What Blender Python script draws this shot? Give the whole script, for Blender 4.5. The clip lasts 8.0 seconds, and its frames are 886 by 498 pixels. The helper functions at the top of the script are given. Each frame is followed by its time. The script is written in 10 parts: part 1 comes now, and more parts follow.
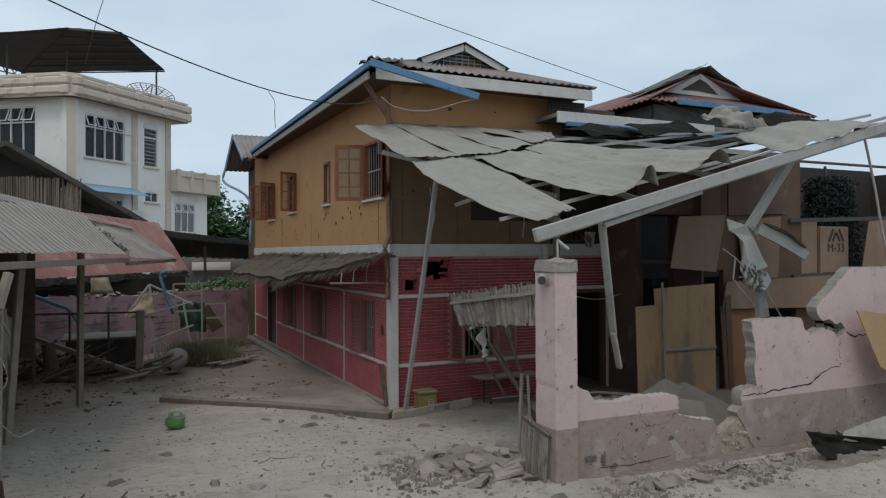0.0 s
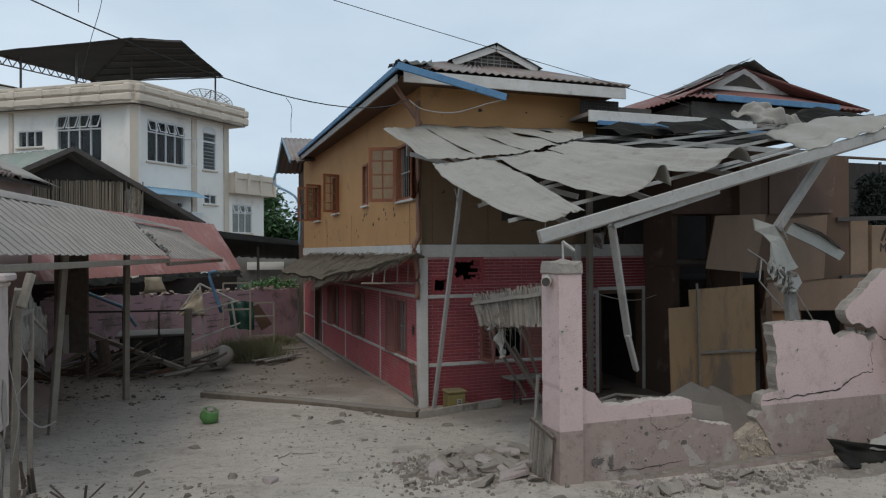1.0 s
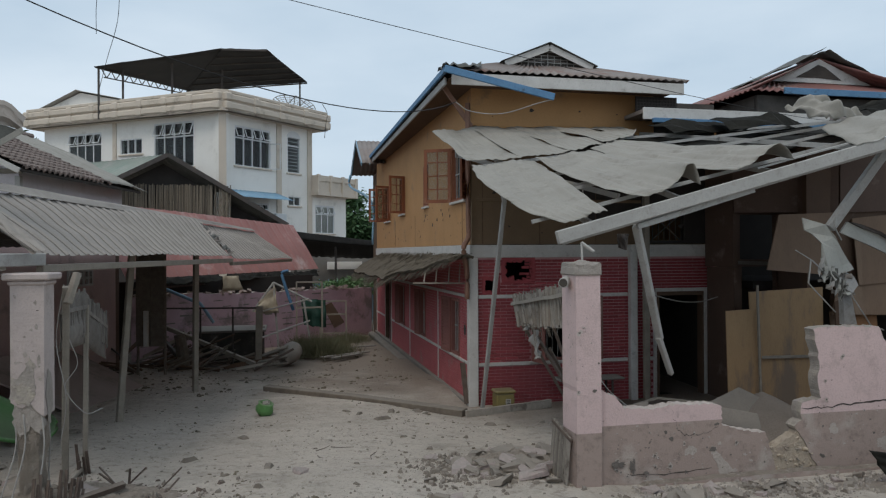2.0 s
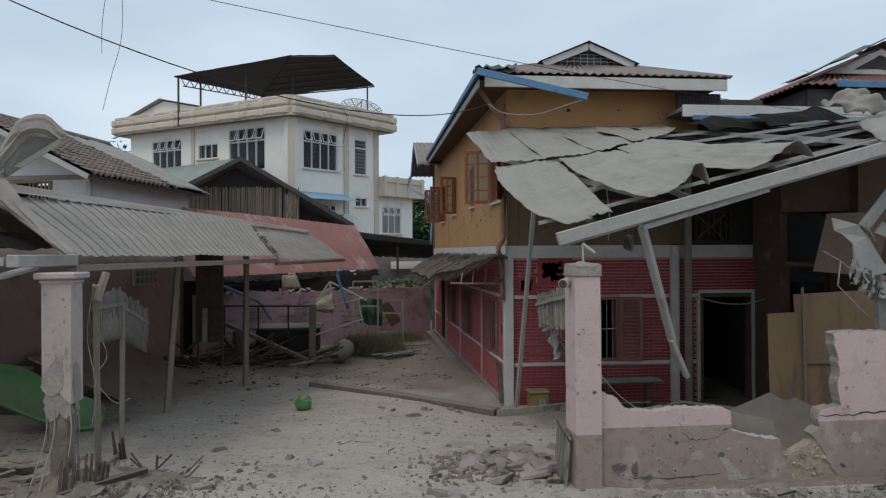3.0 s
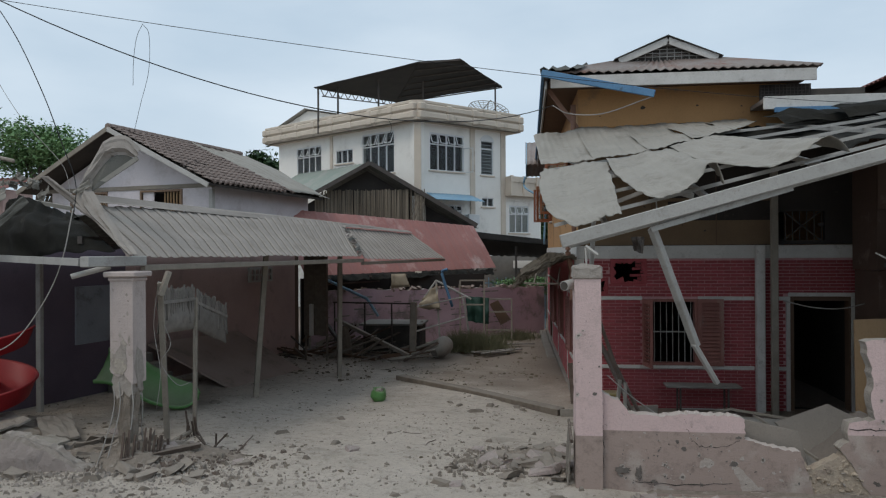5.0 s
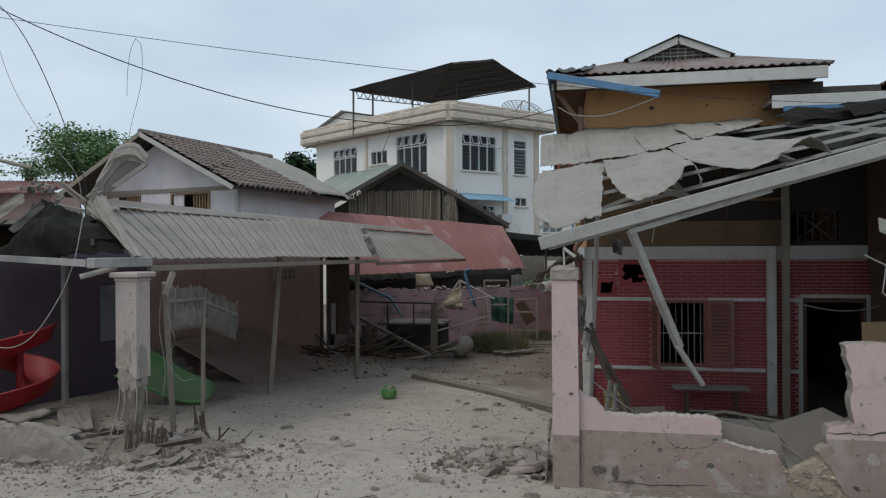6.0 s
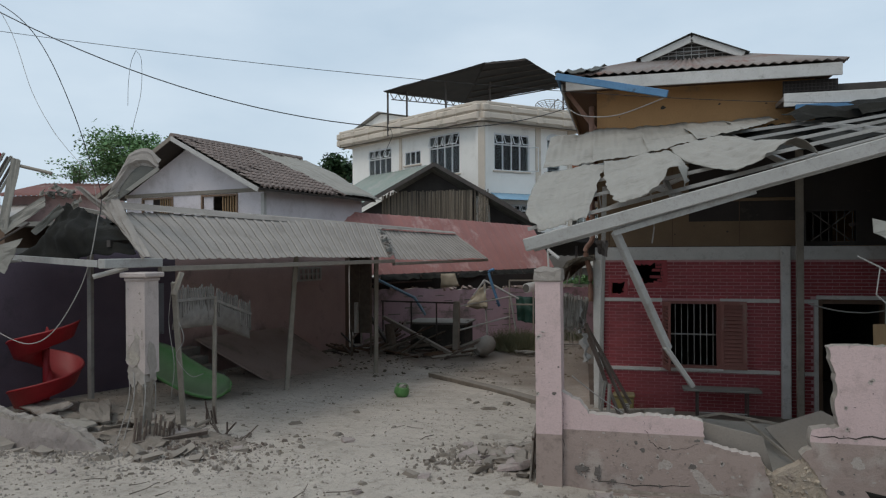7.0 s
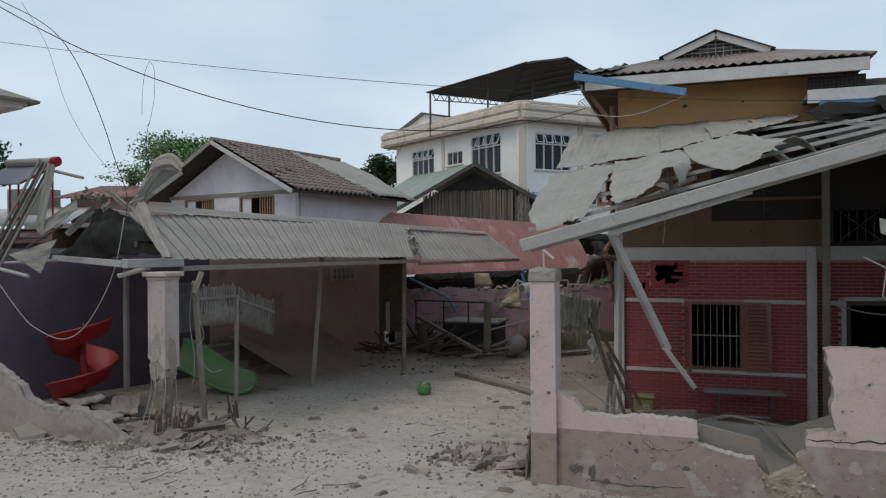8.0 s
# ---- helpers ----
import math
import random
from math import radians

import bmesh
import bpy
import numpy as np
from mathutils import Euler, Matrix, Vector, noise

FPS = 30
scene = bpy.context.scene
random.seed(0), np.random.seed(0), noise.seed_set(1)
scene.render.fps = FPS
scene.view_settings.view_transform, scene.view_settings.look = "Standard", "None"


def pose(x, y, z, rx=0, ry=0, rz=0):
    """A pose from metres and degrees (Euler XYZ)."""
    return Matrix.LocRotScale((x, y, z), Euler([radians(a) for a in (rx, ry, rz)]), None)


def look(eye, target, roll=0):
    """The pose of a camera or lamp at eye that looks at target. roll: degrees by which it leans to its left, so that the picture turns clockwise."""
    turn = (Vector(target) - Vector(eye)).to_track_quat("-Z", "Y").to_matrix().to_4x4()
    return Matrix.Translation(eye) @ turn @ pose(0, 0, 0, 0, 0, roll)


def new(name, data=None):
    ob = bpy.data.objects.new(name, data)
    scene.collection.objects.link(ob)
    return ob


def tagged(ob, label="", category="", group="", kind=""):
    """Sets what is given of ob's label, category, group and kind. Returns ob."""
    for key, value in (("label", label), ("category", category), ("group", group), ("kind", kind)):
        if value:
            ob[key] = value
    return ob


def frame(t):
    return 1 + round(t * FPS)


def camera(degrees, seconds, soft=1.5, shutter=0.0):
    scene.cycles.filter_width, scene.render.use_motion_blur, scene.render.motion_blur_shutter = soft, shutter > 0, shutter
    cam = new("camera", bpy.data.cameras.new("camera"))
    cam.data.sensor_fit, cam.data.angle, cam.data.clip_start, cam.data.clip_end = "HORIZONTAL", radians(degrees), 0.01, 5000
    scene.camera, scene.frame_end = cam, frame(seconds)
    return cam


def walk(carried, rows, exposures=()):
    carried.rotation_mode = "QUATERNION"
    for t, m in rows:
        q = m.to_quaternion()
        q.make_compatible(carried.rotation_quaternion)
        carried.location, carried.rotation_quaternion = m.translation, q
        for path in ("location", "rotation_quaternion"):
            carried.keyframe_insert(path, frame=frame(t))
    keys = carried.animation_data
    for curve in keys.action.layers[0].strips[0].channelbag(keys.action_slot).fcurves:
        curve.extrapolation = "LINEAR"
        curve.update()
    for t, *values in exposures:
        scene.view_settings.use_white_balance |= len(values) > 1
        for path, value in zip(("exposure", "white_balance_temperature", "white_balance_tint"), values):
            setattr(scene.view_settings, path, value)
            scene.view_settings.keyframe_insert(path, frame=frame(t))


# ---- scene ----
cam = camera(63.7, 8.0, soft=1.2)
METRES, EYE, TILT, LEAN, TURN = 6.267, 2.3, -2.04, -0.94, -24.7
ROWS = [
    (0.0, 0.0, 0.0, 0.0, 0.05, 2.24, 1.16),
    (0.5, 0.0466, -0.0056, 0.0012, 1.35, 2.23, 1.13),
    (1.0, 0.1025, -0.0103, 0.0015, 5.07, 2.28, 1.04),
    (1.5, 0.1667, -0.0122, 0.001, 9.0, 2.34, 0.9),
    (3.0, 0.3778, -0.001, 0.0012, 18.97, 2.41, 0.5),
    (3.5, 0.4483, 0.009, 0.0021, 22.33, 2.41, 0.39),
    (4.0, 0.5174, 0.0225, 0.003, 25.79, 2.39, 0.26),
    (4.5, 0.5843, 0.0385, 0.0032, 29.02, 2.37, 0.14),
    (6.0, 0.7672, 0.0928, 0.0079, 35.3, 2.28, -0.09),
    (6.5, 0.8206, 0.1129, 0.0096, 37.1, 2.25, -0.14),
    (7.0, 0.8713, 0.1344, 0.0112, 38.94, 2.21, -0.2),
    (7.5, 0.9197, 0.1573, 0.012, 40.96, 2.18, -0.26),
    (8.0, 0.9676, 0.1825, 0.0131, 43.23, 2.14, -0.34),
]
walk(cam, [(t, pose(0, 0, EYE, TILT, LEAN, TURN) @ pose(METRES * x, METRES * y, METRES * z, 90 + pitch, roll, yaw)) for t, x, y, z, yaw, pitch, roll in ROWS])

# ---- world and light ----
scene.view_settings.exposure = 0.0
world = bpy.data.worlds.new("overcast_sky")
world.use_nodes = True
scene.world = world
wn, wl = world.node_tree.nodes, world.node_tree.links
wn.clear()
sky = wn.new("ShaderNodeTexSky")
sky.sky_type, sky.sun_disc = "NISHITA", False
sky.sun_elevation, sky.sun_rotation = radians(58), radians(217)
sky.air_density, sky.dust_density, sky.ozone_density = 1.2, 3.0, 1.5
w_co = wn.new("ShaderNodeTexCoord")
w_map = wn.new("ShaderNodeMapping")
w_map.inputs["Scale"].default_value = (1.2, 1.2, 3.5)
w_noise = wn.new("ShaderNodeTexNoise")
w_noise.inputs["Scale"].default_value, w_noise.inputs["Detail"].default_value = 1.6, 6
w_ramp = wn.new("ShaderNodeValToRGB")
w_ramp.color_ramp.elements[0].position, w_ramp.color_ramp.elements[0].color = 0.3, (5.9, 7.55, 9.2, 1)
w_ramp.color_ramp.elements[1].position, w_ramp.color_ramp.elements[1].color = 0.72, (8.9, 10.25, 11.5, 1)
w_mix = wn.new("ShaderNodeMix")
w_mix.data_type = "RGBA"
w_mix.inputs[0].default_value = 0.88
w_bg = wn.new("ShaderNodeBackground")
w_bg.inputs["Strength"].default_value = 0.085
w_out = wn.new("ShaderNodeOutputWorld")
wl.new(w_co.outputs["Generated"], w_map.inputs["Vector"])
wl.new(w_map.outputs["Vector"], w_noise.inputs["Vector"])
wl.new(w_noise.outputs["Fac"], w_ramp.inputs["Fac"])
wl.new(sky.outputs["Color"], w_mix.inputs[6])
wl.new(w_ramp.outputs["Color"], w_mix.inputs[7])
wl.new(w_mix.outputs[2], w_bg.inputs["Color"])
wl.new(w_bg.outputs["Background"], w_out.inputs["Surface"])

sun = new("sun", bpy.data.lights.new("sun", "SUN"))
sun.data.energy, sun.data.angle, sun.data.color = 0.92, radians(25), (1.0, 0.91, 0.8)
sun.matrix_world = look((-5, -7, 20), (2.5, 3, 0))


# ---- materials ----
def material(name, a, b, rough=0.8, scale=6.0, bump=0.25, metal=0.0, stain=None, stain_scale=0.9, stain_at=0.56,
             dust=0.0, vary=0.0, stretch=(1, 1, 1), fine=40.0, spec=0.3):
    """Two base colours in a blotchy mix, a stain at a larger scale, dust on what faces up, fine relief."""
    m = bpy.data.materials.new(name)
    m.use_nodes = True
    n, l = m.node_tree.nodes, m.node_tree.links
    p = n["Principled BSDF"]
    p.inputs["Roughness"].default_value, p.inputs["Metallic"].default_value = rough, metal
    p.inputs["Specular IOR Level"].default_value = spec
    co = n.new("ShaderNodeTexCoord")
    mp = n.new("ShaderNodeMapping")
    mp.inputs["Scale"].default_value = stretch
    l.new(co.outputs["Object"], mp.inputs["Vector"])

    def noise_tex(s, detail=5, rough_=0.6):
        t = n.new("ShaderNodeTexNoise")
        t.inputs["Scale"].default_value, t.inputs["Detail"].default_value, t.inputs["Roughness"].default_value = s, detail, rough_
        l.new(mp.outputs["Vector"], t.inputs["Vector"])
        return t

    def mix(fac, c1, c2):
        x = n.new("ShaderNodeMix")
        x.data_type = "RGBA"
        for sock, val in ((x.inputs[0], fac), (x.inputs[6], c1), (x.inputs[7], c2)):
            if isinstance(val, tuple):
                sock.default_value = (*val, 1) if len(val) == 3 else val
            elif isinstance(val, (int, float)):
                sock.default_value = val
            else:
                l.new(val, sock)
        return x.outputs[2]

    def ramp(src, lo, hi):
        r = n.new("ShaderNodeMapRange")
        r.inputs["From Min"].default_value, r.inputs["From Max"].default_value = lo, hi
        l.new(src, r.inputs["Value"])
        return r.outputs["Result"]

    big = noise_tex(scale)
    small = noise_tex(fine, 4, 0.7)
    col = mix(ramp(big.outputs["Fac"], 0.32, 0.68), a, b)
    dark = tuple(c * 0.72 for c in a)
    col = mix(ramp(small.outputs["Fac"], 0.5, 0.85), col, dark)
    if stain:
        st = noise_tex(stain_scale, 7, 0.68)
        col = mix(ramp(st.outputs["Fac"], stain_at, stain_at + 0.1), col, stain)
    if vary:
        oi = n.new("ShaderNodeObjectInfo")
        hs = n.new("ShaderNodeHueSaturation")
        l.new(col, hs.inputs["Color"])
        l.new(ramp_val(n, l, oi.outputs["Random"], 1 - vary, 1 + vary), hs.inputs["Value"])
        col = hs.outputs["Color"]
    if dust:
        geo = n.new("ShaderNodeNewGeometry")
        sep = n.new("ShaderNodeSeparateXYZ")
        l.new(geo.outputs["Normal"], sep.inputs[0])
        dn = noise_tex(scale * 0.6, 6)
        mul = n.new("ShaderNodeMath")
        mul.operation = "MULTIPLY"
        l.new(ramp(sep.outputs["Z"], 0.15, 0.85), mul.inputs[0])
        l.new(ramp_val(n, l, dn.outputs["Fac"], dust * 0.5, dust * 1.3), mul.inputs[1])
        col = mix(mul.outputs[0], col, (0.33, 0.3, 0.26))
    l.new(col, p.inputs["Base Color"])
    rr = ramp_val(n, l, small.outputs["Fac"], max(rough - 0.12, 0.05), min(rough + 0.12, 1))
    l.new(rr, p.inputs["Roughness"])
    if bump:
        add = n.new("ShaderNodeMath")
        add.operation = "ADD"
        l.new(big.outputs["Fac"], add.inputs[0])
        l.new(small.outputs["Fac"], add.inputs[1])
        bp = n.new("ShaderNodeBump")
        bp.inputs["Strength"].default_value, bp.inputs["Distance"].default_value = bump, 0.02
        l.new(add.outputs[0], bp.inputs["Height"])
        l.new(bp.outputs["Normal"], p.inputs["Normal"])
    return m


def ramp_val(n, l, src, lo, hi):
    r = n.new("ShaderNodeMapRange")
    r.inputs["To Min"].default_value, r.inputs["To Max"].default_value = lo, hi
    l.new(src, r.inputs["Value"])
    return r.outputs["Result"]


def plaster_two(name, low, high, level, stain):
    """A wall painted in two colours, with the paint line at a height."""
    m = material(name, high, tuple(c * 0.93 for c in high), 0.85, 3.0, 0.3, stain=stain, stain_scale=2.4, stain_at=0.66)
    n, l = m.node_tree.nodes, m.node_tree.links
    p = n["Principled BSDF"]
    old = p.inputs["Base Color"].links[0].from_socket
    co = n.new("ShaderNodeTexCoord")
    sep = n.new("ShaderNodeSeparateXYZ")
    l.new(co.outputs["Object"], sep.inputs[0])
    r = n.new("ShaderNodeMapRange")
    r.inputs["From Min"].default_value, r.inputs["From Max"].default_value = level - 0.004, level + 0.004
    l.new(sep.outputs["Z"], r.inputs["Value"])
    t = n.new("ShaderNodeTexNoise")
    t.inputs["Scale"].default_value, t.inputs["Detail"].default_value = 2.6, 8
    l.new(co.outputs["Object"], t.inputs["Vector"])
    k = n.new("ShaderNodeMapRange")
    k.inputs["From Min"].default_value, k.inputs["From Max"].default_value = 0.55, 0.7
    l.new(t.outputs["Fac"], k.inputs["Value"])
    lo = n.new("ShaderNodeMix")
    lo.data_type = "RGBA"
    lo.inputs[6].default_value, lo.inputs[7].default_value = (*low, 1), (*stain, 1)
    l.new(k.outputs["Result"], lo.inputs[0])
    t2 = n.new("ShaderNodeTexNoise")
    t2.inputs["Scale"].default_value, t2.inputs["Detail"].default_value, t2.inputs["Roughness"].default_value = 9.0, 10, 0.7
    l.new(co.outputs["Object"], t2.inputs["Vector"])
    k2 = n.new("ShaderNodeMapRange")
    k2.inputs["From Min"].default_value, k2.inputs["From Max"].default_value, k2.inputs["To Max"].default_value = 0.5, 0.7, 0.75
    l.new(t2.outputs["Fac"], k2.inputs["Value"])
    lo2 = n.new("ShaderNodeMix")
    lo2.data_type = "RGBA"
    lo2.inputs[7].default_value = (*(c * 0.62 for c in low), 1)
    l.new(lo.outputs[2], lo2.inputs[6])
    l.new(k2.outputs["Result"], lo2.inputs[0])
    lo = lo2
    x = n.new("ShaderNodeMix")
    x.data_type = "RGBA"
    l.new(r.outputs["Result"], x.inputs[0])
    l.new(lo.outputs[2], x.inputs[6])
    l.new(old, x.inputs[7])
    l.new(x.outputs[2], p.inputs["Base Color"])
    return m


def glass(name, tint):
    m = bpy.data.materials.new(name)
    m.use_nodes = True
    p = m.node_tree.nodes["Principled BSDF"]
    p.inputs["Base Color"].default_value = (*tint, 1)
    p.inputs["Roughness"].default_value = 0.04
    p.inputs["IOR"].default_value = 1.3
    p.inputs["Transmission Weight"].default_value = 1.0
    return m


M_GROUND = material("dusty_ground", (0.57, 0.505, 0.435), (0.47, 0.414, 0.352), 0.95, 0.7, 0.6, stain=(0.34, 0.3, 0.255), stain_scale=0.35, stain_at=0.57, fine=22)
M_STONE = material("rubble_stone", (0.36, 0.31, 0.26), (0.26, 0.225, 0.19), 0.95, 3, 0.5, vary=0.2, dust=0.6)
M_BRICKBIT = material("rubble_plaster_pink", (0.46, 0.36, 0.34), (0.3, 0.27, 0.25), 0.95, 5, 0.5, dust=0.4)
M_LEAFLITTER = material("dry_litter", (0.1, 0.08, 0.055), (0.19, 0.16, 0.12), 0.95, 5, 0.2)
M_ORANGE = material("ochre_wall_board", (0.49, 0.272, 0.12), (0.425, 0.235, 0.102), 0.75, 1.2, 0.15, stain=(0.3, 0.19, 0.11), stain_scale=1.4, stain_at=0.6, fine=30)
M_WHITE = material("weathered_white_paint", (0.6, 0.58, 0.55), (0.5, 0.48, 0.45), 0.7, 3, 0.15, stain=(0.36, 0.34, 0.31), stain_scale=3.5, stain_at=0.6)
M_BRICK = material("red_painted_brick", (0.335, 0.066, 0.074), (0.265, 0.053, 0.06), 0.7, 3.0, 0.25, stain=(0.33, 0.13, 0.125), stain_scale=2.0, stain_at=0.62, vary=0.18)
# Brighter copy of the red brick: open light on the side wall, as colour
M_BRICKSIDE = material("lit_side_red_brick", (0.53, 0.15, 0.157), (0.43, 0.118, 0.126), 0.75, 3.0, 0.25, stain=(0.4, 0.19, 0.18), stain_scale=2.0, stain_at=0.58, vary=0.18)
M_MORTAR = material("pale_pink_mortar", (0.56, 0.33, 0.33), (0.46, 0.24, 0.245), 0.9, 5, 0.3)
M_BLUE = material("faded_blue_paint", (0.2, 0.36, 0.5), (0.26, 0.4, 0.5), 0.6, 3, 0.15, stain=(0.36, 0.4, 0.43), stain_scale=4, stain_at=0.58)
M_EAVEBLUE = material("grimy_blue_paint", (0.085, 0.19, 0.33), (0.12, 0.25, 0.4), 0.6, 3, 0.2, stain=(0.06, 0.085, 0.11), stain_scale=3.5, stain_at=0.57)
M_ROOF = material("rusty_grey_roof_sheet", (0.3, 0.27, 0.25), (0.24, 0.19, 0.17), 0.65, 1.6, 0.2, metal=0.2, stain=(0.24, 0.13, 0.1), stain_scale=0.8, stain_at=0.55)
M_ROOFRED = material("red_brown_roof_sheet", (0.25, 0.12, 0.105), (0.2, 0.1, 0.09), 0.65, 1.4, 0.2, metal=0.1, stain=(0.3, 0.25, 0.22), stain_scale=0.9, stain_at=0.55)
M_CPSHEET = material("dusty_brown_grey_sheet", (0.33, 0.295, 0.265), (0.265, 0.236, 0.21), 0.75, 1.5, 0.15, metal=0.05, stain=(0.33, 0.295, 0.26), stain_scale=1.1, stain_at=0.56, dust=0.25)
M_SHEET = material("dusty_grey_sheet_metal", (0.315, 0.298, 0.262), (0.25, 0.236, 0.207), 0.75, 1.5, 0.15, metal=0.05, stain=(0.24, 0.22, 0.19), stain_scale=1.4, stain_at=0.58, dust=0.35)
M_SHEETDK = material("charred_sheet_metal", (0.09, 0.09, 0.08), (0.14, 0.135, 0.12), 0.6, 2.5, 0.2, metal=0.3, stain=(0.2, 0.19, 0.17), stain_scale=2, stain_at=0.6)
M_STEEL = material("grey_painted_steel", (0.41, 0.398, 0.376), (0.33, 0.32, 0.3), 0.6, 2.5, 0.1, metal=0.1, stain=(0.3, 0.28, 0.25), stain_scale=3, stain_at=0.6, dust=0.3)
# Shade of the canopy's underside is put into this near-black colour
M_CANOPY = material("shaded_canopy_sheet", (0.035, 0.035, 0.036), (0.05, 0.047, 0.045), 0.8, 1.5, 0.15, stain=(0.08, 0.06, 0.05), stain_scale=1.0, stain_at=0.62)
M_STEELDK = material("dark_steel", (0.07, 0.065, 0.06), (0.11, 0.09, 0.08), 0.6, 4, 0.15, metal=0.4)
M_PINKWALL = plaster_two("pink_and_mauve_plaster", (0.34, 0.265, 0.232), (0.6, 0.455, 0.44), 0.7, (0.42, 0.365, 0.325))
M_BACKPINK = material("faded_pink_block_wall", (0.52, 0.37, 0.42), (0.42, 0.3, 0.335), 0.9, 1.5, 0.35, stain=(0.25, 0.2, 0.2), stain_scale=1.3, stain_at=0.52)
M_RAWCONC = material("broken_masonry", (0.4, 0.36, 0.32), (0.3, 0.265, 0.235), 0.95, 7, 1.0, stain=(0.45, 0.4, 0.33), stain_scale=4, stain_at=0.55)
M_DARKCONC = material("grimy_concrete", (0.16, 0.15, 0.135), (0.23, 0.215, 0.195), 0.95, 2, 0.4, dust=0.5)
M_TIMBER = material("varnished_shutter_wood", (0.27, 0.1, 0.05), (0.21, 0.075, 0.04), 0.6, 4, 0.2, stretch=(1, 1, 0.25), stain=(0.3, 0.17, 0.11), stain_scale=3, stain_at=0.6)
M_PLYRED = material("dusky_brown_board", (0.125, 0.08, 0.06), (0.1, 0.064, 0.049), 0.75, 1.5, 0.1, stain=(0.21, 0.15, 0.12), stain_scale=1.3, stain_at=0.58)
M_DARKBOARD = material("shade_dark_board", (0.05, 0.042, 0.038), (0.035, 0.03, 0.027), 0.8, 1.5, 0.1, stain=(0.08, 0.065, 0.055), stain_scale=1.5, stain_at=0.6)
M_COLSHEET = material("pale_grey_column_casing", (0.44, 0.435, 0.395), (0.36, 0.355, 0.32), 0.7, 3, 0.2, stain=(0.3, 0.29, 0.26), stain_scale=4, stain_at=0.6)
M_PLY = material("brown_plywood", (0.24, 0.158, 0.105), (0.19, 0.125, 0.083), 0.7, 1.5, 0.1, stretch=(1, 1, 0.2), stain=(0.27, 0.19, 0.13), stain_scale=1.2, stain_at=0.58)
M_PLYTAN = material("tan_plywood", (0.4, 0.262, 0.142), (0.31, 0.2, 0.108), 0.7, 1.3, 0.1, stretch=(1, 1, 0.3), stain=(0.2, 0.148, 0.11), stain_scale=1.3, stain_at=0.53)
M_PLYRUST = material("rust_brown_plywood", (0.29, 0.145, 0.066), (0.22, 0.108, 0.05), 0.7, 1.4, 0.1, stretch=(1, 1, 0.2), stain=(0.15, 0.095, 0.06), stain_scale=1.4, stain_at=0.56)
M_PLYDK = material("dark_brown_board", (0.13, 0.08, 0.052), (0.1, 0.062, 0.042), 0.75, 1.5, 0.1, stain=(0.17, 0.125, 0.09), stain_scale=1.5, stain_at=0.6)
M_OLDWOOD = material("weathered_grey_timber", (0.23, 0.2, 0.165), (0.3, 0.265, 0.22), 0.9, 5, 0.35, stretch=(1, 1, 1), dust=0.5)
M_BAMBOO = material("grey_bamboo_slats", (0.216, 0.18, 0.137), (0.144, 0.119, 0.0936), 0.85, 3, 0.3, vary=0.25, stretch=(1, 1, 0.15))
M_THATCH = material("dry_palm_thatch", (0.14, 0.117, 0.086), (0.075, 0.061, 0.045), 0.95, 6, 0.4)
# Near-black colour stands in for the shade inside rooms and voids
M_INSIDE = material("room_shade_black", (0.055, 0.048, 0.044), (0.04, 0.035, 0.032), 0.95, 1.5, 0.2)
M_CREAM = material("cream_parapet_paint", (0.62, 0.54, 0.45), (0.55, 0.48, 0.4), 0.8, 1.0, 0.2, stain=(0.42, 0.36, 0.29), stain_scale=1.2, stain_at=0.6)
M_WBWALL = material("white_rendered_wall", (0.84, 0.815, 0.765), (0.79, 0.765, 0.715), 0.8, 0.8, 0.15, stain=(0.6, 0.575, 0.53), stain_scale=0.8, stain_at=0.62)
M_FRAMEW = material("white_window_frame", (0.7, 0.71, 0.71), (0.64, 0.65, 0.65), 0.5, 4, 0.05)
M_GLASS = glass("window_glass", (0.62, 0.66, 0.66))
M_SHUTTER = material("dusty_pink_brown_wood", (0.28, 0.12, 0.1), (0.22, 0.095, 0.078), 0.75, 4, 0.2, stretch=(1, 1, 0.25), stain=(0.28, 0.19, 0.16), stain_scale=3, stain_at=0.58)
M_GREENROOF = material("green_grey_roof_sheet", (0.24, 0.29, 0.25), (0.3, 0.32, 0.28), 0.6, 0.9, 0.2, metal=0.15, stain=(0.33, 0.33, 0.3), stain_scale=0.6, stain_at=0.52)
M_REDROOF = material("faded_red_roof_sheet", (0.4, 0.18, 0.155), (0.33, 0.148, 0.13), 0.6, 0.9, 0.15, stain=(0.5, 0.36, 0.33), stain_scale=0.6, stain_at=0.56)
M_TILE = material("brown_roof_tile", (0.21, 0.155, 0.135), (0.28, 0.22, 0.195), 0.85, 2.2, 0.3, dust=0.3, vary=0.2)
M_H2WALL = material("pale_lilac_plaster", (0.7, 0.645, 0.66), (0.63, 0.58, 0.595), 0.85, 1.2, 0.25, stain=(0.5, 0.45, 0.45), stain_scale=1.1, stain_at=0.6)
M_BROWNWALL = material("brown_pink_plaster", (0.5, 0.355, 0.325), (0.42, 0.295, 0.27), 0.85, 1.2, 0.25, stain=(0.27, 0.205, 0.19), stain_scale=0.9, stain_at=0.57)
M_MAUVEWALL = material("dusky_mauve_plaster", (0.15, 0.115, 0.145), (0.115, 0.09, 0.115), 0.85, 1.2, 0.25, stain=(0.1, 0.085, 0.1), stain_scale=1.1, stain_at=0.6)
M_GREENPL = material("green_plastic", (0.1, 0.25, 0.075), (0.13, 0.29, 0.1), 0.55, 4, 0.05, dust=0.5)
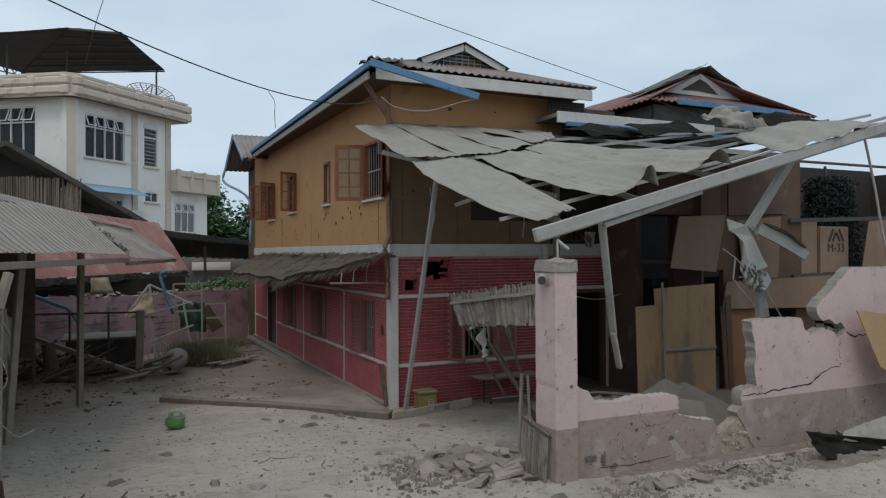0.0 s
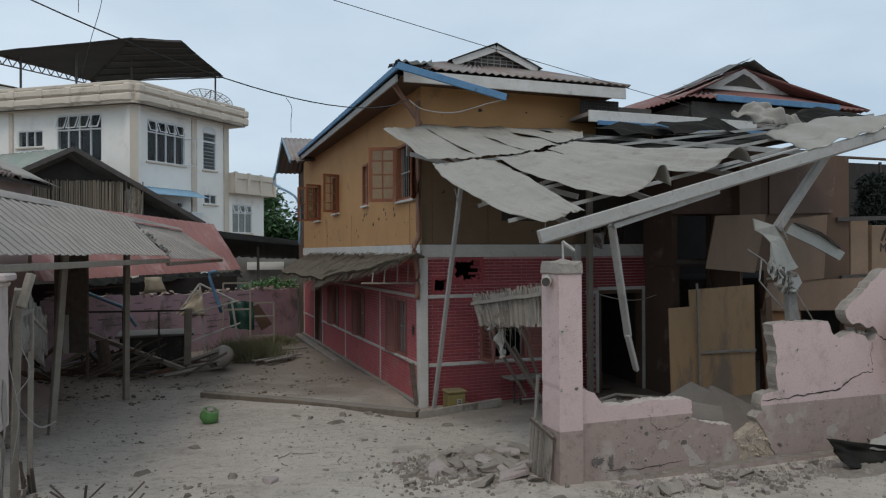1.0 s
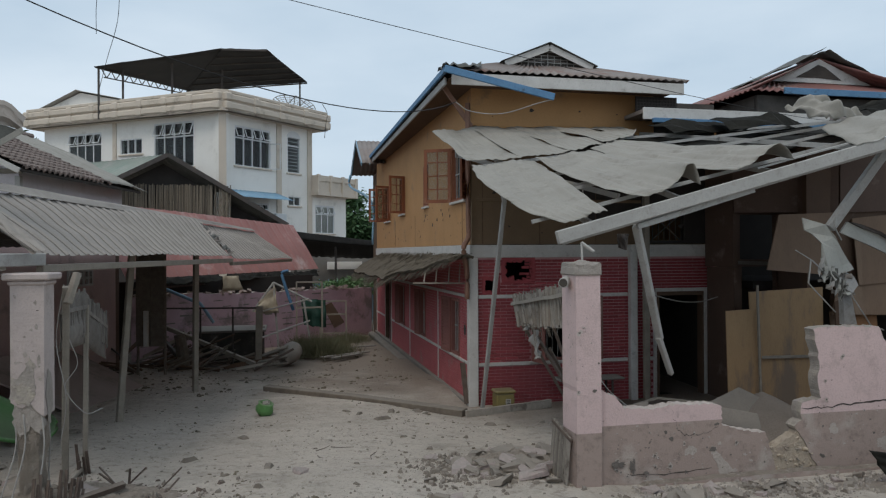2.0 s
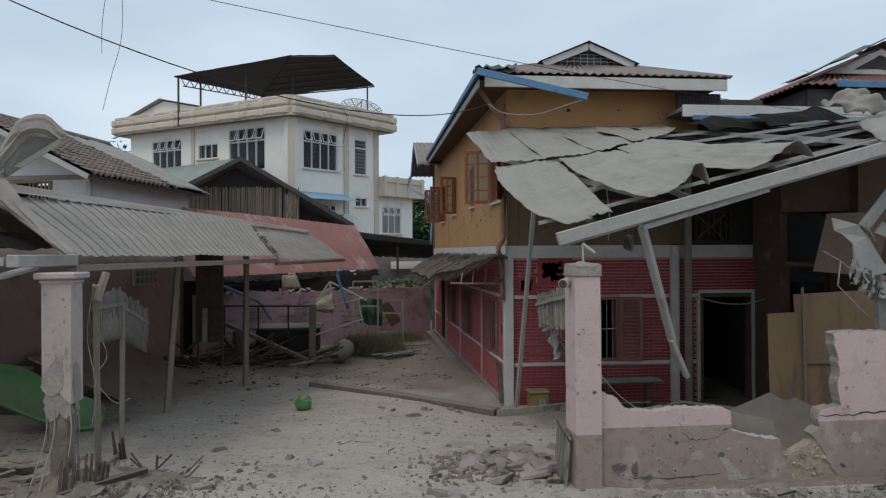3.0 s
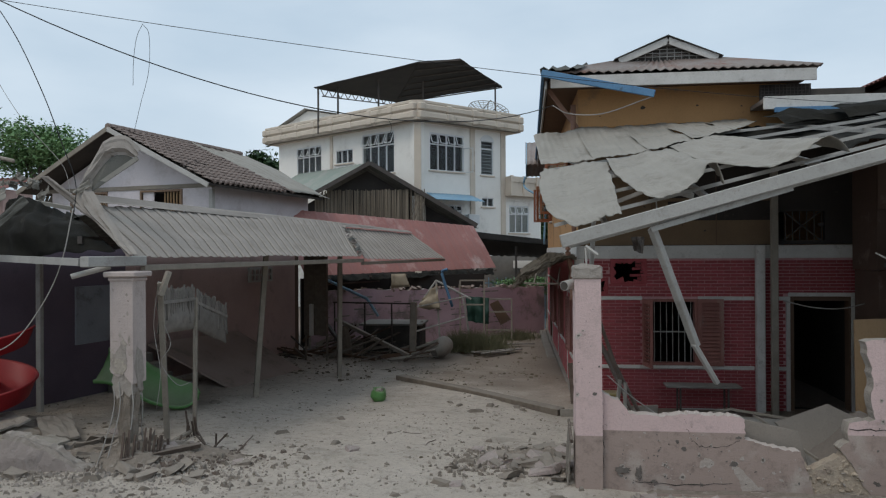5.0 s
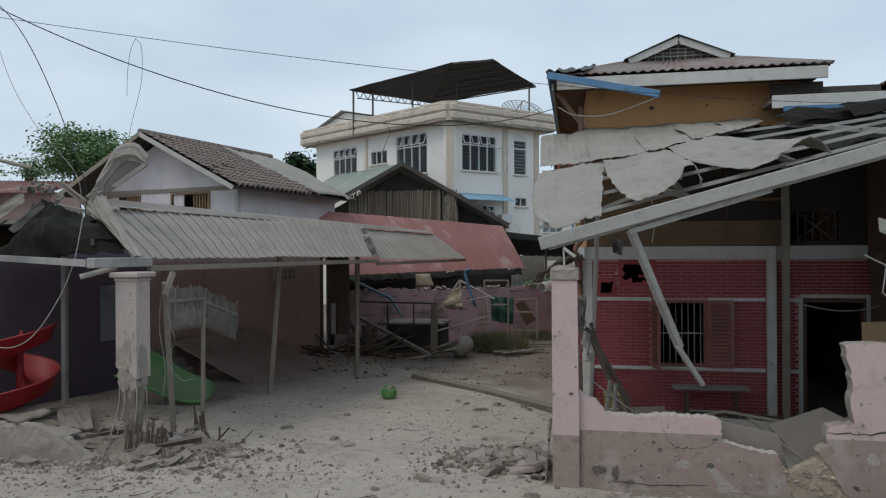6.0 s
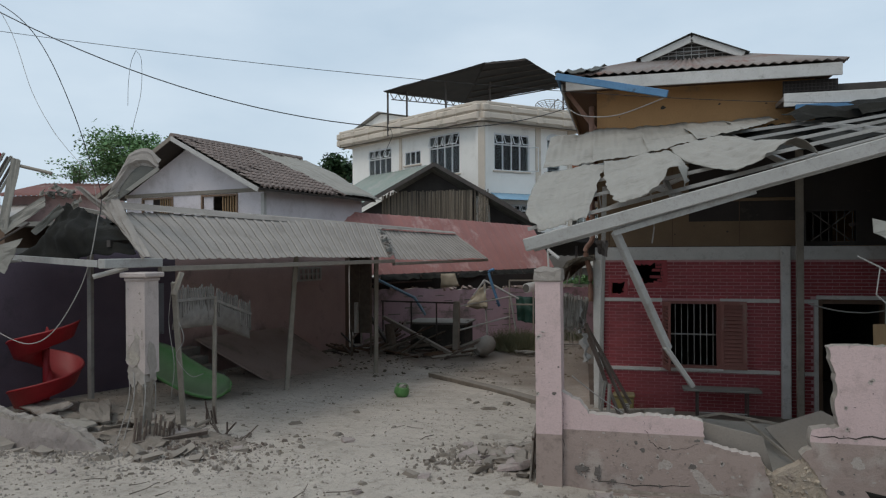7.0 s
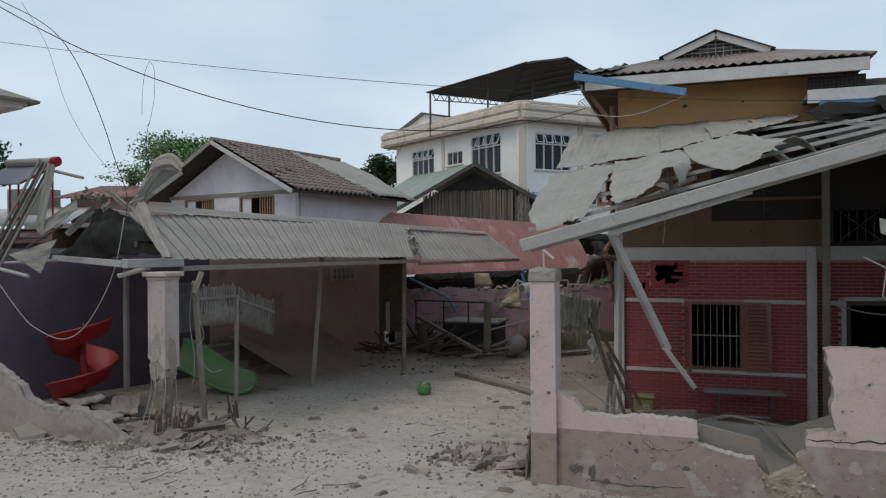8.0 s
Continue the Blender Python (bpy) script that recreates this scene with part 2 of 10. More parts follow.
M_REDPL = material("red_plastic", (0.34, 0.016, 0.023), (0.28, 0.014, 0.02), 0.5, 4, 0.05, dust=0.15)
M_YELLOW = material("dull_yellow_plastic", (0.25, 0.2, 0.075), (0.2, 0.155, 0.06), 0.6, 5, 0.1, dust=0.3)
M_GREENTARP = material("green_tarpaulin", (0.008, 0.035, 0.024), (0.012, 0.05, 0.034), 0.6, 3, 0.3)
M_TANK = material("black_grimy_concrete", (0.05, 0.047, 0.042), (0.085, 0.078, 0.07), 0.95, 2.5, 0.4, stain=(0.14, 0.125, 0.11), stain_scale=2.5, stain_at=0.58)
M_CLOTH = material("dusty_yellowish_cloth", (0.42, 0.36, 0.27), (0.33, 0.28, 0.21), 0.95, 4, 0.2)
M_CLAY = material("grey_clay", (0.34, 0.31, 0.27), (0.26, 0.235, 0.205), 0.9, 4, 0.3, dust=0.3)
M_LEAF = material("tree_leaf", (0.12, 0.22, 0.085), (0.18, 0.3, 0.13), 0.6, 1.5, 0.0, fine=5)
M_LEAFMID = material("mid_green_leaf", (0.05, 0.11, 0.045), (0.085, 0.15, 0.06), 0.6, 1.5, 0.0, fine=5)
M_LEAFDK = material("dark_tree_leaf", (0.025, 0.06, 0.025), (0.045, 0.085, 0.03), 0.6, 1.5, 0.0, fine=5)
M_SHRUB = material("sooty_grey_leaf", (0.022, 0.034, 0.03), (0.04, 0.052, 0.046), 0.9, 1.5, 0.0, fine=5)
M_WEED = material("dusty_weed", (0.085, 0.1, 0.05), (0.2, 0.175, 0.11), 0.9, 5, 0.0)
# Board colour darkened for the shadow under the tiled roof's overhang
M_SOFFIT = material("shaded_soffit_board", (0.05, 0.04, 0.033), (0.032, 0.026, 0.022), 0.9, 3, 0.3, stretch=(1, 1, 0.2))
M_BARK = material("bark", (0.12, 0.1, 0.08), (0.18, 0.15, 0.12), 0.95, 8, 0.5)
M_WIRE = material("black_cable", (0.02, 0.02, 0.02), (0.03, 0.03, 0.03), 0.6, 5, 0.0)
M_CORD = material("pale_dusty_cable", (0.4, 0.38, 0.35), (0.32, 0.3, 0.28), 0.8, 5, 0.0)
M_COPPER = material("brown_drain_pipe", (0.26, 0.14, 0.095), (0.2, 0.11, 0.08), 0.6, 4, 0.1)
M_CARTON = material("brown_cardboard", (0.3, 0.21, 0.145), (0.25, 0.175, 0.12), 0.9, 4, 0.1)
M_INK = material("dark_print", (0.05, 0.04, 0.035), (0.07, 0.06, 0.05), 0.8, 4, 0.0)
M_SAND = material("grey_brown_sand", (0.24, 0.205, 0.175), (0.2, 0.17, 0.145), 0.95, 4, 0.5)
M_LOUVRE = material("dark_lattice", (0.06, 0.055, 0.05), (0.1, 0.09, 0.08), 0.8, 4, 0.1)
M_PVC = material("light_grey_pvc", (0.48, 0.46, 0.43), (0.41, 0.39, 0.365), 0.6, 4, 0.1, dust=0.3)
M_LPIER = material("cream_pink_plaster", (0.5, 0.425, 0.395), (0.42, 0.355, 0.33), 0.85, 3.5, 0.4, stain=(0.36, 0.32, 0.285), stain_scale=3.2, stain_at=0.6)
M_DUSTWOOD = material("dusty_grey_picket", (0.32, 0.29, 0.25), (0.25, 0.225, 0.195), 0.95, 6, 0.3, dust=0.4)
M_GATEWOOD = material("shredded_brown_picket", (0.22, 0.185, 0.15), (0.14, 0.115, 0.093), 0.95, 6, 0.3, dust=0.3, vary=0.25)
M_GATEGREY = material("dusty_grey_gate_slat", (0.3, 0.27, 0.235), (0.2, 0.178, 0.152), 0.95, 6, 0.3, stain=(0.12, 0.1, 0.085), stain_scale=5, stain_at=0.55, dust=0.3, vary=0.25)
M_LGATE = material("grimy_grey_picket", (0.23, 0.21, 0.19), (0.16, 0.145, 0.13), 0.95, 6, 0.3, dust=0.3, vary=0.25)
M_BLUEPANEL = material("blue_grey_panel", (0.3, 0.31, 0.34), (0.24, 0.25, 0.28), 0.8, 1.5, 0.15, stain=(0.16, 0.15, 0.16), stain_scale=1.5, stain_at=0.58)
M_STUMP = material("dusty_pink_grey_plaster", (0.4, 0.35, 0.325), (0.31, 0.27, 0.25), 0.95, 3, 0.6, stain=(0.24, 0.205, 0.185), stain_scale=3.5, stain_at=0.57, dust=0.4)
M_RUSTDK = material("dark_rusty_picket", (0.09, 0.065, 0.052), (0.15, 0.115, 0.095), 0.9, 6, 0.3, dust=0.25)
# Darker copy of the ochre board, with the porch shade in its colour
M_DULLBOARD = material("porch_shaded_ochre_board", (0.2, 0.135, 0.08), (0.16, 0.108, 0.068), 0.8, 1.6, 0.2, stain=(0.24, 0.175, 0.115), stain_scale=1.3, stain_at=0.58, fine=30)
M_CORE = material("yellowish_rubble_core", (0.5, 0.42, 0.33), (0.42, 0.345, 0.27), 0.95, 6, 0.9, stain=(0.34, 0.28, 0.23), stain_scale=5, stain_at=0.56, vary=0.2)
M_PIT = material("pit_shadowed_mortar", (0.17, 0.15, 0.135), (0.12, 0.105, 0.095), 0.95, 8, 0.4)


def soil_patch(m, colour, y0, y1):
    """Bare brown soil instead of dust, in a ragged stretch of the yard beside the house."""
    n, l = m.node_tree.nodes, m.node_tree.links
    p = n["Principled BSDF"]
    old = p.inputs["Base Color"].links[0].from_socket
    co = n.new("ShaderNodeTexCoord")
    sep = n.new("ShaderNodeSeparateXYZ")
    l.new(co.outputs["Object"], sep.inputs[0])
    t = n.new("ShaderNodeTexNoise")
    t.inputs["Scale"].default_value, t.inputs["Detail"].default_value = 0.7, 9
    l.new(co.outputs["Object"], t.inputs["Vector"])
    a = n.new("ShaderNodeMath")
    a.operation = "MULTIPLY_ADD"
    l.new(t.outputs["Fac"], a.inputs[0])
    a.inputs[1].default_value = 9.0
    xy = n.new("ShaderNodeMath")
    l.new(sep.outputs["X"], xy.inputs[0])
    l.new(sep.outputs["Y"], xy.inputs[1])
    l.new(xy.outputs[0], a.inputs[2])
    r = n.new("ShaderNodeMapRange")
    r.inputs["From Min"].default_value, r.inputs["From Max"].default_value = y0 + 4.5, y1 + 4.5
    r.inputs["To Max"].default_value = 0.92
    l.new(a.outputs[0], r.inputs["Value"])
    x = n.new("ShaderNodeMix")
    x.data_type = "RGBA"
    l.new(r.outputs["Result"], x.inputs[0])
    l.new(old, x.inputs[6])
    x.inputs[7].default_value = (*colour, 1)
    l.new(x.outputs[2], p.inputs["Base Color"])


soil_patch(M_GROUND, (0.22, 0.177, 0.143), 14.8, 19.5)
M_BLACKNET = material("black_netting", (0.012, 0.012, 0.012), (0.022, 0.021, 0.02), 0.8, 6, 0.2)
M_PANEL = material("grey_brown_panel", (0.28, 0.245, 0.21), (0.22, 0.195, 0.17), 0.85, 1.6, 0.2, stain=(0.17, 0.155, 0.135), stain_scale=1.5, stain_at=0.57, dust=0.3)
M_DUSTBOARD = material("dusty_brown_board", (0.36, 0.275, 0.245), (0.29, 0.22, 0.195), 0.85, 1.4, 0.2, stain=(0.2, 0.16, 0.14), stain_scale=1.4, stain_at=0.57, dust=0.2)
M_CHUNK = material("broken_brown_masonry", (0.27, 0.23, 0.19), (0.19, 0.162, 0.137), 0.95, 3, 0.5, vary=0.25, dust=0.45)
M_BARE = material("pale_bare_plaster", (0.44, 0.385, 0.345), (0.37, 0.32, 0.285), 0.95, 5, 0.5)
M_RIM = material("pale_chipped_rim", (0.52, 0.46, 0.42), (0.45, 0.395, 0.36), 0.95, 6, 0.4)
M_DEBRIS = material("brown_debris_dirt", (0.37, 0.315, 0.262), (0.27, 0.23, 0.19), 0.98, 7, 1.0, stain=(0.46, 0.4, 0.345), stain_scale=9, stain_at=0.56, fine=40)
M_HEATER = material("lilac_grey_collector", (0.36, 0.36, 0.4), (0.3, 0.32, 0.38), 0.35, 1.0, 0.0)


def speckle(m, colour, scale, lo, hi, top):
    """Fine dark grit in the surface."""
    n, l = m.node_tree.nodes, m.node_tree.links
    p = n["Principled BSDF"]
    old = p.inputs["Base Color"].links[0].from_socket
    co = n.new("ShaderNodeTexCoord")
    t = n.new("ShaderNodeTexNoise")
    t.inputs["Scale"].default_value, t.inputs["Detail"].default_value, t.inputs["Roughness"].default_value = scale, 10, 0.75
    l.new(co.outputs["Object"], t.inputs["Vector"])
    r = n.new("ShaderNodeMapRange")
    r.inputs["From Min"].default_value, r.inputs["From Max"].default_value, r.inputs["To Max"].default_value = lo, hi, top
    l.new(t.outputs["Fac"], r.inputs["Value"])
    x = n.new("ShaderNodeMix")
    x.data_type = "RGBA"
    l.new(r.outputs["Result"], x.inputs[0])
    l.new(old, x.inputs[6])
    x.inputs[7].default_value = (*colour, 1)
    l.new(x.outputs[2], p.inputs["Base Color"])


speckle(M_GROUND, (0.22, 0.187, 0.155), 7.0, 0.53, 0.64, 0.65)
speckle(M_GROUND, (0.29, 0.25, 0.21), 0.9, 0.5, 0.66, 0.5)
speckle(M_GROUND, (0.2, 0.17, 0.14), 24.0, 0.56, 0.68, 0.7)
speckle(M_GROUND, (0.68, 0.62, 0.55), 15.0, 0.6, 0.72, 0.5)
speckle(M_CPSHEET, (0.17, 0.145, 0.12), 3.0, 0.54, 0.7, 0.6)
speckle(M_SHEET, (0.16, 0.14, 0.115), 2.6, 0.54, 0.7, 0.65)
speckle(M_SHEET, (0.42, 0.4, 0.35), 6.0, 0.58, 0.7, 0.5)
speckle(M_ORANGE, (0.2, 0.12, 0.07), 5.0, 0.6, 0.72, 0.6)


def coarse_bump(m, scale, dist):
    """Lumps and ruts a few centimetres deep under the fine relief."""
    n, l = m.node_tree.nodes, m.node_tree.links
    p = n["Principled BSDF"]
    old = p.inputs["Normal"].links[0].from_socket
    co = n.new("ShaderNodeTexCoord")
    t = n.new("ShaderNodeTexNoise")
    t.inputs["Scale"].default_value, t.inputs["Detail"].default_value, t.inputs["Roughness"].default_value = scale, 9, 0.72
    l.new(co.outputs["Object"], t.inputs["Vector"])
    b = n.new("ShaderNodeBump")
    b.inputs["Strength"].default_value, b.inputs["Distance"].default_value = 1.0, dist
    l.new(t.outputs["Fac"], b.inputs["Height"])
    l.new(old, b.inputs["Normal"])
    l.new(b.outputs["Normal"], p.inputs["Normal"])


coarse_bump(M_GROUND, 3.5, 0.09)
coarse_bump(M_DEBRIS, 9.0, 0.07)
M_CHAR = material("char_and_shade_black_sheet", (0.013, 0.0125, 0.011), (0.026, 0.025, 0.021), 0.9, 2.5, 0.2, metal=0.0, stain=(0.055, 0.052, 0.044), stain_scale=2, stain_at=0.6)
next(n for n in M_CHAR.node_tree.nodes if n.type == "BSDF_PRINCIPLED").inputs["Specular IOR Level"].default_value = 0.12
# Dark lines beside the ribs: grime and rib shadow in one colour
M_CPGRIMESHADE = material("rib_grime_and_shadow", (0.13, 0.112, 0.098), (0.19, 0.166, 0.145), 0.9, 3, 0.2)
speckle(M_PINKWALL, (0.27, 0.215, 0.19), 2.2, 0.52, 0.7, 0.55)
speckle(M_PINKWALL, (0.17, 0.14, 0.12), 9.0, 0.6, 0.7, 0.6)
speckle(M_LPIER, (0.27, 0.235, 0.205), 4.0, 0.54, 0.7, 0.6)
speckle(M_H2WALL, (0.4, 0.355, 0.345), 1.6, 0.5, 0.7, 0.55)
speckle(M_WBWALL, (0.55, 0.52, 0.47), 0.8, 0.54, 0.7, 0.45)
speckle(M_CREAM, (0.34, 0.29, 0.235), 1.2, 0.54, 0.7, 0.55)
speckle(M_STEEL, (0.24, 0.22, 0.195), 5.0, 0.54, 0.68, 0.6)
speckle(M_WHITE, (0.3, 0.275, 0.245), 5.0, 0.56, 0.7, 0.6)
speckle(M_REDROOF, (0.6, 0.42, 0.38), 0.7, 0.55, 0.68, 0.6)
speckle(M_REDROOF, (0.22, 0.12, 0.1), 4.0, 0.6, 0.7, 0.5)

# ---- building helpers ----
rnd = random.Random(7)
WM = {}


def thing(name, label, category, at=(0, 0, 0), rz=0.0, group="", kind=""):
    ob = tagged(new(name), label, category, group, kind)
    ob.empty_display_size = 0.2
    m = pose(*at, 0, 0, rz)
    ob.matrix_basis = m
    WM[ob] = m
    return ob


def part(name, bm, mat, parent=None, label="", smooth=False, solid=0.0):
    """Links a bmesh, in world coordinates, as one mesh under its thing or part."""
    me = bpy.data.meshes.new(name)
    if parent is not None:
        bm.transform(WM[parent].inverted())
    bm.normal_update()
    bm.to_mesh(me)
    bm.free()
    for mm in mat if isinstance(mat, (list, tuple)) else (mat,):
        me.materials.append(mm)
    if smooth:
        me.polygons.foreach_set("use_smooth", [True] * len(me.polygons))
    ob = new(name, me)
    if parent is not None:
        ob.parent = parent
        WM[ob] = WM[parent]
    else:
        WM[ob] = Matrix()
    if label:
        ob["label"] = label
    if solid:
        md = ob.modifiers.new("thickness", "SOLIDIFY")
        md.thickness = solid
    return ob


def box(bm, lo, hi, m=None, bevel=0.0):
    x0, y0, z0 = lo
    x1, y1, z1 = hi
    vs = [bm.verts.new(p) for p in ((x0, y0, z0), (x1, y0, z0), (x1, y1, z0), (x0, y1, z0), (x0, y0, z1), (x1, y0, z1), (x1, y1, z1), (x0, y1, z1))]
    fs = [bm.faces.new([vs[i] for i in q]) for q in ((0, 3, 2, 1), (4, 5, 6, 7), (0, 1, 5, 4), (1, 2, 6, 5), (2, 3, 7, 6), (3, 0, 4, 7))]
    if bevel:
        es = list({e for f in fs for e in f.edges})
        r = bmesh.ops.bevel(bm, geom=es, offset=bevel, segments=1, affect="EDGES")
        vs = list({v for f in r["faces"] for v in f.verts} | {v for v in vs if v.is_valid})
    if m is not None:
        bmesh.ops.transform(bm, matrix=m, verts=vs)
    return vs


def beam(bm, p, q, w, h, roll=0.0, bevel=0.0):
    """A bar of section w by h from p to q."""
    p, q = Vector(p), Vector(q)
    d = q - p
    m = Matrix.Translation(p) @ d.to_track_quat("Y", "Z").to_matrix().to_4x4() @ pose(0, 0, 0, 0, roll, 0)
    return box(bm, (-w / 2, 0, -h / 2), (w / 2, d.length, h / 2), m, bevel)


def tube(bm, pts, r, n=8, r1=None, cap=True):
    pts = [Vector(p) for p in pts]
    rings = []
    for i, p in enumerate(pts):
        d = (pts[min(i + 1, len(pts) - 1)] - pts[max(i - 1, 0)]).normalized()
        qn = d.to_track_quat("Z", "Y")
        rr = r if r1 is None else r + (r1 - r) * i / (len(pts) - 1)
        rings.append([bm.verts.new(p + qn @ Vector((rr * math.cos(2 * math.pi * k / n), rr * math.sin(2 * math.pi * k / n), 0))) for k in range(n)])
    for a, b in zip(rings, rings[1:]):
        for k in range(n):
            bm.faces.new((a[k], a[(k + 1) % n], b[(k + 1) % n], b[k]))
    if cap:
        bm.faces.new(rings[0][::-1])
        bm.faces.new(rings[-1])


def curve_pts(pts, n=8):
    """A smooth line through a few points."""
    ps = [Vector(p) for p in pts]
    ps = [ps[0] * 2 - ps[1]] + ps + [ps[-1] * 2 - ps[-2]]
    out = []
    for i in range(1, len(ps) - 2):
        a, b, c, d = ps[i - 1:i + 3]
        for k in range(n):
            t = k / n
            out.append(0.5 * (2 * b + (c - a) * t + (2 * a - 5 * b + 4 * c - d) * t * t + (3 * b - a - 3 * c + d) * t ** 3))
    return out + [ps[-2]]


def prism(bm, pts, m, depth, rim=0):
    """A flat outline (x, z) pulled along y by depth; faces of the rim take material index rim."""
    f = [bm.verts.new(m @ Vector((x, 0, z))) for x, z in pts]
    b = [bm.verts.new(m @ Vector((x, depth, z))) for x, z in pts]
    n = len(pts)
    made = [bm.faces.new(f), bm.faces.new(b[::-1])]
    for i in range(n):
        s = bm.faces.new((f[i], b[i], b[(i + 1) % n], f[(i + 1) % n]))
        s.material_index = rim
        made.append(s)
    for s in made[:2]:
        s.normal_update()
    bmesh.ops.triangulate(bm, faces=made[:2], ngon_method="EAR_CLIP")


def wall_grid(bm, m, us, vs, gone, depth):
    """A wall of that depth (along y) over the cells of us by vs; gone: cells that are openings."""
    us, vs = sorted(set(us)), sorted(set(vs))
    nu, nv = len(us) - 1, len(vs) - 1
    solid = [[not any(a - 1e-6 <= (us[i] + us[i + 1]) / 2 <= b + 1e-6 and c - 1e-6 <= (vs[j] + vs[j + 1]) / 2 <= d + 1e-6 for a, b, c, d in gone)
              for j in range(nv)] for i in range(nu)]
    cache = {}

    def vert(i, j, k):
        if (i, j, k) not in cache:
            cache[i, j, k] = bm.verts.new(m @ Vector((us[i], k * depth, vs[j])))
        return cache[i, j, k]

    for i in range(nu):
        for j in range(nv):
            if not solid[i][j]:
                continue
            bm.faces.new((vert(i, j, 0), vert(i + 1, j, 0), vert(i + 1, j + 1, 0), vert(i, j + 1, 0)))
            bm.faces.new((vert(i, j, 1), vert(i, j + 1, 1), vert(i + 1, j + 1, 1), vert(i + 1, j, 1)))
            for di, dj, c in ((-1, 0, ((i, j), (i, j + 1))), (1, 0, ((i + 1, j + 1), (i + 1, j))), (0, -1, ((i + 1, j), (i, j))), (0, 1, ((i, j + 1), (i + 1, j + 1)))):
                a, b = i + di, j + dj
                if not (0 <= a < nu and 0 <= b < nv and solid[a][b]):
                    (p, q), (r, s) = c
                    bm.faces.new((vert(p, q, 0), vert(r, s, 0), vert(r, s, 1), vert(p, q, 1)))


def holes_wall(bm, m, u0, u1, v0, v1, holes, depth):
    us = [u0, u1] + [h for q in holes for h in q[:2]]
    vs = [v0, v1] + [h for q in holes for h in q[2:]]
    wall_grid(bm, m, us, vs, holes, depth)


def sheet(bm, c00, c10, c11, c01, nx, ny, waves, amp, sag=0.0, rough=0.0, seed=0, ragged=0.0, rib=False, crisp=False):
    """A corrugated sheet over four corners; the ribs run from the edge 00-10 to the edge 01-11."""
    c00, c10, c11, c01 = (Vector(c) for c in (c00, c10, c11, c01))
    nrm = (c10 - c00).cross(c01 - c00).normalized()
    if nrm.z < 0:
        nrm = -nrm
    grid = []
    steep = []
    for i in range(nx if rib else 0):
        w0, w1 = (min(1.0, max(0.0, math.sin(2 * math.pi * waves * k / nx) - 0.5) * 4.0) for k in (i, i + 1))
        steep.append(w1 > w0 + 0.2 and w0 < 0.1)
    for j in range(ny + 1):
        row = []
        v = j / ny
        for i in range(nx + 1):
            uu = i / nx
            vv = v
            if ragged and j == ny:
                vv = v - ragged * (0.5 + 0.5 * noise.noise(Vector((uu * 6, seed, 0))))
            p = (c00 * (1 - uu) + c10 * uu) * (1 - vv) + (c01 * (1 - uu) + c11 * uu) * vv
            wave = math.sin(2 * math.pi * waves * uu)
            if rib:
                wave = min(1.0, max(0.0, wave - 0.5) * 4.0)
            h = amp * wave - sag * math.sin(math.pi * vv) * math.sin(math.pi * uu)
            h += rough * noise.noise(Vector((uu * 2.3 + seed * 3.1, vv * 2.7, seed * 1.7))) + rough * 0.4 * noise.noise(Vector((uu * 7 + seed, vv * 6, seed)))
            row.append(bm.verts.new(p + nrm * h))
        grid.append(row)
    for j in range(ny):
        for i in range(nx):
            f = bm.faces.new((grid[j][i], grid[j][i + 1], grid[j + 1][i + 1], grid[j + 1][i]))
            f.smooth = not crisp and not rib
            # one flank of each rib takes the second, darker material as its shadow line
            if rib and steep[i]:
                f.material_index = 1


YARD = ((7.0, -0.294), (8.0, -0.345), (9.0, -0.44), (11.0, -0.52), (14.0, -0.62), (17.0, -0.7), (19.0, -0.7), (25.0, -0.82), (32.0, -0.95))


def ground_z(x, y):
    """The street falls gently to the gate, and the yard lies a little lower."""
    z = -0.042 * y if y < 7 else -0.294 - 0.028 * (y - 7)
    z = max(z, -0.95)
    for (y0, z0), (y1, z1) in zip(YARD, YARD[1:]):
        if y0 <= y < y1:
            z += (z0 + (z1 - z0) * (y - y0) / (y1 - y0) - z) * min(1.0, max(0.0, x + 1.2))
    return z if y > -20 else 0.84


def rock(bm, at, size, r):
    """A broken lump: a box knocked out of shape."""
    sx, sy, sz = (size * r.uniform(0.5, 1.1) for _ in range(3))
    m = pose(*at, r.uniform(-25, 25), r.uniform(-25, 25), r.uniform(0, 360))
    vs = box(bm, (-sx / 2, -sy / 2, -sz * 0.3), (sx / 2, sy / 2, sz * 0.35))
    for v in vs:
        v.co = m @ (v.co + Vector([r.uniform(-0.22, 0.22) * size for _ in range(3)]))


# frames of reference
A_LEFT = -12.57
M_LEFT = pose(-1.46, 6.62, 0, 0, 0, A_LEFT)


def left(b, a, z):
    """A place in the plot to the left, from its carport's edge: b across, a along, z up."""
    return M_LEFT @ Vector((b, a, z))


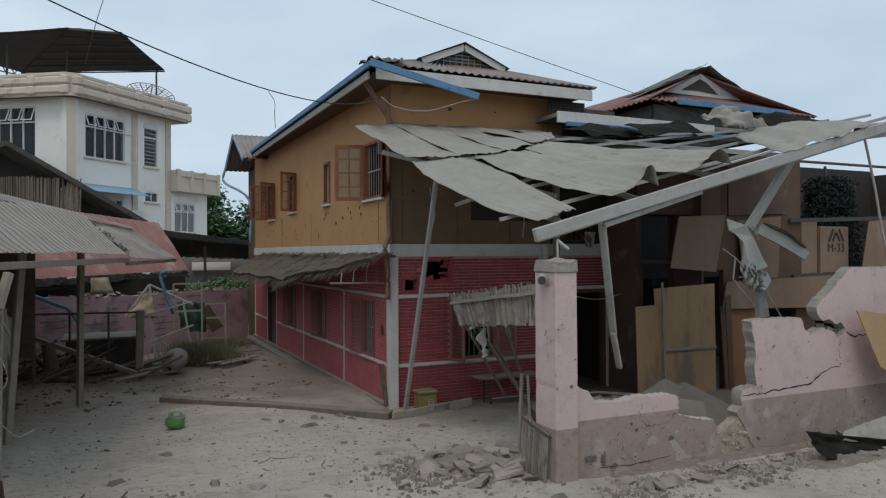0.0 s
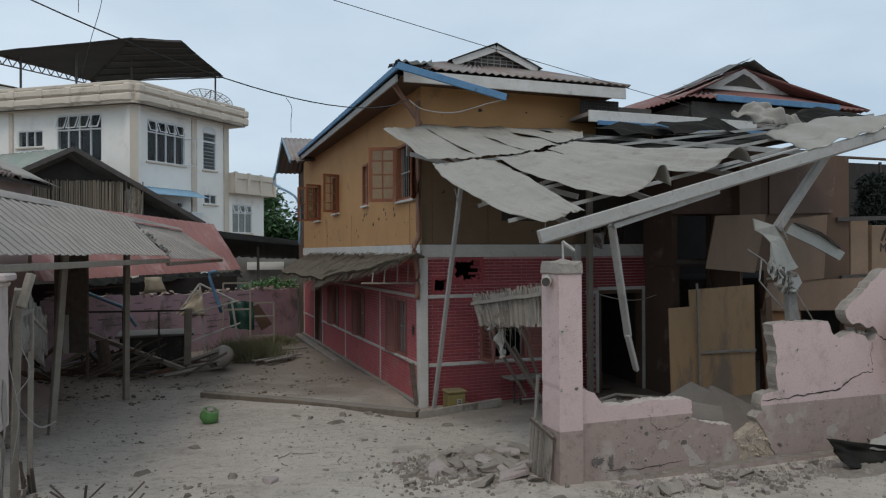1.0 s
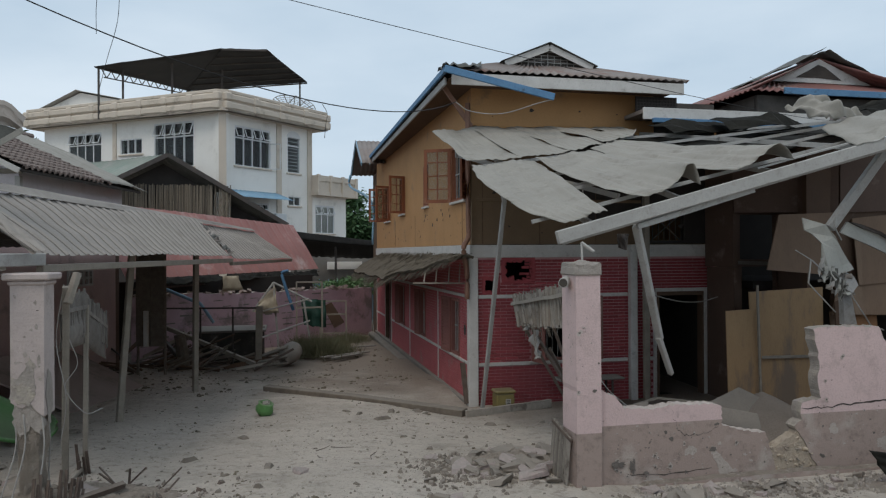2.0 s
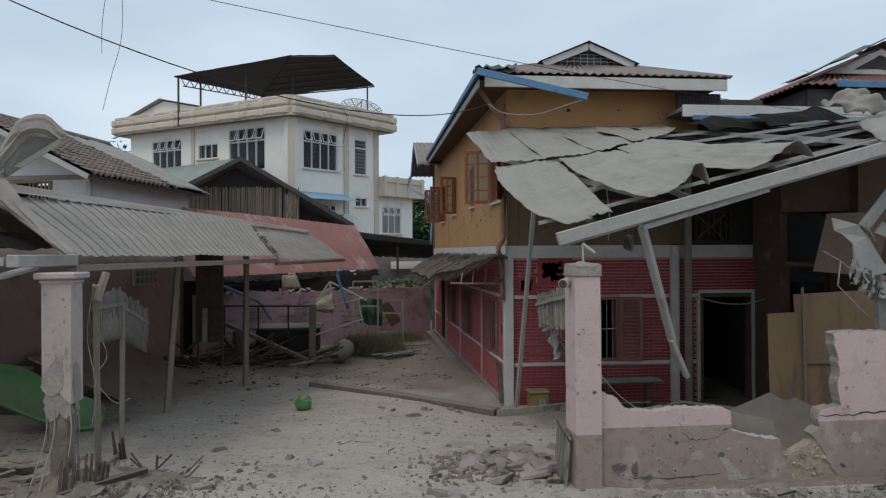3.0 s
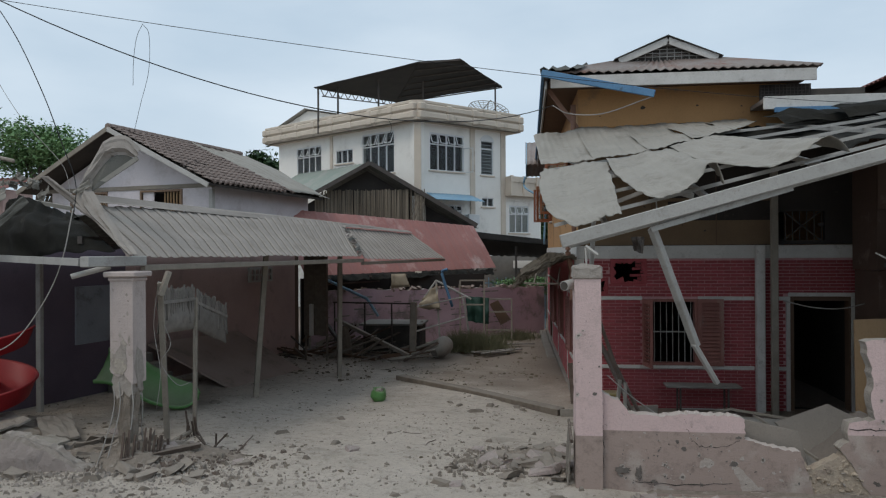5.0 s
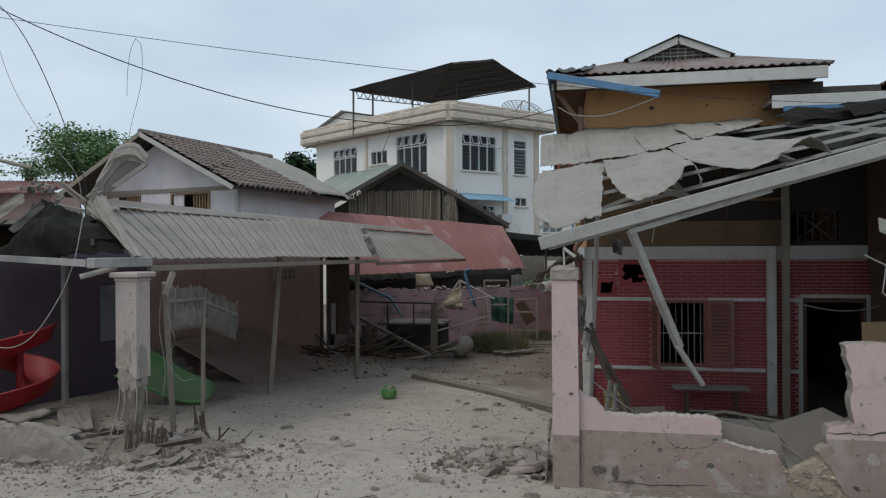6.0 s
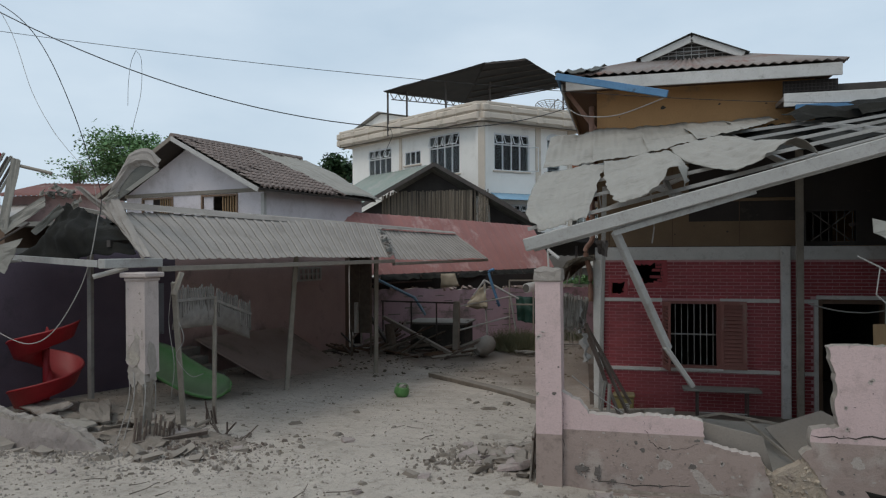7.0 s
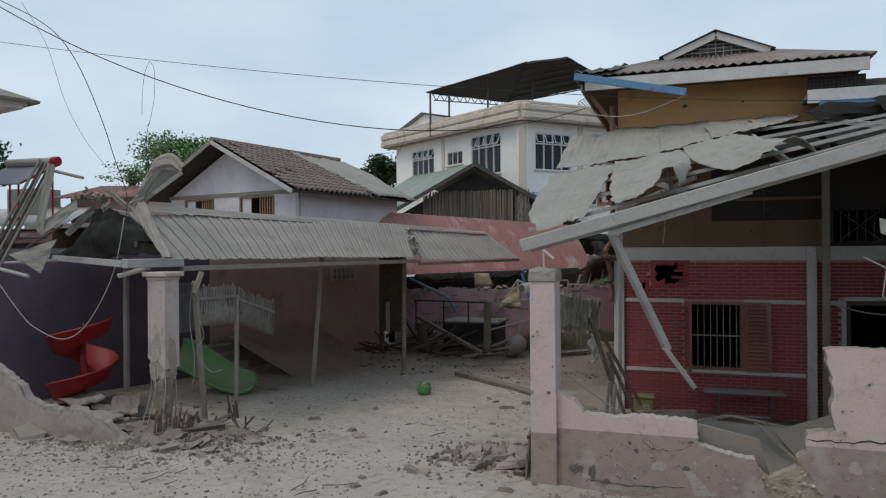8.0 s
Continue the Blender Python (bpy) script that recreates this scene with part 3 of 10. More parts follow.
# ---- ground ----
def build_ground():
    bm = bmesh.new()
    xs = [-900, -300, -120, -60, -35, -22] + [-14 + 0.3 * i for i in range(98)] + [22, 35, 60, 120, 300, 900]
    ys = [-900, -300, -80, -30, -12, -5] + [-1 + 0.3 * i for i in range(97)] + [34, 45, 70, 120, 300, 900]
    rows = []
    for y in ys:
        row = []
        for x in xs:
            z = ground_z(x, y)
            if -14 <= x <= 16 and -1 <= y <= 29:
                z += 0.05 * noise.noise(Vector((x * 0.35, y * 0.35, 0))) + 0.022 * noise.noise(Vector((x * 1.7, y * 1.7, 3)))
                z -= 0.12 * max(0, 1 - abs(y - 12.4) / 2.2) * max(0, min(1, (x - 3.2) / 1.2))
                d = math.hypot((x - 4.3) / 0.9, (y - 7.6) / 1.3)
                z += 0.12 * max(0, 1 - d)
                d = math.hypot((x + 1.0) / 1.3, (y - 7.3) / 0.9)
                z += 0.16 * max(0, 1 - d)
            row.append(bm.verts.new((x, y, z)))
        rows.append(row)
    for r0, r1 in zip(rows, rows[1:]):
        for i in range(len(xs) - 1):
            f = bm.faces.new((r0[i], r0[i + 1], r1[i + 1], r1[i]))
            f.smooth = True
    tagged(part("ground", bm, M_GROUND), "dusty grey-brown bare ground strewn with grit", "ground", kind="structure")
# Unseen wall, added to keep low sky light out of porch and carport
bm = bmesh.new()
box(bm, (-32, -12.4, -0.4), (32, -12.0, 4.2))
tagged(part("wall_opposite", bm, M_DARKCONC), "plain unseen wall added across the street to cut low sky light", "wall", kind="structure")


build_ground()


# ---- main house ----
HX, HY = 4.82, 12.83
SIDE_TURN = 1.03
M_FRONT = pose(HX, HY, 0)
# along the side wall, from the near corner to the far one: x runs towards the street
SIDE_LEN = 13.3
M_SIDE = pose(HX - 0.239, HY + SIDE_LEN, 0, 0, 0, -90 + SIDE_TURN)


def side_u(y):
    """Distance along the side wall, from its far end, of a depth y."""
    return (HY + SIDE_LEN - y)


house = thing("house", "two-storey house, red brick below and ochre boards above, damaged", "house", (HX, HY, -0.75))

FRONT_HOLES_LOW = [(1.26, 2.2, 0.17, 1.40), (3.93, 5.07, -0.85, 1.47), (0.64, 1.26, 1.73, 2.17), (0.24, 0.52, 1.52, 1.78)]
SIDE_HOLES_LOW = [(side_u(b), side_u(a), 0.14, 1.33) for a, b in ((13.75, 14.45), (17.2, 17.85), (20.2, 20.9))] + [(side_u(23.9), side_u(22.75), -0.85, 1.4)]
SIDE_HOLES_UP = [(side_u(14.35), side_u(13.25), 3.38, 4.55), (side_u(17.35), side_u(16.85), 3.47, 4.5), (side_u(20.95), side_u(20.15), 3.45, 4.55), (side_u(23.9), side_u(22.9), 3.35, 4.5)]

bm = bmesh.new()
holes_wall(bm, M_FRONT, 0.0, 5.3, -1.0, 2.2, FRONT_HOLES_LOW, 0.2)
wall_f = part("wall", bm, M_MORTAR, house, "red-painted brick front wall with pale joints and shell holes")
bm = bmesh.new()
holes_wall(bm, M_SIDE, 0.0, SIDE_LEN - 0.21, -1.1, 2.2, SIDE_HOLES_LOW, 0.2)
wall_s = part("wall", bm, M_MORTAR, house, "red-painted brick side wall with pale joints")
# upper boards under the porch: its shade is put into their near-black colour
bm = bmesh.new()
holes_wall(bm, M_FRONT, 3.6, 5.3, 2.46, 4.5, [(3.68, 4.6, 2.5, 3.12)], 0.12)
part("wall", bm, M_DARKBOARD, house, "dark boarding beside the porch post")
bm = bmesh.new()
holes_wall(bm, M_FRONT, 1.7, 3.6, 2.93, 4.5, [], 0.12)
part("wall", bm, M_DARKBOARD, house, "boarding high under the porch roof, coloured dark for its shade")
bm = bmesh.new()
holes_wall(bm, M_FRONT, 1.7, 3.6, 2.46, 2.93, [], 0.12)
holes_wall(bm, M_FRONT, 0.0, 1.7, 2.46, 4.5, [], 0.12)
part("wall", bm, M_DULLBOARD, house, "boarding under the porch roof, ochre browned for its shade")
bm = bmesh.new()
holes_wall(bm, M_FRONT, 0.0, 3.9, 4.5, 5.62, [], 0.12)
part("wall", bm, M_ORANGE, house, "ochre board wall of the upper storey")
bm = bmesh.new()
holes_wall(bm, M_FRONT, 3.9, 5.3, 4.5, 5.4, [], 0.12)
part("wall", bm, M_LOUVRE, house, "dark mesh vent beside the main roof")
bm = bmesh.new()
holes_wall(bm, M_SIDE, 0.0, SIDE_LEN - 0.13, 2.46, 5.62, SIDE_HOLES_UP, 0.12)
part("wall", bm, M_ORANGE, house, "ochre board wall pocked by splinters")
bm = bmesh.new()
box(bm, (HX - 0.2, HY + SIDE_LEN, -1.1), (7.0, HY + SIDE_LEN + 0.2, 5.6))
box(bm, (7.0, HY + SIDE_LEN, -1.1), (10.1, HY + SIDE_LEN + 0.2, 4.6))
box(bm, (10.1, HY + 0.2, -1.1), (10.3, HY + SIDE_LEN + 0.2, 4.85))
part("wall", bm, M_ORANGE, house)
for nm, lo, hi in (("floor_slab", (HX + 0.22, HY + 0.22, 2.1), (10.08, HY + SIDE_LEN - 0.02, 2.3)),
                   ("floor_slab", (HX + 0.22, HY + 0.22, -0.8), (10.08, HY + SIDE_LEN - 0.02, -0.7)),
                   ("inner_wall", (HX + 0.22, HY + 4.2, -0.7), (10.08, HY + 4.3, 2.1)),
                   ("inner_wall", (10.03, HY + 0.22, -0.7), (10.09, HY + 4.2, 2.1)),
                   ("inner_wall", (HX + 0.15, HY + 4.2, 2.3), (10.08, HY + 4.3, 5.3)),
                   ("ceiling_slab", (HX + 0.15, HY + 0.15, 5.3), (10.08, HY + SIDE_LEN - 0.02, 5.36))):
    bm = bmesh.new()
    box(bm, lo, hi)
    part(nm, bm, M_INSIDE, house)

# white string course, posts and trims
bm = bmesh.new()
box(bm, (HX - 0.05, HY - 0.045, 2.2), (10.1, HY + 0.1, 2.45), None, 0.006)
part("band", bm, M_WHITE, house, "white band between the storeys")
bm = bmesh.new()
box(bm, (0, -0.045, 2.2), (SIDE_LEN - 0.06, 0.1, 2.45), M_SIDE, 0.006)
part("band", bm, M_WHITE, house, "white band between the storeys")
for z0, spans in ((1.40, [(0.12, 1.2), (2.25, 3.28), (3.62, 3.93), (5.05, 5.28)]), (1.475, [(3.9, 5.1)]), (0.07, [(0.12, 3.28), (3.62, 3.93)])):
    for a, b in spans:
        bm = bmesh.new()
        box(bm, (HX + a, HY - 0.035, z0), (HX + b, HY + 0.05, z0 + 0.07), None, 0.004)
        part("trim", bm, M_WHITE, house)
for z0, spans in ((1.40, [(0, 13.15)]), (0.07, [(0, side_u(23.95)), (side_u(22.7), 13.15)])):
    for a, b in spans:
        bm = bmesh.new()
        box(bm, (a, -0.035, z0), (b, 0.05, z0 + 0.06), M_SIDE, 0.004)
        part("trim", bm, M_WHITE, house)
for y in (15.75, 19.35, 22.65, 23.95, 26.05):
    bm = bmesh.new()
    box(bm, (side_u(y) - 0.03, -0.03, -0.8), (side_u(y) + 0.03, 0.04, 1.40), M_SIDE, 0.004)
    part("trim", bm, M_WHITE, house)
for x in (3.9, 5.06):
    bm = bmesh.new()
    box(bm, (HX + x - 0.035, HY - 0.03, -0.8), (HX + x + 0.035, HY + 0.06, 1.47), None, 0.005)
    part("trim", bm, M_WHITE, house)
bm = bmesh.new()
box(bm, (HX - 0.09, HY - 0.1, -0.9), (HX + 0.1, HY + 0.08, 2.2), None, 0.012)
part("corner_post", bm, M_WHITE, house, "chipped white corner post with small holes")
bm = bmesh.new()
box(bm, (8.12, HY - 0.13, -0.9), (8.28, HY + 0.02, 2.45), None, 0.012)
part("post", bm, M_WHITE, house, "white concrete post, scarred at mid-height")
bm = bmesh.new()
box(bm, (8.34, HY - 0.3, -0.9), (8.46, HY - 0.2, 4.3), None, 0.008)
part("post", bm, M_OLDWOOD, house, "dark timber post of the porch")
bm = bmesh.new()
box(bm, (0, -0.1, -1.1), (SIDE_LEN - 0.1, 0.02, -0.63), M_SIDE, 0.015)
part("plinth", bm, M_DARKCONC, house, "dusty concrete plinth")
bm = bmesh.new()
for v in box(bm, (0, -0.34, -1.1), (side_u(19.3), -0.1, -0.68), M_SIDE, 0.03):
    v.co.z += 0.02 * noise.noise(v.co * 3)
part("step", bm, M_DARKCONC, house, "worn concrete step before the side door")
bm = bmesh.new()
beam(bm, (4.66, 13.0, 0.13), (4.7, 12.8, -0.64), 0.1, 0.03, 0)
part("batten", bm, M_RUSTDK, house, "brown batten standing askew at the corner")
bm = bmesh.new()
prism(bm, [(side_u(13.3) + 0.09 * q * math.cos(a), 0.74 + 0.13 * q * math.sin(a)) for a, q in ((i / 16 * 6.283, 0.75 + 0.5 * abs(noise.noise(Vector((i * 1.3, 4, 0))))) for i in range(16))], M_SIDE @ pose(0, -0.03, 0), 0.004)
part("shell_hole", bm, M_INK, house, "small dark shell hole in the brick")

# joints of the upper boards
for u in (side_u(13.55), side_u(18.6), side_u(21.9)):
    bm = bmesh.new()
    box(bm, (u - 0.006, -0.006, 2.47), (u + 0.006, 0.02, 3.3), M_SIDE)
    part("joint", bm, M_PLYDK, house)
for x in (0.22, 1.4, 2.6):
    bm = bmesh.new()
    box(bm, (HX + x - 0.006, HY - 0.006, 2.47), (HX + x + 0.006, HY + 0.02, 4.48), None)
    part("joint", bm, M_PLYDK, house)
bm = bmesh.new()
box(bm, (HX + 0.1, HY - 0.02, 3.3), (HX + 3.6, HY + 0.01, 3.36), None, 0.004)
part("batten", bm, M_DULLBOARD, house)
# splinter holes in the boards
bm = bmesh.new()
for k in range(96):
    if k < 62:
        c = M_SIDE @ Vector((rnd.uniform(1, 12.8), -0.004, rnd.uniform(2.6, 3.4)))
        ax = M_SIDE.to_3x3() @ Vector((1, 0, 0))
    else:
        c = Vector((HX + rnd.uniform(0.4, 5), HY - 0.004, rnd.uniform(2.6, 5.3)))
        ax = Vector((1, 0, 0))
    r0 = rnd.choice((0.012, 0.015, 0.02, 0.025, 0.03, 0.05, 0.065))
    vs = []
    for i in range(7):
        a = i / 7 * 2 * math.pi
        rr = r0 * rnd.uniform(0.5, 1.3)
        vs.append(bm.verts.new(c + ax * rr * math.cos(a) + Vector((0, 0, rr * 0.8 * math.sin(a)))))
    bm.faces.new(vs)
tagged(part("splinter_hole", bm, M_INK, house, "dark splinter holes in the boards"), kind="stuff")


def casement(m, u0, u1, z0, z1, leaves, mat, name="window", bars=0, panes=4, parent=house, sill=True, label=""):
    """A framed opening with leaves that stand open, sill and bars."""
    bm = bmesh.new()
    t = 0.055
    holes_wall(bm, m @ pose(0, -0.03, 0), u0, u1, z0, z1, [(u0 + t, u1 - t, z0 + t, z1 - t)], 0.12)
    win = part(name, bm, mat, parent, label)
    if bars:
        bm = bmesh.new()
        for k in range(bars):
            u = u0 + t + (u1 - u0 - 2 * t) * (k + 0.5) / bars
            tube(bm, [m @ Vector((u, 0.05, z0 + t)), m @ Vector((u, 0.05, z1 - t))], 0.008, 5)
        box(bm, (u0 + t, 0.042, (z0 + z1) / 2 - 0.012), (u1 - t, 0.058, (z0 + z1) / 2 + 0.012), m)
        part("grille", bm, M_STEEL, win, "thin pale iron bars")
    if sill:
        bm = bmesh.new()
        box(bm, (u0 - 0.06, -0.07, z0 - 0.05), (u1 + 0.06, 0.02, z0), m, 0.006)
        part("sill", bm, M_WHITE, win, "chipped white sill")
    for side, wid, ang, kind in leaves:
        hinge = m @ Vector((u0 if side < 0 else u1, -0.04, z0))
        turn = m.to_3x3().to_4x4()
        lm = Matrix.Translation(hinge) @ turn @ (pose(0, 0, 0, 0, 0, -ang) if side < 0 else pose(0, 0, 0, 0, 0, ang))
        s = 1 if side < 0 else -1
        h = z1 - z0
        bm = bmesh.new()

        def bar(a, b, c, d):
            box(bm, (min(a, b) if s > 0 else min(-a, -b), -0.018, c), (max(a, b) if s > 0 else max(-a, -b), 0.018, d), lm)

        f = 0.07
        bar(0, f, 0, h), bar(wid - f, wid, 0, h), bar(f, wid - f, 0, f), bar(f, wid - f, h - f, h)
        if kind == "glazed":
            for k in range(1, panes):
                bar(f, wid - f, h * k / panes - 0.012, h * k / panes + 0.012)
            bar(wid / 2 - 0.012, wid / 2 + 0.012, f, h - f)
        leaf = part("shutter", bm, mat, win, "brown glazed casement leaf standing open" if kind == "glazed" else "brown louvred shutter standing open")
        bm = bmesh.new()
        if kind == "louvre":
            nl = int((h - 2 * f) / 0.07)
            for k in range(nl):
                z = f + (h - 2 * f) * (k + 0.5) / nl
                lo, hi = (f, wid - f) if s > 0 else (-wid + f, -f)
                box(bm, (lo, -0.005, -0.038), (hi, 0.005, 0.038), lm @ pose(0, 0, z, 35, 0, 0))
            part("louvre", bm, mat, leaf)
        else:
            lo, hi = (f, wid - f) if s > 0 else (-wid + f, -f)
            box(bm, (lo, -0.003, f), (hi, 0.003, h - f), lm)
            part("pane", bm, M_GLASS, leaf, "dusty glass pane").visible_shadow = False
    return win


# upper windows of the side wall
uu = side_u
casement(M_SIDE, uu(14.35), uu(13.25), 3.38, 4.55, [(-1, 0.6, 118, "glazed"), (1, 0.5, 158, "louvre")], M_TIMBER, bars=7, label="brown timber window with bars and open leaves")
casement(M_SIDE, uu(17.35), uu(16.85), 3.47, 4.5, [], M_TIMBER, bars=5, label="narrow brown timber window with bars")
casement(M_SIDE, uu(20.95), uu(20.15), 3.45, 4.55, [(1, 0.5, 112, "glazed")], M_TIMBER, bars=5, label="brown timber window with one leaf open")
casement(M_SIDE, uu(23.9), uu(22.9), 3.35, 4.5, [(-1, 0.55, 95, "glazed"), (1, 0.55, 118, "glazed")], M_TIMBER, bars=5, label="brown timber window with both leaves open")
# lower windows of the side wall
casement(M_SIDE, uu(14.45), uu(13.75), 0.14, 1.33, [(-1, 0.55, 173, "louvre")], M_SHUTTER, bars=5, label="brown timber window with bars and one shutter back")
casement(M_SIDE, uu(17.85), uu(17.2), 0.14, 1.33, [(-1, 0.4, 173, "louvre")], M_SHUTTER, bars=5, label="brown timber window with bars")
casement(M_SIDE, uu(20.9), uu(20.2), 0.14, 1.33, [(-1, 0.5, 173, "louvre")], M_SHUTTER, bars=5, label="brown timber window with bars")
casement(M_SIDE, uu(23.9), uu(22.75), -0.75, 1.4, [], M_PLYDK, "door_frame", sill=False, label="dark open doorway frame")
# front window, door frame, upper front window
casement(M_FRONT, 1.22, 2.24, 0.14, 1.42, [(-1, 0.45, 78, "louvre"), (1, 0.47, 176, "louvre")], M_SHUTTER, bars=8, label="barred window with weathered pink-brown shutters open")
casement(M_FRONT, 3.66, 4.62, 2.48, 3.14, [], M_DARKBOARD, bars=0, sill=False, label="dark upper window with a patterned grille")
bm = bmesh.new()
for a, b in (((8.6, HY - 0.02, 2.5), (9.35, HY - 0.02, 3.12)), ((9.35, HY - 0.02, 2.5), (8.6, HY - 0.02, 3.12))):
    beam(bm, a, b, 0.02, 0.02)
for k in range(7):
    beam(bm, (8.55 + k * 0.13, HY + 0.0, 2.5), (8.55 + k * 0.13, HY + 0.0, 3.12), 0.015, 0.015)
part("grille", bm, M_STEELDK, house, "crossed bars of a dark grille")
bm = bmesh.new()
for lo, hi in (((8.75, HY - 0.01, -0.8), (8.83, HY + 0.19, 1.47)), ((9.81, HY - 0.01, -0.8), (9.89, HY + 0.19, 1.47)), ((8.83, HY - 0.01, 1.39), (9.81, HY + 0.19, 1.47))):
    box(bm, lo, hi, None, 0.006)
part("door_frame", bm, M_PLYDK, house, "dark open doorway without a leaf")

# roof: hipped in front with a gablet
RX0, RX1, RY0, RZ = 4.12, 9.1, 12.1, 5.68
RCX, RPK, RGY = 6.64, 6.56, 13.45
RY1 = 25.0


def corrugated(bm, a0, a1, b0, b1, pitch, amp, n_down=2, per=4, lift=0.0):
    """Ribs run from the line a0-a1 (lower) to b0-b1 (upper)."""
    a0, a1, b0, b1 = (Vector(p) for p in (a0, a1, b0, b1))
    n = max(4, int((a1 - a0).length / pitch)) * per
    nrm = (a1 - a0).cross(b0 - a0).normalized()
    if nrm.z < 0:
        nrm = -nrm
    prev = None
    for i in range(n + 1):
        t = i / n
        h = amp * math.cos(2 * math.pi * i / per) + lift
        lo, hi = a0.lerp(a1, t), b0.lerp(b1, t)
        col = [bm.verts.new(lo.lerp(hi, k / n_down) + nrm * (h + 0.012 * noise.noise(lo.lerp(hi, k / n_down) * 1.1))) for k in range(n_down + 1)]
        if prev:
            for k in range(n_down):
                f = bm.faces.new((prev[k], col[k], col[k + 1], prev[k + 1]))
                f.smooth = True
        prev = col


gz = RZ + (RGY - RY0) * 0.38
gw, ew = 0.86, 1.15
for a0, a1, b0, b1 in (
        ((RX0, RY0, RZ), (RX1, RY0, RZ), (RCX - ew, RGY, gz), (RCX + ew, RGY, gz)),
        ((RX0, RY1, RZ), (RX0, RY0, RZ), (RCX - ew, RY1, gz), (RCX - ew, RGY, gz)),
        ((RX1, RY0, RZ), (RX1, RY1, RZ), (RCX + ew, RGY, gz), (RCX + ew, RY1, gz)),
        ((RCX - ew, RY1, gz), (RCX - ew, RGY, gz), (RCX, RY1, gz + 0.12), (RCX, RGY, gz + 0.12)),
        ((RCX + ew, RGY, gz), (RCX + ew, RY1, gz), (RCX, RGY, gz + 0.12), (RCX, RY1, gz + 0.12))):
    bm = bmesh.new()
    corrugated(bm, a0, a1, b0, b1, 0.17, 0.022)
    part("roof", bm, M_ROOF, house, "weathered grey-brown corrugated roof", solid=0.006)
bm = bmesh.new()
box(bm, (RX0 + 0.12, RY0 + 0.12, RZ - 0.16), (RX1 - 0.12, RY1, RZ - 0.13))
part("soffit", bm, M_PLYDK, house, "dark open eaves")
# gablet
bm = bmesh.new()
prism(bm, [(-gw, gz - 0.02), (gw, gz - 0.02), (0, RPK - 0.02)], pose(RCX, RGY + 0.02, 0), 0.06)
gab = part("gablet", bm, M_LOUVRE, house, "small vented gablet with lattice")
for s in (-1, 1):
    bm = bmesh.new()
    beam(bm, (RCX + s * (gw + 0.1), RGY - 0.12, gz - 0.02), (RCX, RGY - 0.12, RPK), 0.025, 0.13)
    part("bargeboard", bm, M_WHITE, gab, "white bargeboard")
    bm = bmesh.new()
    sheet(bm, (RCX + s * (gw + 0.2), RGY - 0.18, gz + 0.02), (RCX + s * (gw + 0.2), RGY + 3.5, gz + 0.02), (RCX, RGY + 3.5, RPK + 0.1), (RCX, RGY - 0.18, RPK + 0.1), 8, 4, 5, 0.012)
    part("cap_sheet", bm, M_SHEETDK, gab, "dark folded ridge sheet", solid=0.006)
bm = bmesh.new()
n_l = 12
for k in range(1, n_l):
    x = -gw + 2 * gw * k / n_l
    top = (RPK - 0.1 - gz) * (1 - abs(x) / gw)
    if top > 0.06:
        beam(bm, (RCX + x, RGY - 0.01, gz), (RCX + x, RGY - 0.01, gz + top), 0.014, 0.014)
for k in range(1, 5):
    z = (RPK - gz) * k / 5
    hw = gw * (1 - k / 5)
    beam(bm, (RCX - hw, RGY - 0.012, gz + z), (RCX + hw, RGY - 0.012, gz + z), 0.014, 0.014)
part("lattice", bm, M_STEEL, gab)
# fascias
bm = bmesh.new()
box(bm, (RX0 + 0.15, RY0 + 0.02, RZ - 0.27), (RX1 - 0.1, RY0 + 0.06, RZ - 0.05), None, 0.006)
part("fascia", bm, M_WHITE, house, "weathered white front fascia")
bm = bmesh.new()
box(bm, (RX0 - 0.02, RY0 - 0.05, RZ - 0.08), (RX0 + 0.03, RY1, RZ + 0.03), None, 0.006)
part("fascia", bm, M_EAVEBLUE, house, "faded blue side gutter board")
bm = bmesh.new()
box(bm, (RX0 + 0.05, RY0 + 0.2, RZ - 0.24), (RX0 + 0.09, RY1, RZ - 0.1), None, 0.006)
part("fascia", bm, M_STEEL, house, "grey inner eaves board")
bm = bmesh.new()
beam(bm, (4.1, 11.98, 5.66), (6.08, 11.62, 5.14), 0.05, 0.13, 0, 0.008)
part("fascia", bm, M_EAVEBLUE, house, "faded blue board hanging askew from the eaves")
bm = bmesh.new()
box(bm, (RX1 - 1.0, RY0 + 0.3, RZ - 0.62), (RX1 - 0.1, RY0 + 0.33, RZ - 0.27))
screen = part("vent_screen", bm, M_DARKBOARD, house, "dark wire vent under the eaves")
bm = bmesh.new()
for k in range(14):
    beam(bm, (RX1 - 0.98 + 0.065 * k, RY0 + 0.285, RZ - 0.6), (RX1 - 0.98 + 0.065 * k, RY0 + 0.285, RZ - 0.28), 0.008, 0.008)
for k in range(6):
    beam(bm, (RX1 - 0.98, RY0 + 0.28, RZ - 0.58 + 0.06 * k), (RX1 - 0.12, RY0 + 0.28, RZ - 0.58 + 0.06 * k), 0.008, 0.008)
part("mesh", bm, M_STEELDK, screen, "grey wire mesh")
for y in (12.75,):
    bm = bmesh.new()
    beam(bm, (HX - 0.02, y, 4.75), (RX0 + 0.12, y, RZ - 0.16), 0.07, 0.08)
    part("bracket", bm, M_COPPER, house, "brown timber eaves bracket")
bm = bmesh.new()
sheet(bm, (RX0 - 0.05, RY0 - 0.1, RZ + 0.05), (RX0 + 0.7, RY0 - 0.05, RZ + 0.1), (RX0 + 0.9, RY0 + 0.7, RZ + 0.33), (RX0, RY0 + 0.6, RZ + 0.1), 10, 4, 4, 0.02, rough=0.12, seed=3)
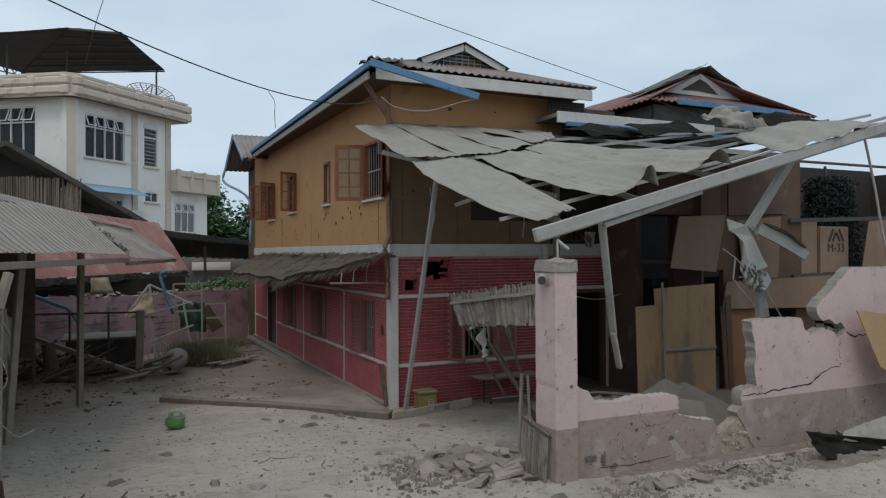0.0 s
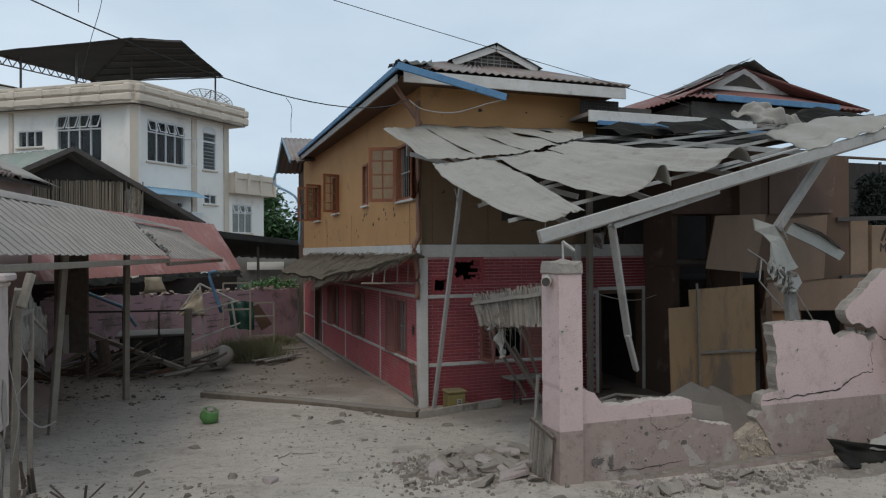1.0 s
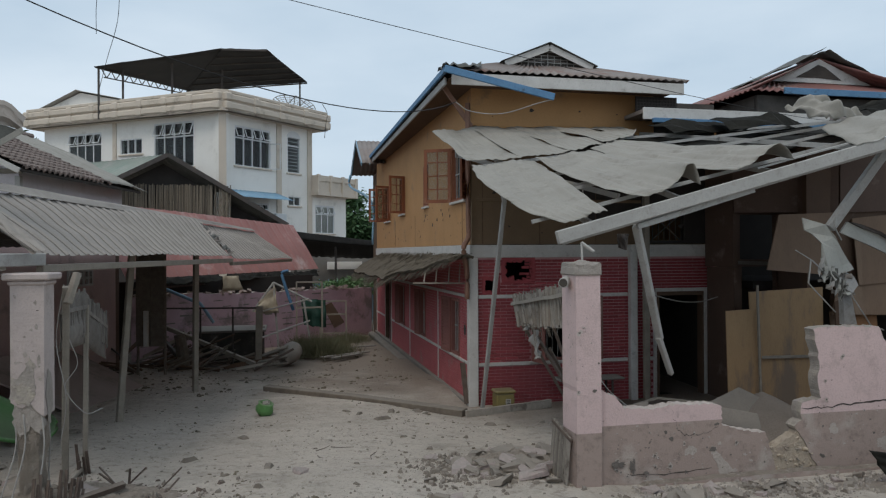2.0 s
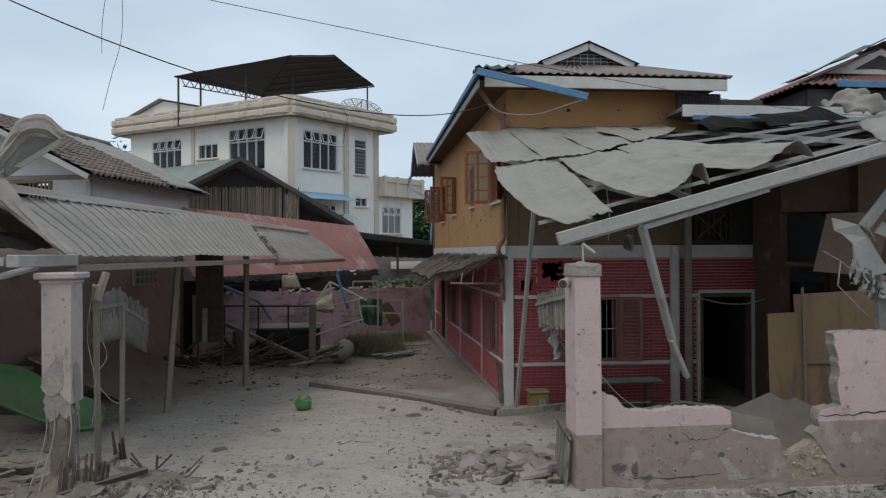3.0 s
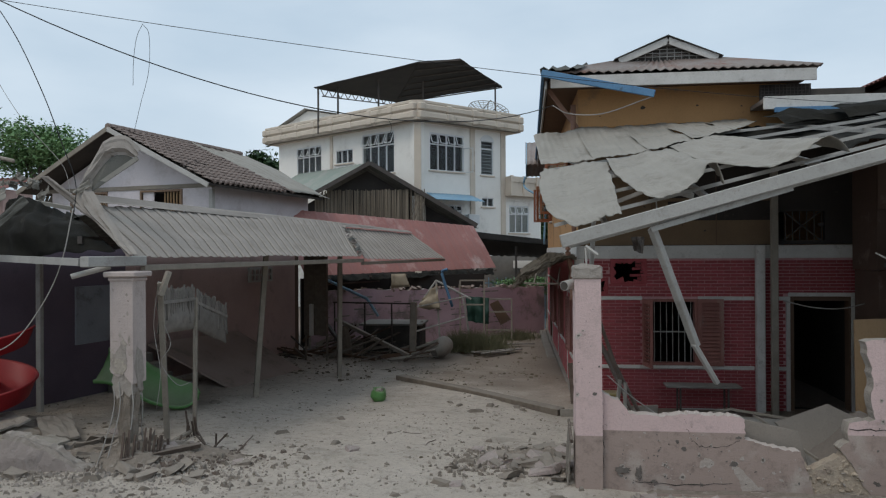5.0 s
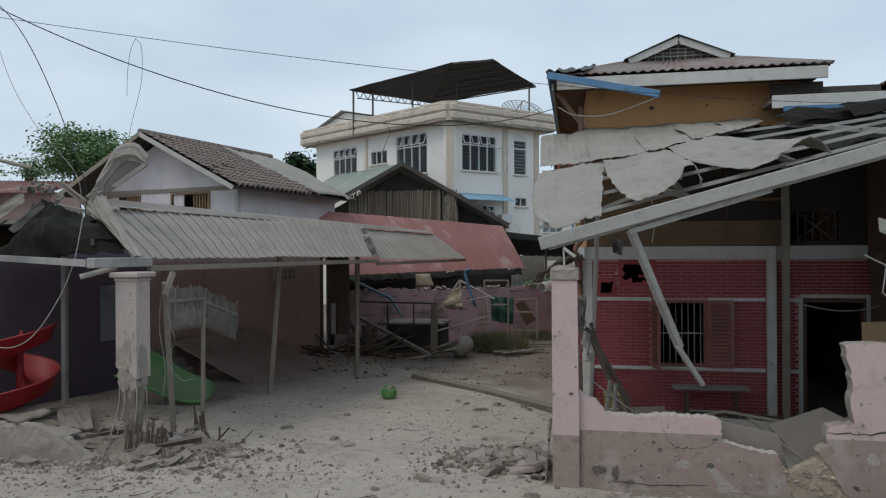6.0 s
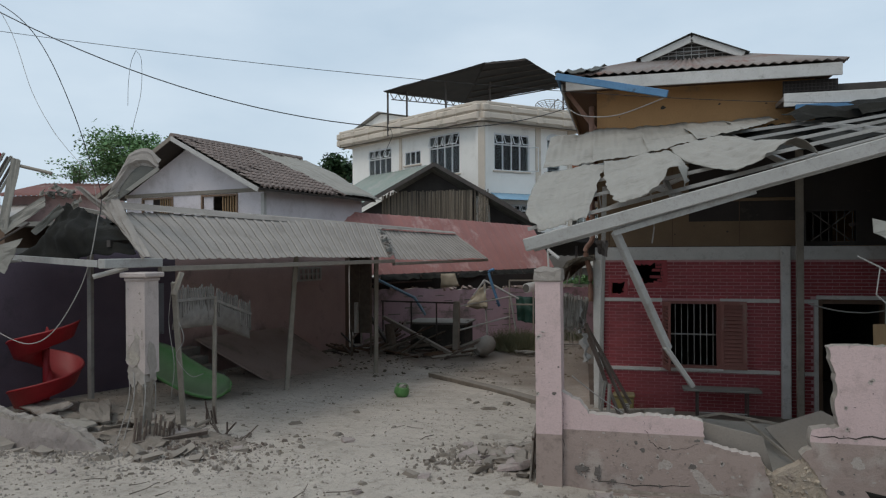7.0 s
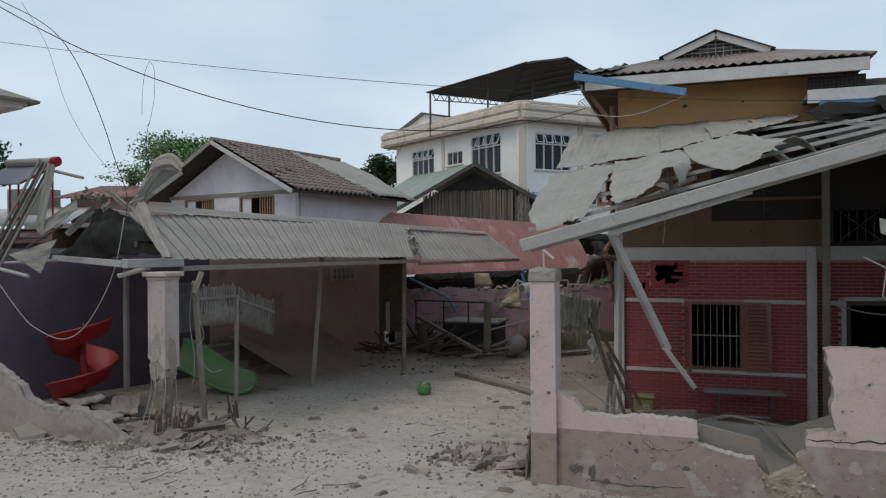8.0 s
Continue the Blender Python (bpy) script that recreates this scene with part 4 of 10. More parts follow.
part("cap_sheet", bm, M_SHEETDK, house, "dark crumpled ridge sheet", solid=0.006)

# far wing of the house with a gable towards the yard
bm = bmesh.new()
prism(bm, [(-1.55, 5.35), (1.55, 5.35), (0, 6.38)], pose(4.5, 26.1, 0, 0, 0, -90), 0.08)
for s in (-1, 1):
    bm = bmesh.new()
    corrugated(bm, (3.75, 25.9 + s * 2.1, 5.38), (7.0, 25.9 + s * 2.1, 5.38), (3.75, 25.9, 6.45), (7.0, 25.9, 6.45), 0.17, 0.02)
    part("roof", bm, M_ROOF, house, "red-brown corrugated wing roof", solid=0.006)
    bm = bmesh.new()
    beam(bm, (3.78, 25.9 + s * 2.1, 5.33), (3.78, 25.9, 6.4), 0.03, 0.12)
    part("bargeboard", bm, M_BLUE, house)
bm = bmesh.new()
box(bm, (4.66, 26.36, -1.0), (6.9, 28.0, 5.36))
part("wall", bm, M_PLYDK, house, "dark board wall of the rear wing")
bm = bmesh.new()
tube(bm, curve_pts([(3.72, 27.6, 5.35), (3.72, 27.6, 4.9), (4.45, 26.6, 4.2), (4.45, 26.4, 2.6)], 5), 0.045, 8)
part("downpipe", bm, M_BLUE, house, "pale blue downpipe", smooth=True)
bm = bmesh.new()
tube(bm, curve_pts([(4.72, 12.72, 5.2), (4.72, 12.72, 3.0), (4.72, 12.7, 2.62), (4.6, 12.6, 2.42), (4.62, 12.62, 2.2), (4.68, 12.68, 1.9), (4.68, 12.68, 1.4)], 5), 0.05, 8)
part("downpipe", bm, M_COPPER, house, "brown clay-coloured downpipe with a dog-leg", smooth=True)


# ---- thatch awning along the side wall ----
awning = thing("thatch_awning", "ragged grey-brown palm thatch awning on thin poles", "awning", (4.3, 18.0, 2.2))


def awn_edge(y):
    """Outer edge of the thatch: x and z at depth y."""
    t = (y - 12.5) / 12.5
    x = 4.62 - 0.35 - 0.62 * min(1, max(0, t * 3.0)) - 0.25 * max(0, t - 0.6)
    z = 2.12 - 0.5 * min(1, max(0, t * 2.6)) + 0.03 * math.sin(y * 2.1)
    return x, z


bm = bmesh.new()
ny = 60
prev = None
for i in range(ny + 1):
    y = 12.45 + 11.9 * i / ny
    x1, z1 = awn_edge(y)
    col = []
    for k in range(5):
        t = k / 4
        x = 4.74 - 0.018 * (y - 12.8) + (x1 - 4.74 + 0.018 * (y - 12.8)) * t
        col.append(bm.verts.new((x, y, 2.19 + (z1 - 2.19) * t + 0.05 * math.sin(math.pi * t) + 0.03 * noise.noise(Vector((x * 4, y * 3, 0))))))
    if prev:
        for k in range(4):
            bm.faces.new((prev[k], prev[k + 1], col[k + 1], col[k]))
    prev = col
part("mat", bm, M_THATCH, awning, solid=0.05)
bm = bmesh.new()
for k in range(3800):
    y = 12.45 + 11.9 * rnd.random()
    x1, z1 = awn_edge(y)
    t0 = rnd.uniform(-0.05, 0.8)
    t1 = t0 + rnd.uniform(0.25, 0.55)
    xa = 4.72 - 0.018 * (y - 12.8)
    y1 = y + rnd.uniform(-0.35, 0.35)
    p = Vector((xa + (x1 - xa) * t0, y, 2.24 + (z1 - 2.19) * t0 + rnd.uniform(0, 0.06)))
    q = Vector((xa + (x1 - xa) * t1, y1, 2.22 + (z1 - 2.19) * t1 + rnd.uniform(-0.06, 0.04) - (0.12 if t1 > 1 else 0)))
    w = Vector((0.0, rnd.uniform(0.008, 0.02), rnd.uniform(-0.008, 0.008)))
    bm.faces.new([bm.verts.new(v) for v in (p - w, p + w, q + w * 0.4, q - w * 0.4)])
tagged(part("straw", bm, M_THATCH, awning, "loose palm fronds and straw"), kind="stuff")
bm = bmesh.new()
beam(bm, (3.74, 13.34, 1.7), (4.78, 13.13, 1.69), 0.03, 0.03)
part("rail", bm, M_OLDWOOD, awning, "thin pale rod under the thatch")
for k, t in enumerate((0.2, 0.42, 0.66, 0.86)):
    bm = bmesh.new()
    x, y = 3.74 + 1.04 * t, 13.34 - 0.21 * t
    beam(bm, (x, y, 1.7), (x + 0.05, y + 0.1, 1.84 + 0.28 * t), 0.022, 0.022)
    part("strut", bm, M_OLDWOOD, awning)


# ---- collapsed porch in front of the house ----
def porch_z(x, y):
    t = (12.35 - y) / 5.55
    return (4.55 + 0.05 * (x - 4)) * (1 - t) + (2.55 + 0.27 * (x - 4.28)) * t


def on_porch(x, y, dz=0.0):
    return Vector((x, y, porch_z(x, y) + dz))


porch = thing("porch_roof", "collapsed steel porch roof with torn dusty grey sheets", "porch roof", (5.25, 6.9, -0.3))
bm = bmesh.new()
beam(bm, (4.2, 6.72, 2.47), (10.6, 6.72, 4.2), 0.07, 0.15, 0, 0.01)
part("beam", bm, M_STEEL, porch, "grey box-section edge beam, tilted")
bm = bmesh.new()
beam(bm, (4.3, 6.82, 2.42), (10.6, 6.82, 4.12), 0.06, 0.05, 0, 0.006)
part("beam", bm, M_STEEL, porch)
bm = bmesh.new()
beam(bm, (9.6, 6.75, 3.97), (13.5, 7.4, 4.55), 0.1, 0.22, 0, 0.01)
part("beam", bm, M_STEEL, porch)
bm = bmesh.new()
beam(bm, (5.2, 6.79, 2.6), (6.7, 6.79, 3.04), 0.05, 0.06)
part("brace", bm, M_STEEL, porch)
bm = bmesh.new()
for k in range(9):
    x = 4.7 + 0.62 * k
    box(bm, (x, 6.68, 2.53 + 0.27 * (x - 4.28)), (x + 0.035, 6.69, 2.57 + 0.27 * (x - 4.28)))
part("cleat", bm, M_STEEL, porch, "small steel cleats on the beam")
for y in (7.4, 8.2, 9.0, 10.0, 11.1):
    bm = bmesh.new()
    beam(bm, on_porch(4.15, y, -0.06), on_porch(12.0, y, -0.06), 0.04, 0.045)
    part("purlin", bm, M_STEEL, porch)
for x in (4.75, 5.9, 7.2, 8.5):
    bm = bmesh.new()
    beam(bm, on_porch(x, 6.8, -0.12), on_porch(x - 0.2, 12.6, -0.12), 0.05, 0.07)
    part("rafter", bm, M_STEEL, porch)
bm = bmesh.new()
beam(bm, (4.45, 12.3, 4.12), (6.2, 9.3, 3.15), 0.06, 0.08)
beam(bm, (4.42, 12.4, 4.5), (4.42, 12.4, 4.1), 0.05, 0.05)
part("rafter", bm, M_STEEL, porch, "bent grey steel rafter hanging loose")
bm = bmesh.new()
beam(bm, (5.0, 10.4, 3.05), (6.2, 9.9, 3.5), 0.06, 0.06)
part("rafter", bm, M_STEEL, porch)
# corrugated sheets: an upper row still lying flat, a torn lower row
x_edges = (3.95, 4.75, 5.6, 6.35, 7.1, 7.85)
lows = (10.1, 9.86, 9.95, 10.3, 10.75, 12.1)
for i in range(5):
    a, b = x_edges[i], x_edges[i + 1] + 0.06
    bm = bmesh.new()
    sheet(bm, on_porch(a, 12.79 if i else 12.42, 0.012 * (i % 2)), on_porch(b, 12.79, 0.012 * (i % 2)), on_porch(b + 0.06, lows[i + 1], 0.015 * (i % 2)), on_porch(a + 0.1, lows[i], 0.015 * (i % 2)), 72, 24, 8, 0.003, sag=0.02, rough=0.05, seed=i, ragged=0.04)
    part("sheet", bm, M_SHEET, porch, "dusty grey roof sheet", solid=0.004)


def loft(bm, lefts, rights, n, m, rough, seed, arch=0.0, peak=0.6):
    """A torn sheet between two edge lines that run down the slope, its lower edge arched up in a wave."""
    bend = math.log(0.5) / math.log(peak)
    la, ra = ([on_porch(*p) for p in pts] for pts in (lefts, rights))
    la, ra = curve_pts(la, m // (len(la) - 1)), curve_pts(ra, m // (len(ra) - 1))
    rows = []
    for j, (a, b) in enumerate(zip(la, ra)):
        v = j / (len(la) - 1)
        row = []
        for i in range(n + 1):
            u = i / n
            p = a.lerp(b, u)
            p.z += arch * math.sin(math.pi * u ** bend) ** 0.95 * v ** 1.5
            h = rough * noise.noise(Vector((u * 2.3 + seed * 3.1, v * 2.7, seed * 1.7))) + 0.4 * rough * noise.noise(Vector((u * 7 + seed, v * 6, seed)))
            h += 0.0035 * math.sin(2 * math.pi * 8 * u) + 0.014 * noise.noise(Vector((u * 13, v * 13, seed * 2)))
            e = (0.05 if i in (0, n) or j == len(la) - 1 else 0.012) * noise.noise(Vector((u * 11, v * 11, seed)))
            row.append(bm.verts.new(p + Vector((e, e, h))))
        rows.append(row)
    for r0, r1 in zip(rows, rows[1:]):
        for i in range(n):
            bm.faces.new((r0[i], r0[i + 1], r1[i + 1], r1[i])).smooth = True


for lefts, rights, kw in (
        (((4.08, 10.02, -0.03), (4.0, 9.2, -0.03), (4.08, 7.86, 0.0), (4.38, 6.93, 0.0)), ((5.06, 9.86, -0.03), (5.02, 9.28, -0.02), (4.96, 8.2, 0.0), (4.9, 6.92, 0.02)), dict(rough=0.045, seed=11)),
        (((5.02, 9.72, 0.03), (5.06, 8.7, 0.02), (5.14, 7.7, 0.05), (5.27, 6.76, 0.13)), ((5.98, 9.78, 0.0), (6.1, 8.8, 0.03), (6.08, 7.7, 0.07), (5.97, 6.74, 0.08)), dict(rough=0.05, seed=12, arch=0.27, peak=0.84)),
        (((6.0, 9.88, 0.04), (6.12, 8.9, 0.0), (6.34, 7.8, 0.03), (6.51, 6.84, 0.1)), ((6.8, 10.36, 0.03), (7.0, 9.2, 0.03), (7.22, 7.9, 0.05), (7.34, 6.9, 0.04)), dict(rough=0.05, seed=13, arch=0.23, peak=0.7))):
    bm = bmesh.new()
    loft(bm, lefts, rights, 64, 36, **kw)
    part("sheet", bm, M_SHEET, porch, "crumpled dusty grey roof sheet", solid=0.004)
bm = bmesh.new()
sheet(bm, *[on_porch(*p) for p in ((8.9, 8.3, 0.04), (10.4, 8.15, 0.08), (9.75, 6.62, 0.07), (8.0, 6.62, 0.06))], 60, 18, 4, 0.022, sag=-0.13, rough=0.06, seed=15, ragged=0.06)
part("sheet", bm, M_SHEET, porch, "crumpled dusty grey roof sheet", solid=0.004)
bm = bmesh.new()
beam(bm, on_porch(6.9, 7.05, 0.0), on_porch(9.6, 7.05, 0.0), 0.14, 0.02)
part("purlin", bm, M_STEEL, porch, "flat grey plate along the edge")
# added black sheets: dark between the purlins, and a screen against the sky
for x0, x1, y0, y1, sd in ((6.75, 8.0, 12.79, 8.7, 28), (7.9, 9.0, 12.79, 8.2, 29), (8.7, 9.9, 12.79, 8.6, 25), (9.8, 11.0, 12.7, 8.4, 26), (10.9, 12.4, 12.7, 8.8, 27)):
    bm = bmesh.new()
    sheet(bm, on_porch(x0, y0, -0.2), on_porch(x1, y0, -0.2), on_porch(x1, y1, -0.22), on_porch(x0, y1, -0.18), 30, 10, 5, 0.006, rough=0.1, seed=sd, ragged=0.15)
    part("sheet", bm, M_CHAR, porch, "black sheet added under the purlins for the porch shade", solid=0.004)
bm = bmesh.new()
sheet(bm, (8.66, 8.75, 4.52), (9.25, 8.75, 4.66), (9.68, 8.3, 4.3), (8.95, 8.25, 4.14), 30, 24, 3, 0.025, sag=-0.16, rough=0.2, seed=21, ragged=0.08)
part("sheet", bm, M_SHEET, porch, "crumpled sheet standing up", solid=0.004)
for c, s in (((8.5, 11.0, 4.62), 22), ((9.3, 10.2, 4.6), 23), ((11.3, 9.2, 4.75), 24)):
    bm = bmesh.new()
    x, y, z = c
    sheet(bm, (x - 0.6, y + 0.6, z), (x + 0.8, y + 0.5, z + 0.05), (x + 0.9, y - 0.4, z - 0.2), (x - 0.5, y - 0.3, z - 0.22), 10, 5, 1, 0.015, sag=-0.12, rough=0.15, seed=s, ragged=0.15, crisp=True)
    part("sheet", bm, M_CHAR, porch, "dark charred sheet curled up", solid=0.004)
# supports
bm = bmesh.new()
beam(bm, (5.22, 6.86, 2.62), (5.82, 7.42, 1.22), 0.085, 0.085, 0, 0.01)
part("broken_post", bm, M_STEEL, porch, "grey post snapped and leaning from the beam")
bm = bmesh.new()
beam(bm, (5.78, 7.38, 1.26), (6.12, 7.68, 0.74), 0.075, 0.06, 25, 0.01)
part("broken_post", bm, M_PVC, porch, "torn lower end of the snapped post")
bm = bmesh.new()
sheet(bm, (5.0, 6.92, 2.52), (5.14, 6.88, 2.52), (5.12, 6.9, 2.33), (5.03, 6.93, 2.36), 6, 5, 1, 0.02, rough=0.06, seed=31, crisp=True)
part("bracket", bm, M_STEELDK, porch, "bent dark gusset", solid=0.005)
bm = bmesh.new()
beam(bm, (4.86, 12.3, -0.72), (5.0, 11.15, 3.5), 0.07, 0.07, 0, 0.008)
part("prop", bm, M_STEEL, porch, "thin grey leaning pole")
M_COL = Matrix.Translation((-0.083, 0.36, -0.1035)) @ Matrix.Diagonal((1.045, 1.0, 1.045, 1.0))
bm = bmesh.new()
beam(bm, (8.26, 7.38, 2.6), (9.2, 7.34, 3.75), 0.1, 0.12, 0, 0.012)
bm.transform(M_COL)
part("brace", bm, M_STEEL, porch, "grey diagonal brace")
# shattered column head on the brace: torn casing sheets, bars and crumbs
for pts, y, th, rf, mt in (([(7.84, 2.74), (8.12, 2.65), (8.28, 2.49), (8.45, 2.27), (8.58, 2.07), (8.5, 2.04), (8.38, 2.02), (8.24, 1.92), (8.18, 2.04), (8.08, 2.23), (8.05, 2.41), (7.93, 2.53), (7.84, 2.58)], 7.3, 0.02, 0.03, M_COLSHEET),
                           ([(8.42, 2.55), (8.52, 2.69), (8.69, 2.64), (8.99, 2.53), (9.37, 2.33), (9.5, 2.27), (9.39, 2.16), (8.88, 2.37)], 7.36, 0.03, 0.012, M_COLSHEET),
                           ([(8.52, 2.69), (8.69, 2.66), (8.99, 2.56), (9.37, 2.36), (9.37, 2.33), (8.99, 2.52), (8.69, 2.62)], 7.31, 0.04, 0.01, M_STEELDK),
                           ([(8.48, 2.04), (8.59, 1.97), (8.62, 1.86), (8.52, 1.76), (8.42, 1.81), (8.46, 1.93)], 7.34, 0.1, 0.03, M_STEEL),
                           ([(8.43, 1.79), (8.56, 1.73), (8.66, 1.34), (8.47, 1.34)], 7.36, 0.09, 0.01, M_STEEL)):
    bm = bmesh.new()
    prism(bm, pts, pose(0, y, 0), th, 0)
    for v in bm.verts:
        v.co.y += rf * 4 * noise.noise(Vector((v.co.x * 3, 1.0, v.co.z * 3)))
    bm.transform(M_COL)
    part("broken_column", bm, mt, porch, "shattered pale column casing hanging in shreds")
for k in range(16):
    x, z = 8.06 + 0.028 * k + rnd.uniform(-0.03, 0.03), 2.3 - 0.03 * k + rnd.uniform(-0.1, 0.08)
    bm = bmesh.new()
    sheet(bm, (x, 7.3, z), (x + 0.05, 7.29, z - 0.01), (x + rnd.uniform(-0.1, 0.08), 7.26, z - rnd.uniform(0.12, 0.3)), (x - rnd.uniform(0.0, 0.1), 7.3, z - rnd.uniform(0.1, 0.25)), 2, 4, 1, 0.01, rough=0.06, seed=500 + k, crisp=True)
    bm.transform(M_COL)
    part("shred", bm, (M_COLSHEET, M_STEEL, M_SHEETDK)[k % 3], porch, solid=0.004)
bm = bmesh.new()
for k in range(14):
    rock(bm, (8.33 + rnd.uniform(-0.2, 0.26), 7.34 + rnd.uniform(-0.06, 0.06), 1.88 + rnd.uniform(-0.2, 0.16)), rnd.uniform(0.03, 0.09), rnd)
bm.transform(M_COL)
tagged(part("fragment", bm, M_RAWCONC, porch, "broken concrete fragments caught in wire"), kind="stuff")
for pts in (((7.66, 7.25, 2.32), (7.9, 7.25, 2.19), (8.12, 7.28, 2.02)), ((7.88, 7.25, 2.2), (7.84, 7.25, 1.9), (8.05, 7.25, 1.7), (8.24, 7.25, 1.52)), ((8.48, 7.3, 1.8), (8.62, 7.25, 1.55), (8.78, 7.25, 1.33), (8.97, 7.25, 1.27)), ((8.3, 7.3, 2.75), (8.26, 7.28, 2.62), (8.36, 7.28, 2.45))):
    bm = bmesh.new()
    for p, q in zip(pts, pts[1:]):
        beam(bm, p, q, 0.03, 0.012, 20)
    bm.transform(M_COL)
    part("reinforcing_bar", bm, M_STEEL, porch)
bm = bmesh.new()
tube(bm, curve_pts([(10.1, 7.0, 4.0), (10.35, 7.0, 3.2), (10.5, 7.0, 2.6), (10.7, 7.0, 2.0)], 5), 0.02, 5)
part("loose_rod", bm, M_CORD, porch, "bent hanging rod", smooth=True)
for pts in (((4.9, 11.2, 3.4), (4.95, 11.1, 2.95), (4.85, 11.05, 2.6)), ((5.7, 9.5, 3.3), (5.75, 9.5, 2.8), (5.72, 9.5, 2.5))):
    bm = bmesh.new()
    tube(bm, curve_pts(pts, 5), 0.01, 5)
    part("loose_rod", bm, M_CORD, porch, smooth=True)


# ---- right part of the house: ruined boarded front ----
annex = thing("ruined_annex", "wrecked annex with brown plywood panels, dark openings and a flat roof", "building", (9.2, 11.1, -0.75))


def panel(corners, mat, label="", th=0.02, name="panel"):
    """A flat board over four corners."""
    bm = bmesh.new()
    cs = [Vector(c) for c in corners]
    nrm = (cs[1] - cs[0]).cross(cs[3] - cs[0]).normalized() * th
    f = [bm.verts.new(c) for c in cs]
    b = [bm.verts.new(c + nrm) for c in cs]
    bm.faces.new(f[::-1])
    bm.faces.new(b)
    for i in range(4):
        bm.faces.new((f[i], f[(i + 1) % 4], b[(i + 1) % 4], b[i]))
    return part(name, bm, mat, annex, label)


YA = 11.05
bm = bmesh.new()
holes_wall(bm, pose(10.9, YA, 0), 0, 11.15, -1.0, 4.3, [(0.75, 2.75, -0.8, 1.05), (2.9, 11.05, 1.75, 4.26), (3.35, 10.65, -0.8, 1.0), (0.06, 0.6, -0.8, 1.9)], 0.12)
part("wall", bm, M_PLYDK, annex, "brown board wall with blown-out openings")
bm = bmesh.new()
holes_wall(bm, pose(9.98, 11.86, 0), 0, 0.92, -1.0, 4.3, [(0.06, 0.86, 2.14, 3.03), (0.1, 0.86, -0.8, 2.0)], 0.1)
box(bm, (10.9, YA + 0.12, -1.0), (10.98, 11.95, 4.3))
part("wall", bm, M_PLYRED, annex, "recessed board front with a blown-out window")
bm = bmesh.new()
box(bm, (9.9, 11.85, -1.0), (9.98, HY - 0.05, 1.98))
part("wall", bm, M_PLYRED, annex)
bm = bmesh.new()
box(bm, (9.86, 11.82, 1.99), (9.97, HY - 0.05, 4.3))
part("wall", bm, M_PLYRED, annex, "brown board return wall beside the door")
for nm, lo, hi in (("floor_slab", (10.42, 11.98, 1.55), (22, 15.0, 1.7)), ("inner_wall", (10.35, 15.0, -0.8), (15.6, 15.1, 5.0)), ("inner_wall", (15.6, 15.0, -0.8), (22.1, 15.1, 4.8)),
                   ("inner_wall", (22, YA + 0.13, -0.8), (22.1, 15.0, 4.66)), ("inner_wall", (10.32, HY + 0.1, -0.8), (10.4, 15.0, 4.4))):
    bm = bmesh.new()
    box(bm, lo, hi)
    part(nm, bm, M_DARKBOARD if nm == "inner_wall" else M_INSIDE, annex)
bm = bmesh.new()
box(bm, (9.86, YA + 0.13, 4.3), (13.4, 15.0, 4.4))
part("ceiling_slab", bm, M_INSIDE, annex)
# upper row of boards and loose ply
panel([(9.86, 11.78, 3.06), (11.56, YA - 0.04, 3.04), (11.58, YA - 0.04, 4.2), (9.86, 11.78, 4.25)], M_PLYRED, "dark brown board")
panel([(11.6, YA - 0.03, 3.03), (13.28, YA - 0.03, 3.09), (13.4, YA - 0.02, 4.1), (11.62, YA - 0.02, 4.1)], M_PLYRED, "dark brown board")
panel([(9.88, YA - 0.2, 1.96), (11.07, YA - 0.2, 1.86), (11.49, YA - 0.06, 3.03), (10.24, YA - 0.06, 2.98)], M_PLY, "brown board swung out of its frame")
panel([(11.93, YA - 0.12, 1.64), (12.94, YA - 0.12, 1.72), (13.12, YA - 0.05, 3.04), (11.85, YA - 0.05, 2.92)], M_PLY, "brown board")
panel([(9.07, YA - 0.22, -0.75), (9.78, YA - 0.22, -0.75), (9.78, YA - 0.14, 1.25), (9.07, YA - 0.14, 1.22)], M_PLYTAN, "tan plywood sheet leaning upright")
panel([(9.7, YA - 0.12, -0.75), (11.15, YA - 0.12, -0.75), (11.2, YA - 0.03, 1.62), (9.62, YA - 0.03, 1.55)], M_PLYTAN, "large warped tan board with water stains")
panel([(11.45, YA - 0.1, -0.7), (12.5, YA - 0.1, -0.7), (12.4, YA - 0.03, 1.05), (11.35, YA - 0.03, 1.15)], M_PLYRUST, "rust-brown board")
panel([(11.3, YA - 0.14, 1.1), (15.4, YA - 0.16, 1.0), (15.4, YA - 0.08, 1.75), (11.5, YA - 0.08, 1.65)], M_PLY, "long brown board lying across")
panel([(15.42, YA - 0.27, 1.74), (16.7, YA - 0.27, 1.74), (16.7, YA - 0.2, 3.02), (15.8, YA - 0.2, 2.96)], M_PLY, "pale-edged brown board leaning askew")
panel([(11.3, YA - 0.22, 1.35), (11.42, YA - 0.22, -0.7), (11.55, YA - 0.22, -0.7), (11.45, YA - 0.22, 1.4)], M_PLYDK, "dark batten")
bm = bmesh.new()
beam(bm, (9.7, YA - 0.28, -0.75), (9.69, YA - 0.2, 1.68), 0.04, 0.03)
part("batten", bm, M_OLDWOOD, annex)
bm = bmesh.new()
beam(bm, (9.75, YA - 0.14, 0.35), (11.15, YA - 0.14, 0.33), 0.03, 0.05)
part("batten", bm, M_OLDWOOD, annex)
bm = bmesh.new()
beam(bm, (9.98, 11.84, 2.08), (10.95, 11.84, 2.05), 0.04, 0.07)
